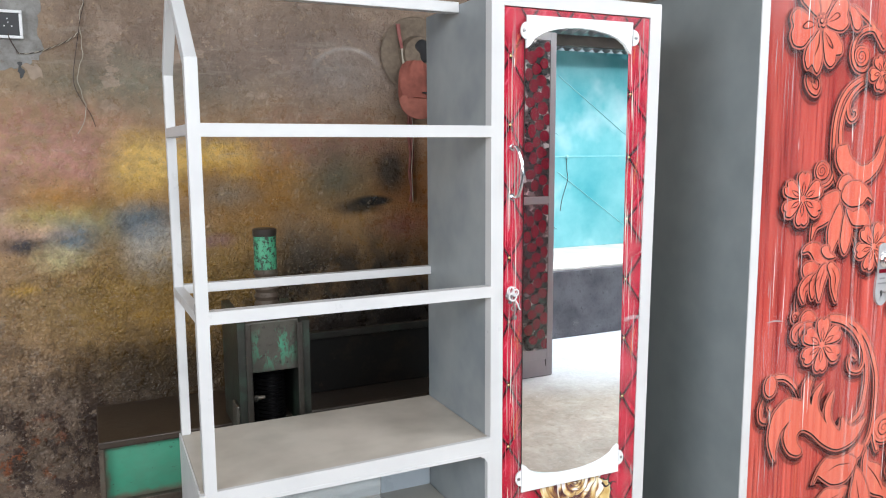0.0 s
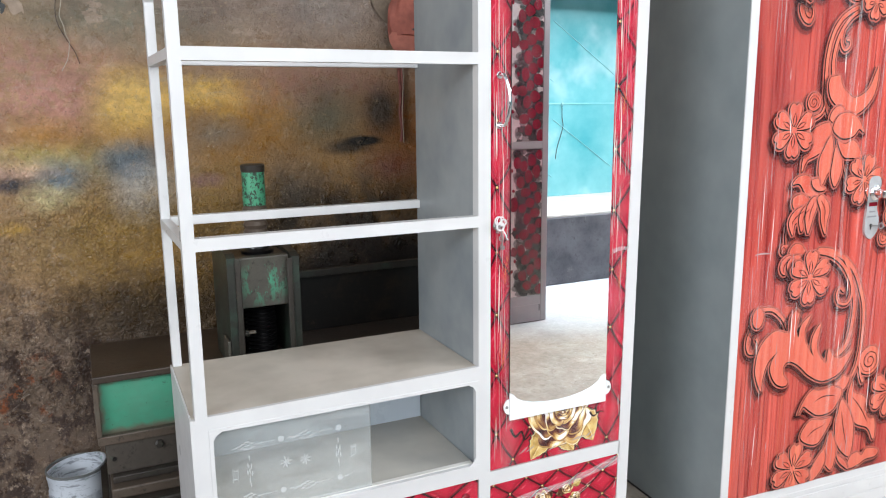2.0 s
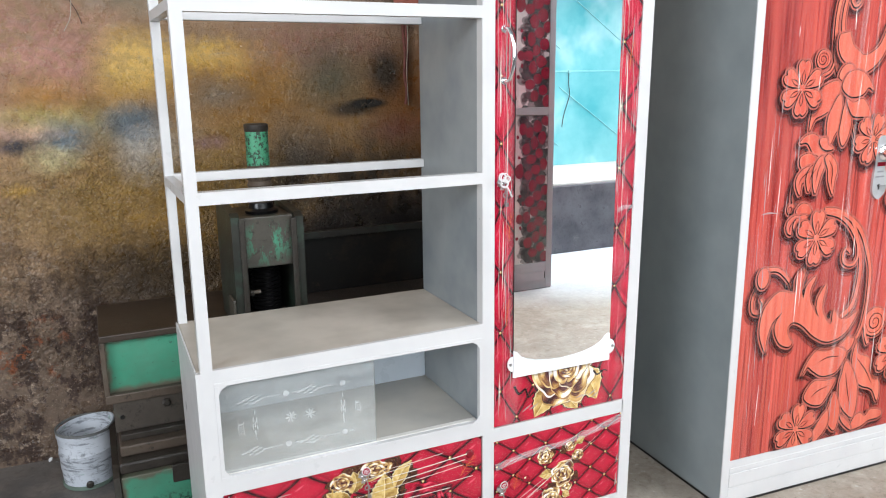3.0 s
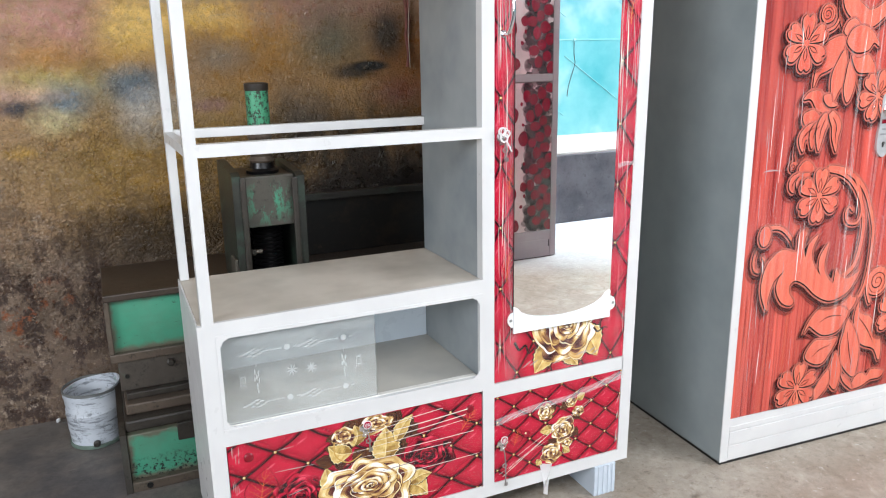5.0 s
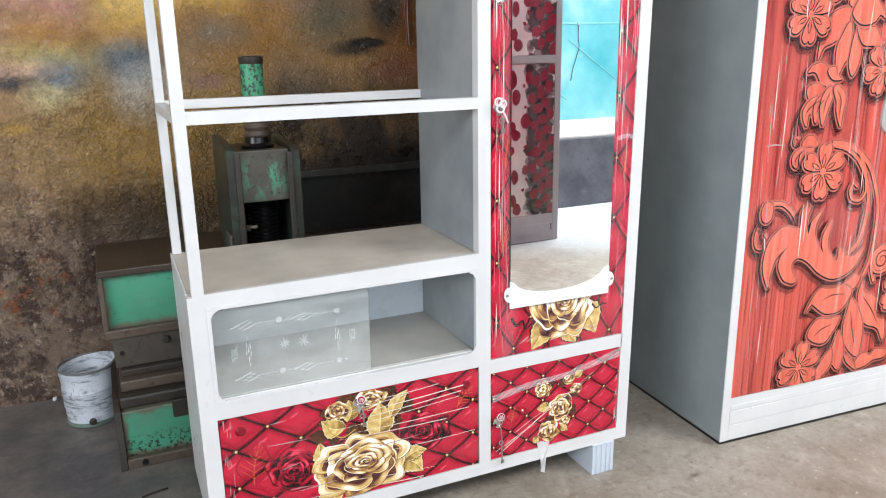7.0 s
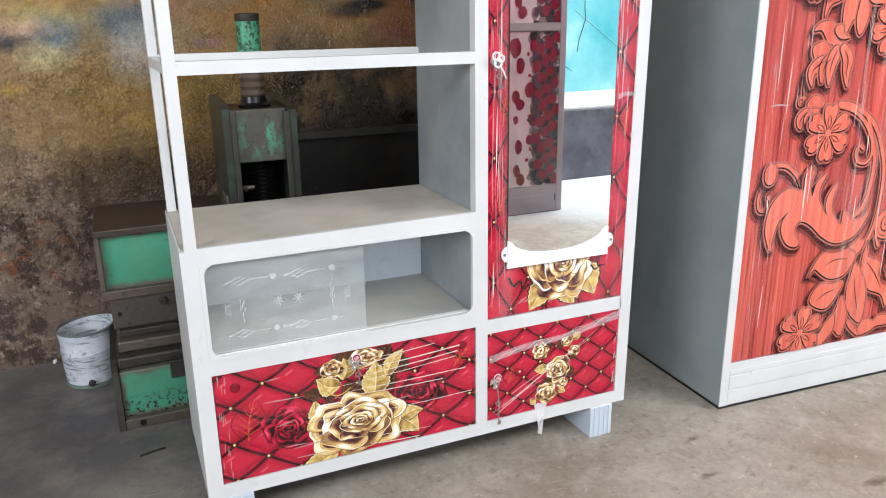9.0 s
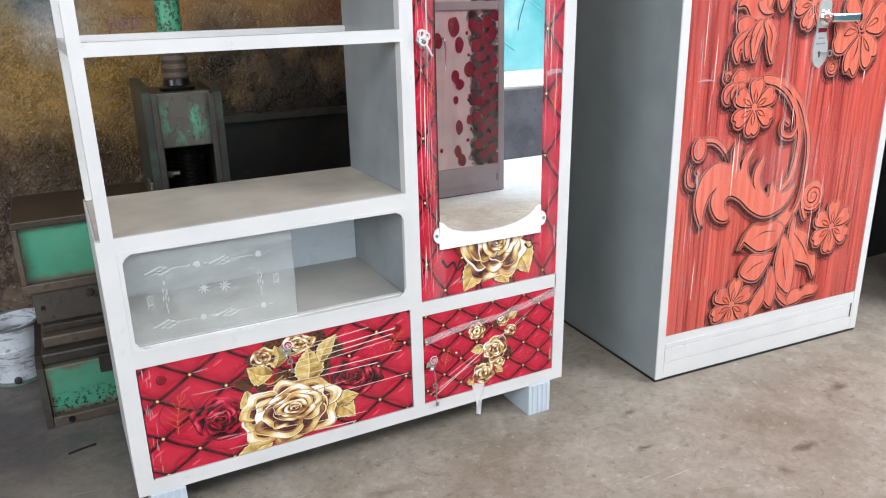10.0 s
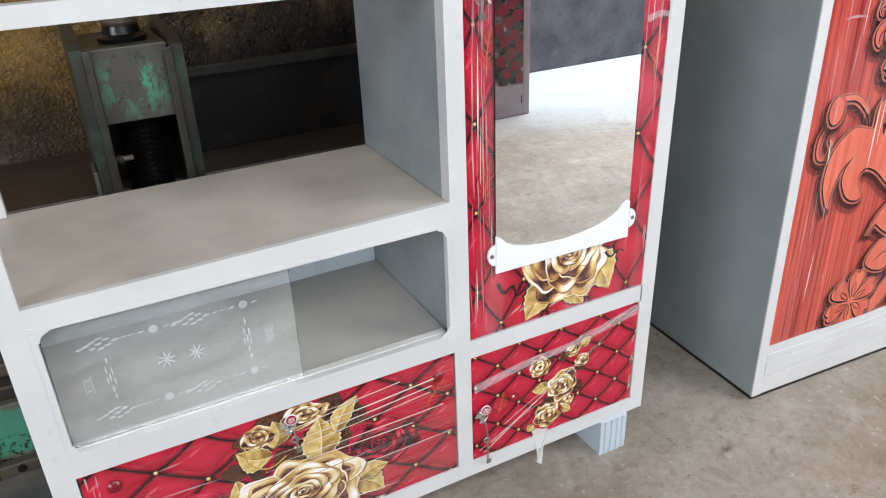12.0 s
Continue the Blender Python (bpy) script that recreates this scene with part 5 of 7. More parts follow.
class Carving:
    """Collects closed loops of one ornament and lays them as rim, groove and face."""

    def __init__(self):
        self.loops, self.veins = [], []

    def petal_flower(self, x, z, r, n=6, turn=0.3):
        for k in range(n):
            a = turn + 6.2832 * k / n
            d, s = Vector((math.cos(a), math.sin(a))), Vector((-math.sin(a), math.cos(a)))
            c = Vector((x, z))
            w = r * 2.2 / n
            pts = [c + d * r * 0.12, c + d * r * 0.5 + s * w * 0.62, c + d * r * 0.85 + s * w * 0.8, c + d * r * 1.02 + s * w * 0.36, c + d * r * 0.93]
            pts += [c + d * r * 1.02 - s * w * 0.36, c + d * r * 0.85 - s * w * 0.8, c + d * r * 0.5 - s * w * 0.62]
            self.loops.append(curve(pts, 4, True))
            self.veins.append(([c + d * r * 0.16, c + d * r * 0.42 + s * w * 0.22, c + d * r * 0.68], r * 0.03))
            self.veins.append(([c + d * r * 0.16, c + d * r * 0.42 - s * w * 0.22, c + d * r * 0.68], r * 0.03))
        self.loops.append([Vector((x + r * 0.13 * math.cos(k * 0.524), z + r * 0.13 * math.sin(k * 0.524))) for k in range(12)])

    def horn(self, pts, w, tip=0.002, vein=False):
        """A curved taper, widest a third of the way along."""
        c = curve([Vector(p) for p in pts], 8)
        left, right = [], []
        for k, p in enumerate(c):
            t = (c[min(k + 1, len(c) - 1)] - c[max(k - 1, 0)]).normalized()
            s = k / (len(c) - 1)
            h = w / 2 * (0.35 + 0.65 * math.sin(math.pi * min(1, s * 1.5 + 0.15))) if s < 0.33 else w / 2 * (1 - ((s - 0.33) / 0.67) ** 1.7) + tip / 2
            n = Vector((-t.y, t.x)) * h
            left.append(p + n)
            right.append(p - n)
        self.loops.append(left + list(reversed(right)))
        if vein:
            self.veins.append((c[2:-4:4], w * 0.06))

    def blade(self, pts, w):
        """A fat leaf with a mid rib, pointed at its tip."""
        c = curve([Vector(p) for p in pts], 8)
        left, right = [], []
        for k, p in enumerate(c):
            t = (c[min(k + 1, len(c) - 1)] - c[max(k - 1, 0)]).normalized()
            s = k / (len(c) - 1)
            n = Vector((-t.y, t.x)) * (w / 2 * math.sin(math.pi * min(1, 0.06 + 0.94 * s) ** 0.75) + 0.001)
            left.append(p + n)
            right.append(p - n)
        self.loops.append(left + list(reversed(right)))
        self.veins.append((c[3:-5:4], w * 0.04))

    def stem(self, pts, w=0.012, w1=0.008):
        c = curve([Vector(p) for p in pts], 8)
        left, right = [], []
        for k, p in enumerate(c):
            t = (c[min(k + 1, len(c) - 1)] - c[max(k - 1, 0)]).normalized()
            n = Vector((-t.y, t.x)) * (w + (w1 - w) * k / (len(c) - 1)) / 2
            left.append(p + n)
            right.append(p - n)
        self.loops.append(left + list(reversed(right)))

    def spiral(self, x, z, r, turns=2.1, way=1, start=0.0, w=0.009):
        """A scroll: a round boss with a coiled groove."""
        self.loops.append([Vector((x + r * (1 + 0.1 * math.cos(k * 0.3491 - start)) * math.cos(k * 0.3491), z + r * math.sin(k * 0.3491))) for k in range(18)])
        pts = []
        n = 16
        for k in range(n + 1):
            s = k / n
            a = start + way * s * turns * 6.2832
            q = r * (0.86 - 0.8 * s)
            pts.append((x + q * math.cos(a), z + q * math.sin(a)))
        self.veins.append((pts, max(0.002, r * 0.07)))

    def shape(self, pts):
        """A closed leaf or petal through the points."""
        self.loops.append(curve(pts, 4, True))

    def vein(self, pts, w):
        self.veins.append((pts, w))

    def bud(self, x, z, rx, rz):
        self.loops.append([Vector((x + rx * math.cos(k * 0.4488), z + rz * math.sin(k * 0.4488))) for k in range(14)])

    def lay(self, art, single=False):
        steps = ((0.019, (-0.008, -0.013), SHADE2), (0.012, (-0.005, -0.008), SHADE), (0.0086, (0, 0), RIM), (0.0034, (0.0, -0.0004), GROOVE), (0.0004, (0.0012, 0.0014), EDGE), (-0.0008, (0.0022, 0.0012), CARVE))
        gap = 0.00002 if single else 0.0001
        for grow, shift, mat in steps[:2]:
            art.layer(art.lift)
            for loop in self.loops:
                art.fill(grown(loop, grow, shift), mat)
            art.lift += 0.0001
        groups = [[loop] for loop in self.loops] if single else [self.loops]
        for loops in groups:
            for grow, shift, mat in steps[2:]:
                art.layer(art.lift)
                for loop in loops:
                    art.fill(grown(loop, grow, shift), mat, art.lift if single else None)
                art.lift += gap
        art.lift += 0.0001
        art.layer(art.lift)
        for pts, w in self.veins:
            art.line(pts, 0.0014, GROOVE, 0.0008, max(w * 1.3, 0.0032), 4)
        art.lift += 0.00012


BLOSSOM_PETALS = (
    [(-0.028, -0.008), (-0.063, 0.017), (-0.096, 0.026), (-0.114, 0.006), (-0.106, -0.021), (-0.113, -0.044), (-0.1, -0.072), (-0.067, -0.074), (-0.043, -0.05), (-0.02, -0.027)],
    [(-0.009, -0.029), (-0.025, -0.049), (-0.049, -0.078), (-0.056, -0.11), (-0.045, -0.137), (-0.028, -0.125), (-0.008, -0.149), (0.007, -0.119), (0.006, -0.075), (-0.002, -0.035)],
    [(0.009, -0.028), (0.015, -0.075), (0.025, -0.112), (0.044, -0.128), (0.061, -0.114), (0.064, -0.094), (0.084, -0.09), (0.084, -0.064), (0.059, -0.035), (0.026, -0.014)],
    [(0.02, 0.001), (0.035, 0.031), (0.056, 0.058), (0.082, 0.074), (0.102, 0.052), (0.098, 0.022), (0.106, 0), (0.085, -0.021), (0.051, -0.02), (0.023, -0.01)],
    [(-0.001, 0.016), (-0.01, 0.044), (0, 0.085), (0.03, 0.095), (0.037, 0.067), (0.014, 0.022)],
    [(-0.017, 0.012), (-0.053, 0.034), (-0.081, 0.059), (-0.068, 0.085), (-0.035, 0.078), (-0.01, 0.037)],
)
BLOSSOM_VEINS = (
    [(-0.026, -0.009), (-0.053, -0.003), (-0.073, -0.021), (-0.049, -0.023), (-0.026, -0.012)],
    [(-0.006, -0.035), (-0.008, -0.068), (-0.021, -0.099)],
    [(0.014, -0.031), (0.038, -0.053), (0.049, -0.075), (0.03, -0.063), (0.014, -0.034)],
    [(0.024, 0.003), (0.054, 0.026), (0.07, 0.02), (0.055, 0.008), (0.025, -0.002)],
)


def blossom(g, x, z):
    """A large flower of notched petals round a cluster of seeds."""
    for petal in BLOSSOM_PETALS:
        g.shape([(x + u, z + v) for u, v in petal])
    for line in BLOSSOM_VEINS:
        g.vein([(x + u, z + v) for u, v in line], 0.003)
    for k in range(6):
        g.bud(x + 0.012 * math.cos(k * 1.047), z + 0.014 * math.sin(k * 1.047), 0.005, 0.005)
    g.bud(x, z, 0.005, 0.005)


def carved_art(rect):
    art = Art(rect, -0.0012)
    g = Carving()  # stems and scrolls
    g.stem([(0.311, 1.885), (0.347, 1.895), (0.382, 1.886), (0.427, 1.858), (0.462, 1.819), (0.49, 1.786)], 0.013, 0.009)
    g.stem([(0.474, 1.824), (0.434, 1.839), (0.392, 1.828), (0.365, 1.797), (0.359, 1.756), (0.376, 1.723), (0.41, 1.714), (0.434, 1.738)], 0.011, 0.008)
    g.spiral(0.397, 1.757, 0.03, 2.2, 1, 1.2)
    g.stem([(0.461, 1.705), (0.389, 1.681), (0.341, 1.646), (0.315, 1.596), (0.304, 1.537), (0.305, 1.469), (0.309, 1.417), (0.327, 1.374), (0.349, 1.339)], 0.012, 0.009)
    g.stem([(0.462, 1.697), (0.4, 1.67), (0.359, 1.63), (0.335, 1.579), (0.329, 1.52), (0.342, 1.468), (0.369, 1.43)], 0.009, 0.012)
    g.stem([(0.359, 1.63), (0.353, 1.591), (0.369, 1.566), (0.39, 1.576), (0.39, 1.593), (0.376, 1.595)], 0.008, 0.005)
    g.spiral(0.263, 1.413, 0.026, 2.3, 1, -0.6)
    g.stem([(0.267, 1.365), (0.298, 1.38), (0.314, 1.417)], 0.008, 0.006)
    g.stem([(0.368, 1.312), (0.392, 1.259), (0.414, 1.204), (0.438, 1.149)], 0.006, 0.004)
    g.stem([(0.339, 1.339), (0.354, 1.286), (0.345, 1.225), (0.335, 1.173), (0.309, 1.143), (0.274, 1.106)], 0.007, 0.006)
    g.stem([(0.271, 1.092), (0.219, 1.069), (0.194, 1.032), (0.195, 0.988), (0.217, 0.947)], 0.009, 0.007)
    g.spiral(0.188, 0.968, 0.015, 1.8, -1, 0.5)
    g.stem([(0.331, 0.955), (0.384, 0.948), (0.45, 0.917), (0.502, 0.868), (0.537, 0.8), (0.559, 0.731), (0.562, 0.633), (0.552, 0.554), (0.532, 0.507)], 0.014, 0.011)
    g.stem([(0.339, 0.946), (0.399, 0.929), (0.453, 0.889), (0.496, 0.822), (0.513, 0.754), (0.508, 0.678), (0.49, 0.621), (0.443, 0.588)], 0.008, 0.018)
    g.stem([(0.456, 0.908), (0.479, 0.869), (0.49, 0.832), (0.495, 0.79), (0.476, 0.765), (0.441, 0.772), (0.428, 0.8), (0.44, 0.821), (0.458, 0.808)], 0.009, 0.007)
    g.spiral(0.61, 0.553, 0.05, 2.4, 1, 3.2)
    g.stem([(0.585, 0.479), (0.566, 0.529), (0.579, 0.592)], 0.009, 0.006)
    g.spiral(0.618, 0.975, 0.024, 1.8, 1, 1.0)
    g.stem([(0.529, 0.513), (0.513, 0.454), (0.483, 0.401), (0.449, 0.365), (0.43, 0.306), (0.422, 0.244)], 0.011, 0.007)
    g.stem([(0.099, 0.783), (0.16, 0.78), (0.207, 0.743), (0.231, 0.698)], 0.012, 0.008)
    g.stem([(0.093, 0.743), (0.069, 0.698), (0.073, 0.656), (0.1, 0.648), (0.111, 0.676), (0.1, 0.693)], 0.01, 0.006)
    g.lay(art)
    g = Carving()  # leaves
    g.horn([(0.34, 1.488), (0.355, 1.438), (0.425, 1.398), (0.495, 1.438), (0.52, 1.518)], 0.056)
    g.shape([(0.332, 1.899), (0.344, 1.87), (0.356, 1.841), (0.375, 1.834), (0.385, 1.856), (0.363, 1.888)])
    g.shape([(0.182, 1.7), (0.18, 1.671), (0.199, 1.645), (0.222, 1.639), (0.234, 1.661), (0.227, 1.688), (0.203, 1.707)])
    g.vein([(0.22, 1.668), (0.208, 1.675), (0.214, 1.686), (0.226, 1.675), (0.221, 1.655), (0.203, 1.661), (0.194, 1.684)], 0.0035)
    g.shape([(0.333, 1.362), (0.345, 1.389), (0.372, 1.399), (0.391, 1.381), (0.374, 1.357), (0.35, 1.351)])
    g.shape([(0.332, 1.348), (0.29, 1.341), (0.253, 1.316), (0.238, 1.265), (0.234, 1.203), (0.252, 1.238), (0.286, 1.252), (0.321, 1.275), (0.339, 1.313)])
    g.shape([(0.344, 1.309), (0.317, 1.27), (0.303, 1.236), (0.305, 1.192), (0.321, 1.161), (0.338, 1.19), (0.357, 1.218), (0.358, 1.263)])
    g.shape([(0.369, 1.277), (0.359, 1.228), (0.357, 1.189), (0.375, 1.153), (0.394, 1.184), (0.399, 1.232)])
    g.shape([(0.349, 1.337), (0.37, 1.371), (0.412, 1.379), (0.453, 1.359), (0.482, 1.319), (0.459, 1.329), (0.438, 1.308), (0.395, 1.301), (0.363, 1.316)])
    g.shape([(0.375, 1.293), (0.404, 1.283), (0.44, 1.294), (0.469, 1.266), (0.483, 1.233), (0.452, 1.24), (0.41, 1.242), (0.389, 1.262)])
    g.shape([(0.202, 1.168), (0.221, 1.188), (0.256, 1.193), (0.28, 1.176), (0.291, 1.154), (0.312, 1.135), (0.284, 1.126), (0.255, 1.139), (0.237, 1.162), (0.223, 1.17)])
    g.shape([(0.28, 1.176), (0.306, 1.18), (0.315, 1.158), (0.337, 1.146), (0.309, 1.143), (0.287, 1.156)])
    g.shape([(0.271, 1.113), (0.249, 1.134), (0.221, 1.132), (0.206, 1.119), (0.215, 1.094), (0.245, 1.09)])
    g.blade([(0.266, 1.089), (0.233, 1.073), (0.211, 1.049), (0.217, 1.011)], 0.034)
    g.blade([(0.287, 1.098), (0.256, 1.066), (0.251, 1.019)], 0.034)
    g.blade([(0.301, 1.122), (0.281, 1.073), (0.279, 1.011)], 0.036)
    g.blade([(0.313, 1.125), (0.342, 1.087), (0.343, 1.048), (0.352, 1.004)], 0.034)
    g.shape([(0.209, 0.957), (0.228, 0.981), (0.256, 0.977), (0.275, 0.949), (0.243, 0.945)])
    g.shape([(0.223, 0.942), (0.243, 0.946), (0.262, 0.938), (0.247, 0.925), (0.228, 0.93)])
    g.blade([(0.221, 0.94), (0.196, 0.924), (0.189, 0.905), (0.195, 0.888)], 0.03)
    g.blade([(0.223, 0.935), (0.219, 0.906), (0.239, 0.869)], 0.028)
    g.shape([(0.449, 0.497), (0.456, 0.525), (0.475, 0.533), (0.5, 0.512), (0.519, 0.505), (0.505, 0.474), (0.479, 0.465), (0.457, 0.475)])
    g.shape([(0.487, 0.464), (0.442, 0.489), (0.389, 0.501), (0.348, 0.483), (0.319, 0.452), (0.3, 0.41), (0.321, 0.435), (0.348, 0.417), (0.389, 0.394), (0.445, 0.397), (0.478, 0.431)])
    g.vein([(0.459, 0.454), (0.407, 0.458), (0.367, 0.444)], 0.003)
    g.shape([(0.532, 0.488), (0.545, 0.449), (0.598, 0.425), (0.646, 0.364), (0.665, 0.296), (0.659, 0.26), (0.629, 0.307), (0.57, 0.332), (0.536, 0.378), (0.52, 0.437)])
    g.vein([(0.542, 0.434), (0.588, 0.385), (0.623, 0.332)], 0.003)
    g.shape([(0.492, 0.431), (0.526, 0.395), (0.555, 0.337), (0.562, 0.272), (0.553, 0.219), (0.523, 0.233), (0.488, 0.275), (0.472, 0.34), (0.481, 0.391)])
    g.vein([(0.497, 0.388), (0.514, 0.322), (0.533, 0.262)], 0.003)
    g.shape([(0.451, 0.371), (0.404, 0.373), (0.359, 0.38), (0.329, 0.355), (0.32, 0.324), (0.353, 0.299), (0.393, 0.292), (0.421, 0.318)])
    g.vein([(0.419, 0.354), (0.378, 0.344), (0.35, 0.325)], 0.003)
    g.shape([(0.454, 0.323), (0.438, 0.283), (0.424, 0.243), (0.442, 0.208), (0.47, 0.183), (0.484, 0.221), (0.483, 0.269)])
    g.shape([(0.43, 0.262), (0.402, 0.238), (0.375, 0.2), (0.374, 0.153), (0.413, 0.179), (0.438, 0.218)])
    g.shape([(0.545, 0.173), (0.559, 0.216), (0.588, 0.224), (0.612, 0.209), (0.633, 0.23), (0.689, 0.215), (0.678, 0.193), (0.63, 0.191), (0.595, 0.175)])
    g.shape([(0.493, 0.231), (0.508, 0.202), (0.551, 0.169), (0.529, 0.206)])
    g.lay(art, True)
    g = Carving()  # claw leaf
    g.bud(0.1, 0.76, 0.022, 0.032)
    g.shape([(0.232, 0.698), (0.173, 0.709), (0.125, 0.676), (0.106, 0.632), (0.105, 0.575), (0.131, 0.517), (0.134, 0.555), (0.152, 0.609), (0.192, 0.64), (0.17, 0.615), (0.165, 0.579), (0.19, 0.536), (0.226, 0.52), (0.242, 0.532), (0.222, 0.558), (0.219, 0.588), (0.242, 0.601), (0.282, 0.583), (0.331, 0.542), (0.39, 0.514), (0.447, 0.521), (0.485, 0.546), (0.518, 0.602), (0.474, 0.582), (0.438, 0.589), (0.409, 0.619), (0.403, 0.573), (0.367, 0.609), (0.357, 0.648), (0.366, 0.711), (0.337, 0.675), (0.333, 0.634), (0.346, 0.604), (0.306, 0.654), (0.299, 0.7), (0.32, 0.744), (0.283, 0.718), (0.272, 0.675), (0.261, 0.725), (0.281, 0.785), (0.237, 0.751)])
    g.lay(art)
    g = Carving()  # flowers
    g.petal_flower(0.483, 1.709, 0.05, 5, 0.8)
    g.petal_flower(0.188, 1.33, 0.078, 6, 0.5)
    g.petal_flower(0.301, 0.87, 0.083, 6, 0.5)
    g.petal_flower(0.4985, 1.17, 0.075, 6, 0.2)
    g.petal_flower(0.714, 0.431, 0.088, 6, 0.5)
    g.petal_flower(0.293, 0.222, 0.084, 6, 0.4)
    g.petal_flower(0.695, 1.558, 0.1, 6, 0.1)
    g.lay(art)
    g = Carving()
    blossom(g, 0.2205, 1.85)
    blossom(g, 0.717, 1.092)
    g.lay(art, True)
    return art


def wardrobe(at, turn, w, h, d, body, label):
    c = thing("wardrobe", label, "wardrobe", at, turn, "steel wardrobes")
    p = lambda n, bm, m=WHITE, l="": part(n, bm, m, c, l)
    p("body", box(0.0005, w - 0.0005, 0.0045, d, 0.0095, h), body, "slate grey enamelled sheet carcass")
    p("front_post", box(0, 0.03, 0, 0.004, 0.0095, h, 0.0005))
    p("front_post", box(w - 0.03, w, 0, 0.004, 0.0095, h, 0.0005))
    p("top_rail", box(0.0305, w - 0.0305, 0.0, 0.0042, h - 0.04, h, 0.0005))
    k = p("kick_panel", box(0.0305, w - 0.0305, 0.002, 0.0042, 0.0095, 0.158, 0.0005))
    for z0, z1, rise in ((0.018, 0.062, 0.0012), (0.066, 0.112, 0.0), (0.116, 0.132, 0.0008)):
        part("rib", box(0.031, w - 0.031, -0.001 + rise, 0.0019, z0, z1, 0.0014), WHITE, k)
    part("slot", box(w - 0.046, w - 0.04, -0.0018, -0.0012, 0.062, 0.116, 0), BLACK, k)
    # black strip put in as the contact shadow under the carcass
    part("rubber_strip", box(0.002, w - 0.002, 0.003, d - 0.003, 0.0, 0.0092, 0), BLACK, c)
    return c


BARGREY = ink("grey_bar_ink", rgb(128, 126, 128))


def lever_handle(parent, x, z):
    loop = curve([(x, z + 0.054), (x + 0.024, z + 0.044), (x + 0.026, z + 0.0), (x + 0.017, z - 0.046), (x + 0.03, z - 0.085), (x + 0.027, z - 0.125), (x, z - 0.15), (x - 0.027, z - 0.128), (x - 0.031, z - 0.085), (x - 0.027, z - 0.046), (x - 0.026, z + 0.0), (x - 0.024, z + 0.044)], 5, True)
    h = part("lever_handle", plate(loop, -0.006, 0.002), NICKEL, parent, "chrome lever handle on a long keyhole plate")
    part("boss", joined(lathe_y(x, -0.006, z, ((0.024, 0), (0.024, 0.006), (0.018, 0.011), (0.015, 0.012), (0.013, 0.032)), 24)), CHROME, h, smooth=True)
    part("lever", joined(box(x - 0.014, x + 0.03, -0.05, -0.034, z - 0.012, z + 0.013, 0.005), box(x + 0.026, x + 0.108, -0.048, -0.036, z - 0.013, z + 0.012, 0.004)), CHROME, h)
    part("lever_end", box(x + 0.1085, x + 0.117, -0.047, -0.037, z - 0.012, z + 0.011, 0.003), BLACK, h)
    part("plate_label", plate([(x - 0.02, z - 0.043), (x + 0.016, z - 0.043), (x + 0.016, z - 0.03), (x - 0.02, z - 0.03)], -0.0066, -0.0062), INK["red4"], h)
    for k, half in ((0, 0.013), (1, 0.019)):
        part("print_bar", plate([(x - 0.003 - half, z - 0.063 - k * 0.016), (x - 0.003 + half, z - 0.063 - k * 0.016), (x - 0.003 + half, z - 0.058 - k * 0.016), (x - 0.003 - half, z - 0.058 - k * 0.016)], -0.0066, -0.0062), BARGREY, h)
    part("keyhole", joined(lathe_y(x - 0.004, -0.006, z - 0.105, ((0.0055, 0), (0.0055, 0.0015)), 12), box(x - 0.006, x - 0.002, -0.0075, -0.006, z - 0.118, z - 0.106, 0)), BLACK, h)
    part("key", joined(tube([(x - 0.004, -0.007, z - 0.105), (x + 0.014, -0.02, z - 0.105)], 0.002), ring(x + 0.023, -0.022, z - 0.106, 0.009, 0.0022)), STEEL, h)
    return h


w = wardrobe((1.572, -0.035, GROUND), -3.3, 0.925, 1.98, 0.56, DGREY, "grey steel wardrobe with a carved red wood print door")
d = part("door", box(0.031, 0.894, 0.0015, 0.0042, 0.16, 1.938, 0.0005), WOOD, w, "glossy red wood grain door")
carved_art((0.0315, 0.161, 0.8935, 1.937)).make("carved_print", d, "carved flower and scroll print")
film("wrap", 0.037, 0.888, 0.163, 1.935, -0.0042, FILM_D, d, 5)
art = Art((0.0315, 0.161, 0.8935, 1.937), 0.0052)
art.layer(0.0052)
rr = random.Random(12)
# streak reflections on the wrap, painted as thin white strokes
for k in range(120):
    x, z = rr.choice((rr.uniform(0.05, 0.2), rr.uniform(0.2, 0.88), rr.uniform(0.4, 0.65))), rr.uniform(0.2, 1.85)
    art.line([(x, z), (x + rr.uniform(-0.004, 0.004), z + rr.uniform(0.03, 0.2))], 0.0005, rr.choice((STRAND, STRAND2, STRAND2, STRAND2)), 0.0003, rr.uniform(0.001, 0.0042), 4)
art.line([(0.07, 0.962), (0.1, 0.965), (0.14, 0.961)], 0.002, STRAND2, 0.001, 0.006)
# broad glare down the door, laid on as pale veils
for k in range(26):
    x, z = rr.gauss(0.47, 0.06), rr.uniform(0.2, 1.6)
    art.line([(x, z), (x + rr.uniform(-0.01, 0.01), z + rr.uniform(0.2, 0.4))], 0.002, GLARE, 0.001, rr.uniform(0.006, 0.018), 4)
art.make("wrap_folds", d, "upright folds of plastic wrap with reflections and glare painted white", True)
lever_handle(d, 0.548, 1.126)

w = wardrobe((2.842, -0.141, GROUND), -36.4, 0.93, 1.98, 0.355, UMBER, "grey steel wardrobe with a glossy pink door")
d = part("door", box(0.031, 0.894, 0.0015, 0.0042, 0.16, 1.938, 0.0005), painted("pink_print", rgb(222, 74, 110), rgb(206, 60, 98), 0.2), w, "plain pink door")
film("wrap", 0.046, 0.884, 0.163, 1.935, -0.001, FILM_V, d, 6)

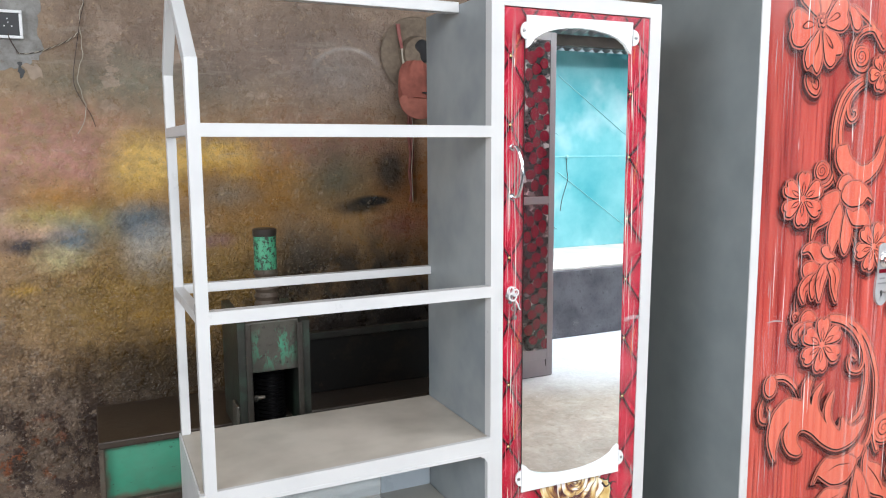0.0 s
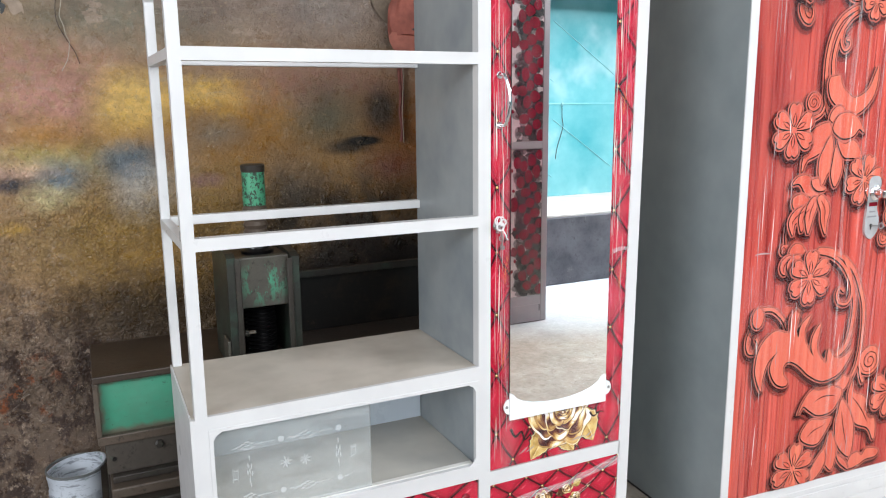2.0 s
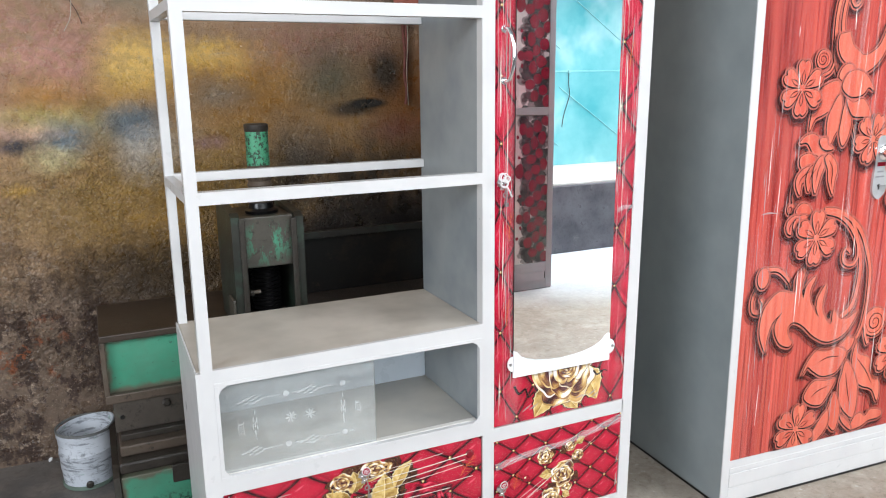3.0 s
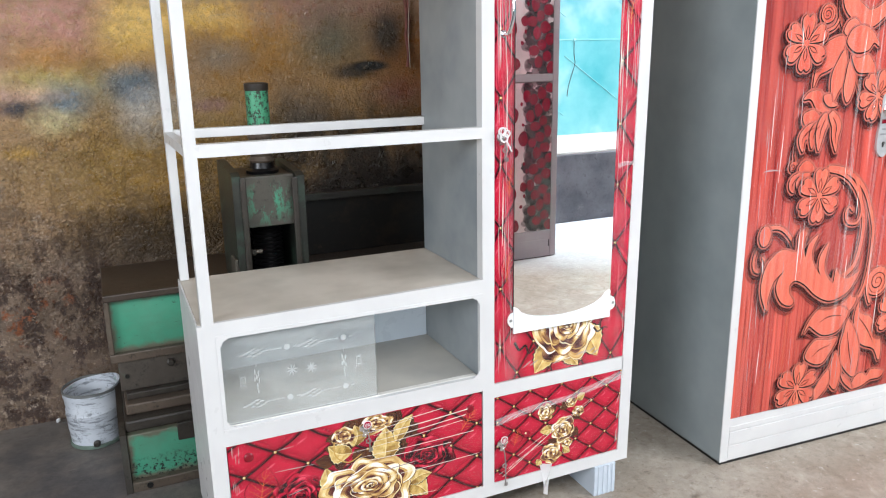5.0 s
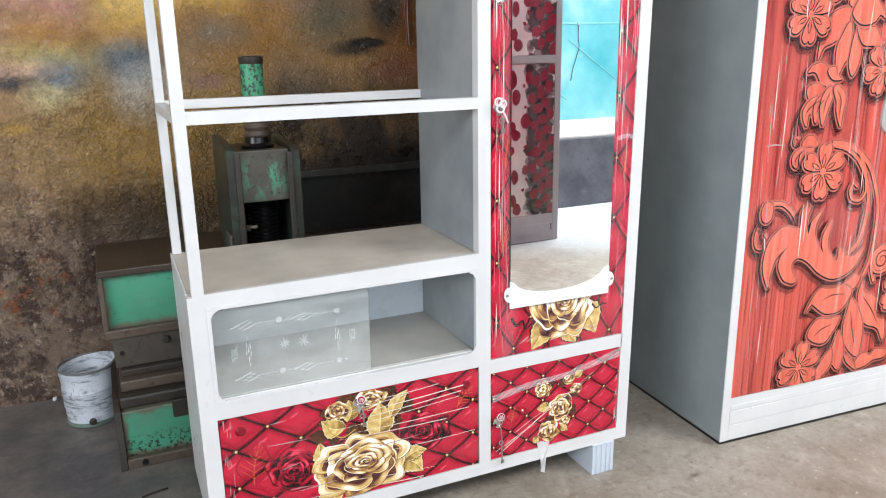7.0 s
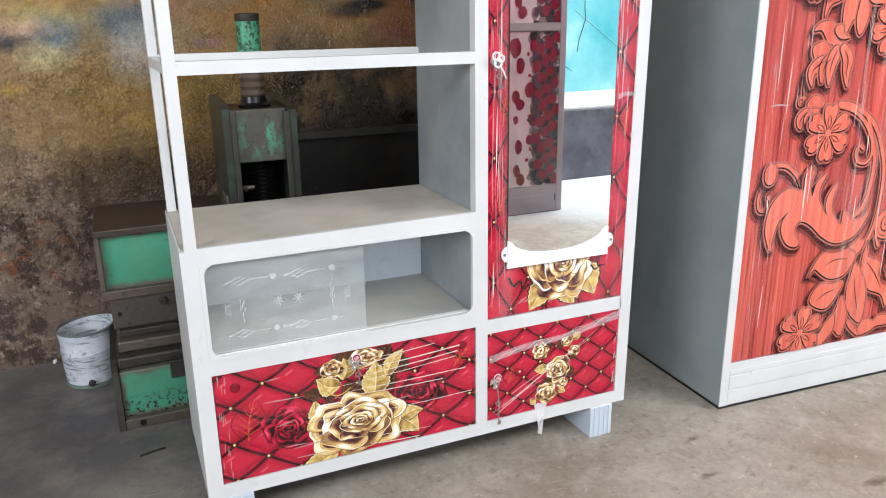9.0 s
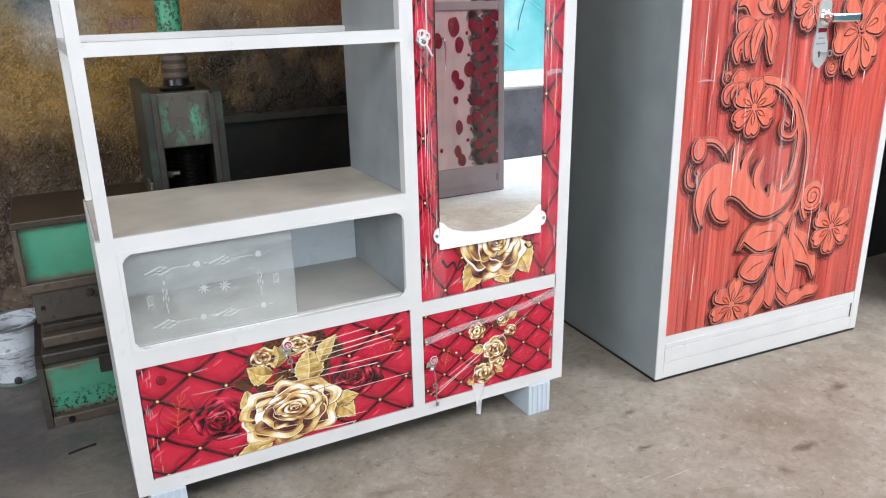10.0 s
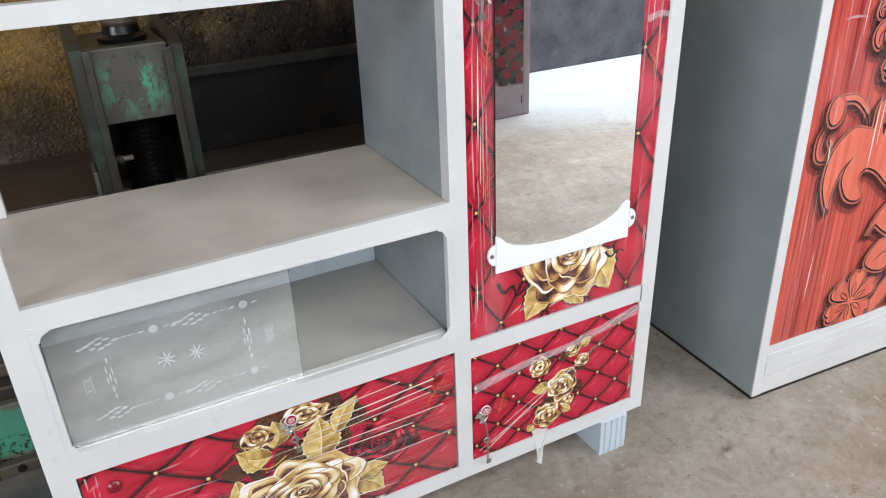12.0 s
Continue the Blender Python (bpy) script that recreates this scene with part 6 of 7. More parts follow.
SMUDGE = veil("grey_smudge_print", rgb(56, 54, 58), 0.42)
PETALS = ((160, 80, 26, 38), (238, 75, 18, 25), (182, 150, 20, 32), (222, 245, 22, 33), (165, 270, 18, 28), (182, 300, 20, 22), (225, 445, 16, 20), (178, 472, 16, 30), (188, 608, 20, 25), (170, 570, 16, 25), (215, 105, 6, 10), (222, 190, 7, 8), (228, 350, 7, 8), (215, 528, 8, 8), (230, 485, 6, 10), (165, 360, 12, 20), (240, 380, 6, 10), (90, 130, 22, 30), (60, 330, 20, 28), (30, 520, 24, 30), (100, 560, 8, 10), (20, 220, 8, 10), (-60, 160, 20, 30), (-90, 420, 24, 28))


def bloom(art, x, z, rx, rz, q):
    """A closed rose of a few folded petals."""
    loop = [(x + rx * q.uniform(0.86, 1.08) * math.cos(k * 0.698), z + rz * q.uniform(0.86, 1.08) * math.sin(k * 0.698)) for k in range(9)]
    art.fill(curve([(u - rx * 0.05, v - rz * 0.06) for u, v in loop], 3, True), INK["petal2"])
    art.fill(curve(loop, 3, True), INK["petal"])
    for k in range(4):
        a, r = q.uniform(0, 6.28), q.uniform(0.3, 0.7)
        pts = [(x + rx * r * math.cos(a + s * 0.6), z + rz * r * math.sin(a + s * 0.6)) for s in range(4)]
        art.line(pts, 0.0005, INK["petal2"] if k % 2 else INK["petal3"], 0.0005, rx * 0.16, 4)


PRINTWHITE = painted("pale_rose_print", rgb(226, 220, 218), rgb(206, 200, 200), 0.2)
STEELGREY = painted("light_grey_enamel", rgb(168, 168, 170), rgb(156, 156, 160), 0.35)
w = thing("wardrobe", "light grey steel wardrobe with rose printed door panels", "wardrobe", (2.53, -2.46, GROUND), 180, "steel wardrobes")
part("body", box(0.004, 0.926, 0.022, 0.5, 0.012, 2.2), STEELGREY, w)
part("front_post", box(0, 0.042, 0, 0.0215, 0.004, 2.2), STEELGREY, w)
part("front_post", box(0.888, 0.93, 0, 0.0215, 0.004, 2.2), STEELGREY, w)
for z0, z1 in ((0.004, 0.18), (1.135, 1.18), (2.15, 2.2)):
    part("cross_rail", box(0.0425, 0.8875, 0.0, 0.0215, z0, z1), STEELGREY, w)
# contact shadow at the floor, added as a black strip
part("rubber_strip", box(0.006, 0.924, 0.006, 0.49, 0.0, 0.0038, 0), BLACK, w)
rib = part("kick_rib", box(0.06, 0.87, -0.004, -0.0002, 0.06, 0.12, 0.001), STEELGREY, w)
part("slot", box(0.05, 0.056, -0.001, -0.0003, 0.07, 0.115, 0), BLACK, w)
for z0, z1, seed in ((0.182, 1.133, 3), (1.182, 2.148, 8)):
    d = part("door_panel", box(0.0435, 0.8865, 0.003, 0.021, z0, z1), PRINTWHITE, w, "pale door panel printed with red roses")
    art = Art((0.044, z0 + 0.001, 0.886, z1 - 0.001), -0.0026)
    art.step = 0.0000025
    q = random.Random(seed)
    for k in range(170):
        x, z = 0.045 + q.random() * 0.19, z0 + (z1 - z0) * (k + q.random()) / 170
        disc(art, x, z, q.uniform(0.02, 0.045), SMUDGE, q.uniform(0.015, 0.04))
    for k in range(56):
        x, z = 0.045 + q.random() * 0.17, z0 + (z1 - z0) * (k + q.random()) / 56
        leaf(art, (x, z), (x + q.uniform(-0.07, 0.07), z + q.uniform(-0.06, 0.06)), 0.05, DARKLEAF, 0, 4)
    for k in range(27):
        x, z = 0.055 + 0.15 * ((k * 0.618) % 1), z0 + 0.02 + (z1 - z0 - 0.04) * (k + 0.5) / 27
        bloom(art, x, z, q.uniform(0.028, 0.04), q.uniform(0.03, 0.044), q)
    for x, y, a, b in PETALS:
        u, z = 0.046 + (350 - x) / 615, z1 - (y - 20) / 652
        if a > 12:
            bloom(art, u, z, a / 640, b / 652, q)
        else:
            art.fill(curve([(u + a / 640 * math.cos(t), z + b / 652 * math.sin(t) * q.uniform(0.7, 1.1)) for t in (0, 1.2, 2.4, 3.6, 4.9)], 4, True), INK["petal"])
    art.make("rose_print", d, "dark red rose print")
    film("wrap", 0.046, 0.884, z0 + 0.002, z1 - 0.002, -0.001, FILM_V, d, seed)
part("grip", tube([(0.43, 0.0, 0.98), (0.43, -0.03, 0.95), (0.43, -0.03, 0.82), (0.43, 0.0, 0.79)], 0.005), CHROME, w, smooth=True)


# ---- screw press ----
def worn_green(name, x0, z0, z1, speck):
    """Smooth mint paint with dirt creeping in from the panel's rims and a cluster of dark specks low down."""
    m = Mat(name, 0.42)
    c = m.mix(m.ramp(m.noise(6, 5), 0.3, 0.7), rgb(62, 154, 122), rgb(86, 160, 131))
    xyz = m.t.nodes.new("ShaderNodeSeparateXYZ")
    m.link(m.co, xyz.inputs[0])
    wave = m.math("MULTIPLY", m.math("SUBTRACT", m.noise(24, 6), 0.5), 0.045)
    x, z = m.math("ADD", xyz.outputs[0], wave), m.math("ADD", xyz.outputs[2], wave)
    rim = m.math("MAXIMUM", m.ramp(x, x0 + 0.022, x0 + 0.006), m.math("MAXIMUM", m.ramp(z, z0 + 0.03, z0 + 0.012), m.ramp(z, z1 - 0.02, z1 - 0.006)))
    c = m.mix(m.math("MULTIPLY", rim, 0.9), c, rgb(112, 96, 82))
    c = m.mix(m.ramp(m.noise(34, 9, m.scaled(1, 1, 2.2), rough=0.75), 0.62, 0.65, 0, 0.85), c, rgb(48, 44, 40))
    c = m.mix(m.ramp(m.noise(5, 8, m.scaled(1, 1, 1.3, (3, 1, 2)), rough=0.7), 0.45, 0.7, 0, 0.4), c, rgb(96, 112, 92))
    if speck:
        c = m.mix(m.math("MULTIPLY", m.ramp(m.noise(75, 8, rough=0.7), 0.52, 0.56), m.ramp(z, z0 + 0.09, z0 + 0.05)), c, rgb(34, 34, 32))
    m.colour(c)
    return m.bump(m.noise(60, 6, rough=0.7), 0.15, 0.002).m


def chipped_cap():
    m = Mat("chipped_mint_cap", 0.45)
    c = m.mix(m.ramp(m.noise(8, 5), 0.3, 0.7), rgb(76, 160, 122), rgb(96, 176, 136))
    c = m.mix(m.ramp(m.noise(80, 9, m.scaled(1, 1, 0.7), rough=0.75), 0.5, 0.54, 0, 0.9), c, rgb(44, 38, 32))
    m.colour(c)
    return m.bump(m.noise(60, 8, rough=0.7), 0.4, 0.003).m


def oily_iron(name, c0, c1, green, amount, low=0.5, patch=None):
    """Greasy iron: two dull tones, remnants of paint, black specks."""
    m = Mat(name, 0.4, 0.1)
    c = m.mix(m.ramp(m.noise(6, 8, rough=0.7), 0.3, 0.7), rgb(*c0), rgb(*c1))
    c = m.mix(m.ramp(m.noise(9, 9, rough=0.72), low, low + 0.16, 0, amount), c, rgb(*green))
    if patch:
        c = m.mix(m.math("MULTIPLY", m.blob(*patch, 0.6), m.ramp(m.noise(22, 10, m.scaled(1, 1, 0.4), rough=0.75), 0.49, 0.54)), c, rgb(84, 160, 128))
    c = m.mix(m.ramp(m.noise(45, 8, rough=0.8), 0.55, 0.66, 0, 0.8), c, rgb(30, 26, 23))
    c = m.mix(m.ramp(m.noise(18, 8, rough=0.75), 0.64, 0.74, 0, 0.4), c, rgb(128, 100, 80))
    m.colour(c)
    return m.bump(m.noise(70, 8, rough=0.7), 0.35, 0.003).m


DARKWALL = oily_iron("mottled_black", (20, 16, 13), (12, 10, 9), (54, 41, 31), 0.65)
BEDMINT, FOOTMINT, CAPMINT = worn_green("bed_mint_paint", -0.19, 0.41, 0.598, False), worn_green("foot_mint_paint", -0.18, 0.022, 0.1845, True), chipped_cap()
OILY = oily_iron("oily_iron", (72, 65, 58), (48, 43, 39), (84, 96, 84), 0.3)
OILYGREEN = oily_iron("oily_green_iron", (60, 61, 54), (40, 41, 37), (74, 104, 86), 0.5)
HEADGREEN = oily_iron("smeared_mint_iron", (102, 97, 88), (70, 67, 60), (78, 124, 102), 0.5, 0.52, (0.308, 0.89, 0.06, 0.055))
DULL = oily_iron("dull_brown_iron", (82, 69, 59), (60, 50, 42), (84, 84, 74), 0.3)
GRIMY = oily_iron("grimy_iron", (50, 46, 41), (34, 31, 28), (60, 74, 64), 0.4)
SADDLE = oily_iron("dusty_saddle_iron", (92, 84, 76), (72, 65, 59), (92, 150, 124), 0.6, 0.6)
RUSTY = oily_iron("dusty_rusted_iron", (106, 92, 80), (82, 71, 61), (108, 112, 98), 0.3)


def thread(x, y, z0, z1, r, pitch, n=20):
    """A screw spindle with rounded turns."""
    prof = []
    k = int((z1 - z0) / pitch * 4)
    for s in range(k + 1):
        prof.append((r * (1 + 0.09 * math.sin(s * math.pi / 2)), z0 + (z1 - z0) * s / k))
    return lathe(prof, n, (x, y))


def press():
    c = thing("screw_press", "old mint green iron screw press with rust and grease", "machine")
    p = lambda n, bm, m, l="", s=False: part(n, bm, m, c, l, s)
    X = 1.16
    bed = p("bed", box(-0.19, X, 0.795, 1.12, 0.392, 0.592, 0.004), BEDMINT, "mint green bed beam")
    part("flange", box(-0.197, X, 0.762, 1.13, 0.593, 0.616, 0.004), DULL, bed, "rusty top plate")
    part("flange", box(-0.197, X, 0.77, 0.7945, 0.388, 0.418, 0.004), RUSTY, bed)
    part("flange", box(-0.198, -0.182, 0.768, 0.7945, 0.419, 0.5925, 0.003), RUSTY, bed)
    mid = p("saddle", box(-0.178, X, 0.785, 1.05, 0.285, 0.3875, 0.003), SADDLE, "greasy iron saddle with paint remnants")
    part("bolt", joined(lathe_y(-0.02, 0.785, 0.36, ((0.014, 0), (0.014, 0.008), (0.009, 0.012)), 6)), OILY, mid)
    part("bolt", joined(lathe_y(-0.155, 0.785, 0.335, ((0.007, 0), (0.007, 0.004)), 10)), BLACK, mid)
    p("step", box(-0.165, X, 0.76, 1.05, 0.262, 0.2845, 0.003), OILY)
    p("step", box(-0.172, X, 0.725, 1.05, 0.225, 0.2615, 0.006), RUSTY)
    p("step", box(-0.18, X, 0.685, 1.05, 0.185, 0.2245, 0.008), OILY)
    foot = p("foot", box(-0.18, X, 0.668, 1.05, 0.022, 0.1845, 0.004), FOOTMINT, "mint green base")
    part("side_plate", plate_x(-0.2, -0.181, [(0.64, 0.0), (0.665, 0.19), (0.72, 0.21), (1.05, 0.21), (1.05, 0.0)]), OILY, foot)
    part("lip", box(-0.1795, X, 0.64, 0.6675, 0.0, 0.034, 0.004), RUSTY, foot)
    part("lug", box(-0.03, 0.03, 0.655, 0.6675, 0.14, 0.2, 0.003), OILY, foot)
    part("bolt", joined(lathe_y(-0.13, 0.64, 0.018, ((0.01, 0), (0.01, 0.004)), 8)), BLACK, foot)
    head = p("head", box(0.222, 0.388, 0.625, 0.66, 0.81, 0.968, 0.004), HEADGREEN, "chipped green head block")
    part("cheek", plate_x(0.196, 0.2215, [(0.6, 0.617), (0.6, 0.975), (0.63, 0.985), (0.88, 0.995), (0.88, 0.617)]), OILYGREEN, head)
    part("cheek", plate_x(0.3885, 0.414, [(0.6, 0.617), (0.6, 0.965), (0.63, 0.975), (0.88, 0.985), (0.88, 0.617)]), OILYGREEN, head)
    part("cheek_edge", box(0.218, 0.236, 0.592, 0.5995, 0.62, 0.972, 0.003), OILY, head)
    part("cheek_edge", box(0.374, 0.392, 0.592, 0.5995, 0.62, 0.962, 0.003), OILY, head)
    part("top_plate", box(0.222, 0.388, 0.661, 0.86, 0.945, 0.965, 0.003), OILY, head)
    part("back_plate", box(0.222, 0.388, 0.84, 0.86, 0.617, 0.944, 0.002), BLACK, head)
    gib = part("gib", box(0.186, 0.1955, 0.603, 0.68, 0.617, 0.72, 0.003), HEADGREEN, head, "smeared green gib")
    part("bolt", joined(lathe_y(0.19, 0.603, 0.64, ((0.006, 0), (0.006, 0.003)), 8)), BLACK, gib)
    part("pin", tube([(0.235, 0.612, 0.737), (0.272, 0.606, 0.739)], 0.006, 10), RUSTY, head)
    part("pin_nut", ball(0.246, 0.612, 0.736, 0.011, 1.0, 10), OILY, head)
    p("spindle", thread(0.312, 0.72, 0.617, 0.944, 0.045, 0.013), BLACK, "black greased screw spindle", True)
    p("collar", lathe([(0.05, 0.9655), (0.052, 0.975), (0.04, 0.982), (0.036, 0.999)], 24, (0.312, 0.72)), BLACK, "", True)
    p("sleeve", thread(0.312, 0.72, 1.0, 1.115, 0.036, 0.024), RUSTY, "ribbed rusty sleeve", True)
    p("cap", lathe([(0.035, 1.1155), (0.0352, 1.13), (0.0345, 1.19), (0.035, 1.22), (0.035, 1.238), (0.03, 1.24)], 26, (0.312, 0.72)), CAPMINT, "chipped mint green cap", True)
    p("cap_band", lathe([(0.035, 1.219), (0.0368, 1.222), (0.037, 1.24), (0.032, 1.243)], 26, (0.312, 0.72)), OILY, "", True)
    p("tie_bar", bar((0.4145, 0.9, 0.838), (X + 0.3, 0.9, 0.838), 0.024, 0.024), GRIMY, "greasy green tie bar")
    # added sheet: stands in for the shaded, dirty wall below the bar
    p("back_sheet", box(0.43, X + 0.3, 0.935, 0.945, 0.617, 0.82, 0.002), DARKWALL, "added dark sheet in place of the shaded, mottled wall")
    c.location.z = GROUND
    return c


def plate_x(x0, x1, loop):
    """A plate cut to a loop in the y-z plane."""
    bm = bmesh.new()
    f = bm.faces.new([bm.verts.new((x0, y, z)) for y, z in loop])
    g = bmesh.ops.extrude_face_region(bm, geom=[f])
    for v in g["geom"]:
        if isinstance(v, bmesh.types.BMVert):
            v.co.x = x1
    return bm


press()


# ---- paint bucket ----
def smeared_tin():
    m = Mat("smeared_white_tin", 0.4)
    c = m.mix(m.ramp(m.noise(9, 5), 0.3, 0.7), rgb(222, 226, 232), rgb(200, 206, 214))
    c = m.mix(m.ramp(m.noise(1.0, 6, m.scaled(9, 9, 62), rough=0.72), 0.53, 0.6, 0, 0.7), c, rgb(96, 102, 110))
    c = m.mix(m.ramp(m.noise(30, 6, rough=0.75), 0.56, 0.66, 0, 0.75), c, rgb(112, 118, 124))
    c = m.mix(m.ramp(m.noise(11, 3, m.scaled(1, 1, 2.5, (0.3, 0.2, 0.4))), 0.66, 0.7, 0, 0.6), c, rgb(120, 160, 146))
    m.colour(c)
    return m.bump(m.noise(40, 4), 0.2, 0.003).m


def bucket():
    c = thing("paint_bucket", "dented white paint bucket smeared with grey, open top", "bucket", (-0.279, 1.08, GROUND))
    tin = smeared_tin()
    bm = lathe([(0.072, 0.0), (0.076, 0.004), (0.079, 0.05), (0.078, 0.06), (0.081, 0.068), (0.082, 0.12), (0.0845, 0.127), (0.082, 0.134), (0.084, 0.142), (0.082, 0.15), (0.085, 0.188), (0.0875, 0.195), (0.0865, 0.207), (0.083, 0.207), (0.08, 0.19), (0.073, 0.01)], 40)
    for v in bm.verts:
        n = noise.noise(v.co * 9)
        v.co.x *= 1 + 0.03 * n
        v.co.y *= 1 + 0.03 * noise.noise(v.co * 7 + Vector((3, 1, 0)))
        v.co.z += (0.012 * v.co.x / 0.08 + 0.006 * n) * (v.co.z / 0.22)
        v.co.x, v.co.y = v.co.x * 1.09 + 0.06 * max(0.0, v.co.z - 0.02) * 0.3, v.co.y * 1.09
    part("shell", bm, tin, c, smooth=True)
    part("rim", lathe([(0.0945, 0.199), (0.0975, 0.202), (0.0975, 0.208), (0.0945, 0.21), (0.0915, 0.206), (0.0945, 0.199)], 40, (0.0035, 0), False), plain("grey_rim", rgb(120, 122, 120), 0.5), c, smooth=True)
    part("base_band", lathe([(0.084, 0.001), (0.0867, 0.002), (0.0878, 0.014), (0.085, 0.015)], 40), plain("green_grey_band", rgb(122, 140, 128), 0.5), c)
    part("drain_plug", joined(lathe_y(0.0, -0.0875, 0.024, ((0.012, 0), (0.012, 0.008), (0.007, 0.012)), 14)), OILY, c, "dark screw plug")
    part("dried_paint", lathe([(0.08, 0.055), (0.07, 0.058), (0.001, 0.055)], 30), plain("dried_grey_paint", rgb(150, 142, 140), 0.6), c)


bucket()

# ---- wall clutter ----
s = thing("wall_socket", "white framed black electrical switch box on the wall", "socket", (-0.385, 1.302, 1.892))
for x0, x1, z0, z1 in ((-0.05, 0.044, 0.036, 0.046), (-0.05, 0.044, -0.046, -0.036), (0.034, 0.044, -0.0358, 0.0358), (-0.05, -0.042, -0.0358, 0.0358)):
    part("frame", box(x0, x1, -0.022, -0.0005, z0, z1, 0.002), SEAL, s, "white plastic frame")
face = part("face", box(-0.0415, 0.0335, -0.016, -0.0005, -0.0355, 0.0355, 0.001), plain("black_plastic", rgb(34, 34, 38), 0.35), s, "black face plate")
for x, z, r in ((0.0, 0.018, 0.0022), (-0.01, -0.006, 0.0022), (0.012, -0.006, 0.0022), (0.002, 0.006, 0.0016)):
    part("socket_hole", joined(lathe_y(x, -0.016, z, ((r, 0), (r, 0.001)), 10)), SEAL, face)

WIREWHITE = plain("dirty_white_cable", rgb(196, 186, 168), 0.5)
WIREBROWN = plain("brown_cable", rgb(70, 52, 44), 0.5)


def twisted(pts, pitch=0.028, r=0.0022):
    """Two lines wound round each other along a path on the wall."""
    line = curve([Vector(q) for q in pts], 10)
    out, run = ([], []), 0.0
    for k, q in enumerate(line):
        run += (q - line[k - 1]).length if k else 0.0
        a = 6.2832 * run / pitch
        for side, strand in ((1, out[0]), (-1, out[1])):
            strand.append((q[0] + side * r * math.cos(a), q[1] + side * 0.0014 * math.sin(a), q[2]))
    return out


w = thing("hanging_cable", "thin twisted pale and brown cable hanging on the wall", "cable")
pale, _ = twisted([(-0.155, 1.297, 2.1), (-0.155, 1.296, 1.99), (-0.17, 1.296, 1.93), (-0.168, 1.296, 1.86), (-0.168, 1.296, 1.8), (-0.186, 1.296, 1.74), (-0.184, 1.296, 1.7), (-0.167, 1.296, 1.635)], 0.06, 0.0016)
part("strand", tube(pale + [(-0.17, 1.296, 1.6), (-0.178, 1.296, 1.57), (-0.198, 1.297, 1.535)], 0.0013, 6, 2), WIREWHITE, w, "pale cable strand")
part("strand", tube([(-0.158, 1.297, 2.1), (-0.152, 1.296, 1.99), (-0.168, 1.296, 1.92), (-0.19, 1.296, 1.8), (-0.2, 1.296, 1.735), (-0.196, 1.296, 1.69), (-0.176, 1.296, 1.645), (-0.152, 1.296, 1.6), (-0.14, 1.296, 1.56)], 0.0013, 6, 4), WIREBROWN, w, "brown cable strand")
w = thing("hanging_cable", "thin twisted pale cable sagging from the switch box", "cable")
pale, brown = twisted([(-0.17, 1.296, 1.885), (-0.21, 1.296, 1.85), (-0.29, 1.296, 1.812), (-0.34, 1.296, 1.8), (-0.365, 1.297, 1.802)])
part("strand", tube(pale, 0.0013, 6, 2), WIREWHITE, w, "pale cable strand")
part("strand", tube(brown, 0.0012, 6, 2), WIREBROWN, w, "brown cable strand")
part("lead", tube([(-0.385, 1.284, 1.862), (-0.382, 1.28, 1.845), (-0.365, 1.29, 1.81), (-0.36, 1.297, 1.8)], 0.002, 6), WIREBROWN, w)

def rough_cement():
    m = Mat("grey_plaster", 0.8)
    c = m.mix(m.ramp(m.noise(14, 10, rough=0.75), 0.38, 0.62), rgb(122, 118, 114), rgb(158, 156, 152))
    c = m.mix(m.ramp(m.noise(30, 10, rough=0.8), 0.58, 0.66, 0, 0.7), c, rgb(120, 98, 82))
    m.colour(c)
    return m.bump(m.noise(60, 8, rough=0.7), 0.5, 0.004).m


FLAKE = rough_cement()
def ragged(loop):
    return [Vector((q[0] + 0.012 * noise.noise(Vector((q[0] * 60, q[1] * 60, 1))), q[1] + 0.012 * noise.noise(Vector((q[0] * 60, q[1] * 60, 5))))) for q in loop]


for name, label, pts, m in (
    ("plaster_patch", "rough grey cement patch round the switch box", [(-0.6, 2.1), (-0.3, 2.1), (-0.285, 1.98), (-0.3, 1.88), (-0.29, 1.8), (-0.33, 1.77), (-0.42, 1.745), (-0.6, 1.75)], FLAKE),
    ("plaster_patch", "bare pale chip in the wall paint", [(-0.345, 1.76), (-0.305, 1.764), (-0.29, 1.727), (-0.33, 1.724)], plain("bare_plaster", rgb(170, 150, 132), 0.8)),
):
    o = part(name, plate(ragged(curve(pts, 8, True)), 1.3012, 1.303), m, None)
    tagged(o, label, "plaster", kind="structure")

hole = part("plaster_patch", plate(ragged(curve([(-0.366, 1.768), (-0.352, 1.766), (-0.35, 1.728), (-0.36, 1.72)], 6, True)), 1.3008, 1.303), BLACK, None)
tagged(hole, "dark broken hole in the wall plaster", "plaster", kind="structure")

hat = thing("straw_hat", "round dusty brown woven hat hanging on the wall", "hat", (1.075, 1.292, 1.86))
bm = lathe([(0.15, 0.0), (0.153, 0.003), (0.15, 0.007)] + [(0.148 - 0.009 * k, 0.008 + 0.0012 * (k % 2)) for k in range(9)] + [(0.066, 0.05), (0.03, 0.062), (0.001, 0.064)], 40)
bm.transform(Matrix.Rotation(radians(90), 4, "X"))
part("brim", bm, plain("dusty_straw", rgb(126, 110, 94), 0.8, 0, 0.3, 60, 0.4), hat, smooth=True)

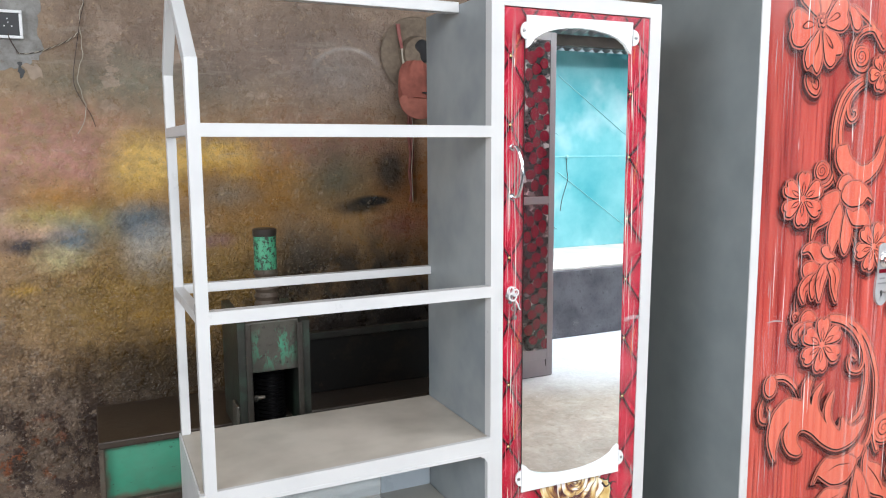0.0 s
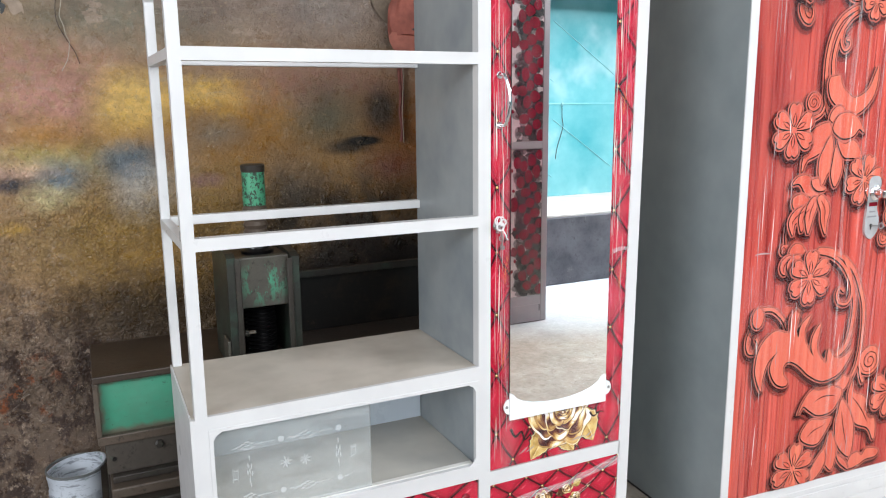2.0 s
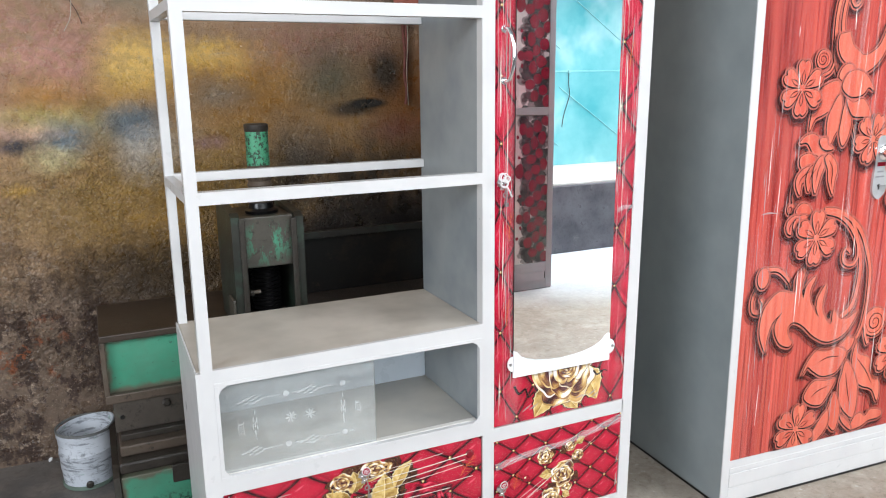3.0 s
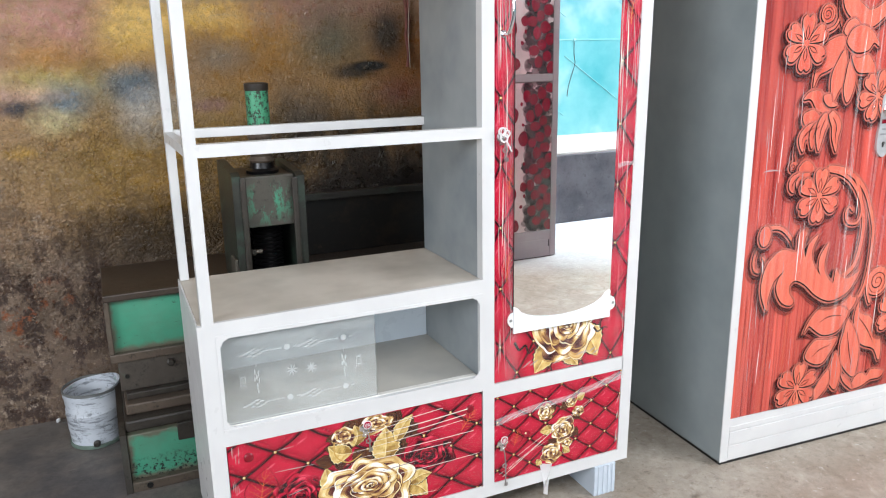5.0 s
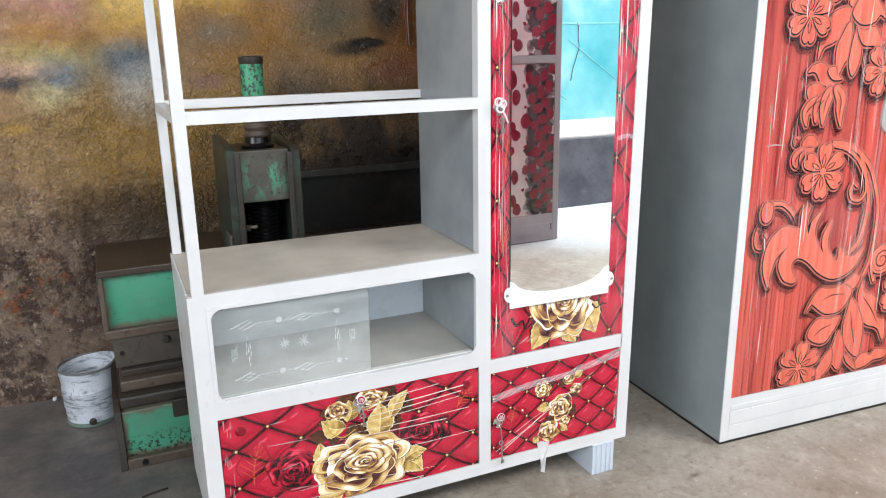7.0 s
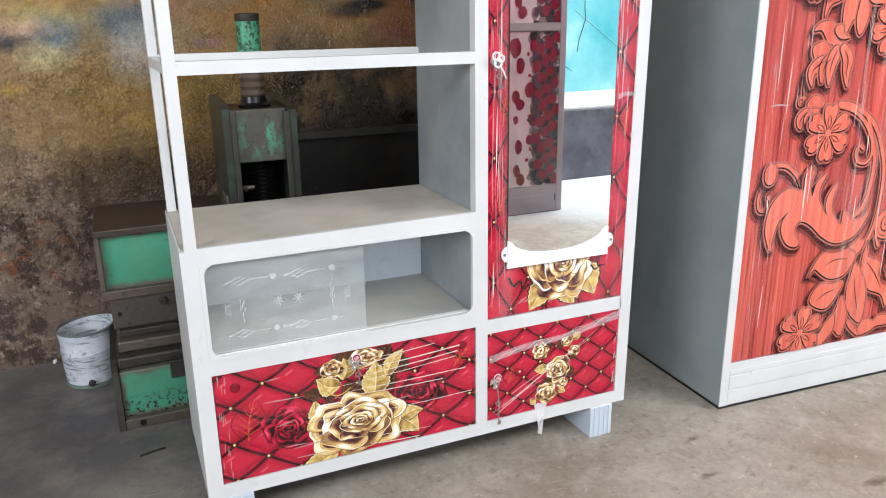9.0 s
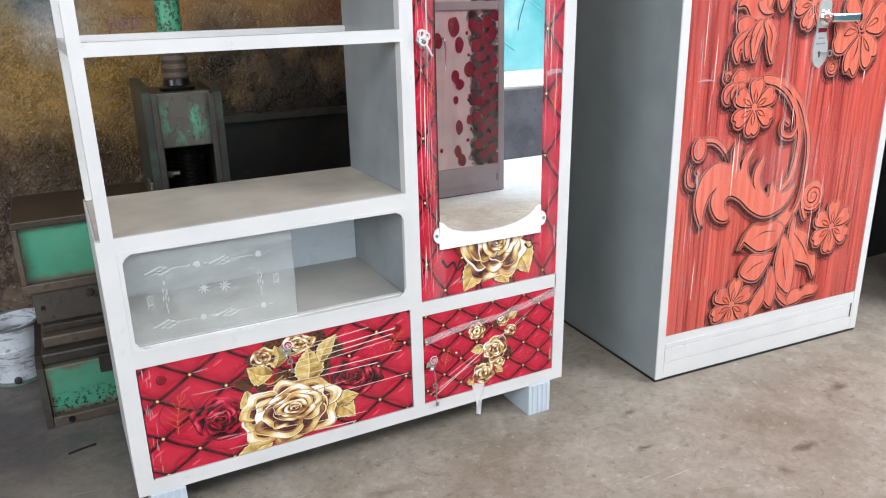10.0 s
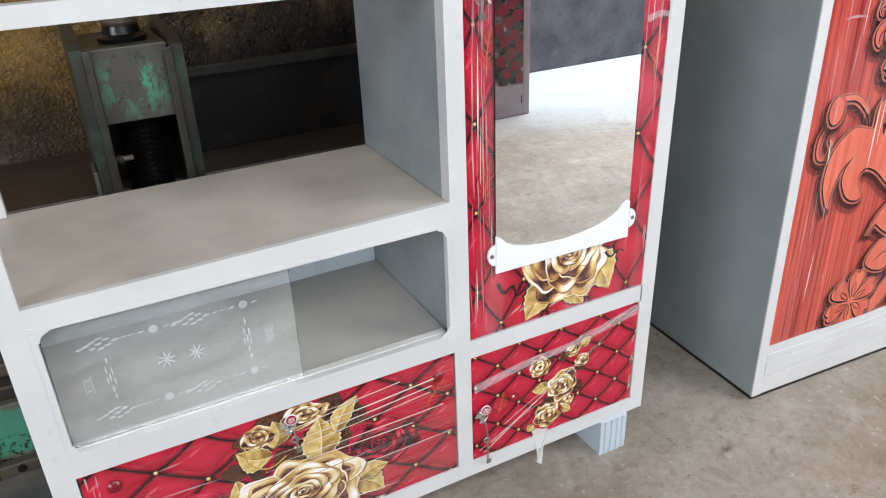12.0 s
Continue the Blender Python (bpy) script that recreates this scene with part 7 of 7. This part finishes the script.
CLOTH = plain("salmon_cloth", rgb(160, 92, 78), 0.85, 0, 0.4, 18, 0.4)
cap = thing("cloth_cap", "faded salmon pink peaked cap hanging on a nail", "cap", (1.045, 1.23, 1.735))
rings = []
bm = bmesh.new()
for k in range(13):
    h = k / 12
    half = 0.026 + 0.05 * (1 - h**1.7) ** 0.5 - 0.012 * (1 - h) ** 4
    ring_of = []
    for q in range(48):
        a = q / 48 * 6.2832
        fold = 1 + (0.03 + 0.13 * h) * math.sin(9 * a + 1.5 * math.sin(2 * a)) * (0.4 + 0.6 * h) + 0.03 * math.sin(5 * a + 6 * h)
        ring_of.append(bm.verts.new((half * fold * math.cos(a), (0.042 - 0.014 * h) * fold * math.sin(a), -0.052 + 0.146 * h - 0.012 * (1 - h) * math.cos(a) ** 2)))
    rings.append(ring_of)
for p, q in zip(rings, rings[1:]):
    for k in range(48):
        bm.faces.new((p[k], p[(k + 1) % 48], q[(k + 1) % 48], q[k]))
bm.faces.new(list(reversed(rings[0])))
bm.faces.new(rings[-1])
part("crown", bm, CLOTH, cap, smooth=True)
bm = bmesh.new()
rows = []
for k in range(9):
    e = k / 8
    rows.append([bm.verts.new((0.077 * math.sin(a) * (1 - 0.15 * (1 - e)), -0.03 - 0.022 * e + 0.03 * math.sin(a) ** 2 * e, -0.045 - 0.094 * e * math.cos(a) ** 0.8 if abs(a) < 1.57 else -0.045)) for a in [(-1.5 + 3.0 * q / 16) for q in range(17)]])
for p, q in zip(rows, rows[1:]):
    for k in range(16):
        bm.faces.new((p[k], p[k + 1], q[k + 1], q[k]))
g = bmesh.ops.extrude_face_region(bm, geom=bm.faces[:])
for v in g["geom"]:
    if isinstance(v, bmesh.types.BMVert):
        v.co.y += 0.005
part("peak", bm, plain("salmon_peak", rgb(176, 106, 90), 0.8, 0, 0.25, 30), cap, smooth=True)
part("clasp", box(0.016, 0.04, -0.05, -0.036, -0.037, -0.03, 0.001), BLACK, cap)
rag = thing("dark_rag", "dark grey rag bundled on the hook", "rag", (1.09, 1.245, 1.87))
bm = bmesh.new()
bmesh.ops.create_uvsphere(bm, u_segments=20, v_segments=14, radius=0.045)
for v in bm.verts:
    v.co.y *= 0.6
    v.co += v.normal * 0.014 * noise.noise(v.co * 30)
part("cloth", bm, plain("dark_rag_cloth", rgb(48, 48, 50), 0.9, 0, 0.3, 30), rag, smooth=True)
br = thing("paint_brush", "thin red handled brush hanging on the wall", "brush", (1.0, 1.262, 1.9))
part("grip", tube([(-0.012, 0, 0.075), (-0.008, 0, 0.04), (0.004, 0, -0.02)], (0.009, 0.006), 8), plain("red_grip", rgb(158, 88, 82), 0.5), br)
part("shank", tube([(0.004, 0, -0.02), (0.012, 0, -0.09)], 0.005, 8), WIREWHITE, br)
st = thing("hanging_strap", "thin dull red strap with a pale cord", "strap", (1.045, 1.27, 1.6))
STRAPRED = plain("dull_red_strap", rgb(142, 82, 72), 0.7, 0, 0.35, 40)
part("strap", tube([(-0.005, 0.01, 0.05), (-0.009, 0.01, -0.06), (-0.001, 0.012, -0.14), (-0.006, 0.012, -0.22), (0.003, 0.012, -0.29), (-0.004, 0.012, -0.34)], 0.0058, 8), STRAPRED, st)
part("strap", tube([(0.005, 0.008, 0.05), (0.003, 0.008, -0.05), (0.009, 0.01, -0.15), (0.002, 0.01, -0.24), (0.008, 0.012, -0.32)], 0.005, 8), STRAPRED, st)
part("cord", tube([(0.0, -0.002, 0.05), (0.006, -0.002, -0.08), (0.0, 0.0, -0.2), (0.005, 0.002, -0.345)], 0.0016, 6), WIREWHITE, st)

# ---- loose bits on the floor ----
tw = thing("twig", "thin dark twig lying on the concrete", "twig", (-0.115, 0.47, GROUND + 0.003))
part("stick", tube([(-0.035, -0.008, 0), (0.0, 0.001, 0.001), (0.038, 0.01, 0)], 0.0028, 6), plain("dark_twig", rgb(40, 34, 30), 0.8), tw)
pc = thing("paper_scrap", "small crumpled white scrap by the wall", "scrap", (-0.412, 1.285, GROUND))
bm = ball(0, 0, 0.007, 0.008, 0.7, 8)
for v in bm.verts:
    v.co += Vector((0.006, 0.004, 0.004)) * noise.noise(v.co * 120)
part("scrap", bm, SEAL, pc)

for x, y, a in ((-0.39, 1.262, 0.4), (-0.435, 1.27, 1.7)):
    fs = thing("foil_scrap", "tiny folded silver foil scrap on the concrete", "scrap", (x, y, GROUND))
    bm = bmesh.new()
    vs = [bm.verts.new((0.012 * math.cos(a + k * 2.1), 0.009 * math.sin(a + k * 2.1), h)) for k, h in enumerate((0.0, 0.001, 0.011))]
    bm.faces.new(vs)
    g = bmesh.ops.extrude_face_region(bm, geom=bm.faces[:])
    for v in g["geom"]:
        if isinstance(v, bmesh.types.BMVert):
            v.co += Vector((0.0008, -0.0008, 0.0004))
    part("foil", bm, NICKEL, fs)

hk = thing("rope", "thin knotted dark rope hanging on the teal sheet", "rope", (3.87, -4.285, 1.4))
part("strand", tube([(0, 0, 0), (0.0, 0.003, -0.12), (0.012, 0.004, -0.2), (-0.01, 0.004, -0.28), (-0.05, 0.004, -0.4), (-0.066, 0.004, -0.5)], 0.0034, 6), CORD, hk)
part("knot", ball(0, 0.004, 0, 0.016, 1.0, 8), SEAM, hk)
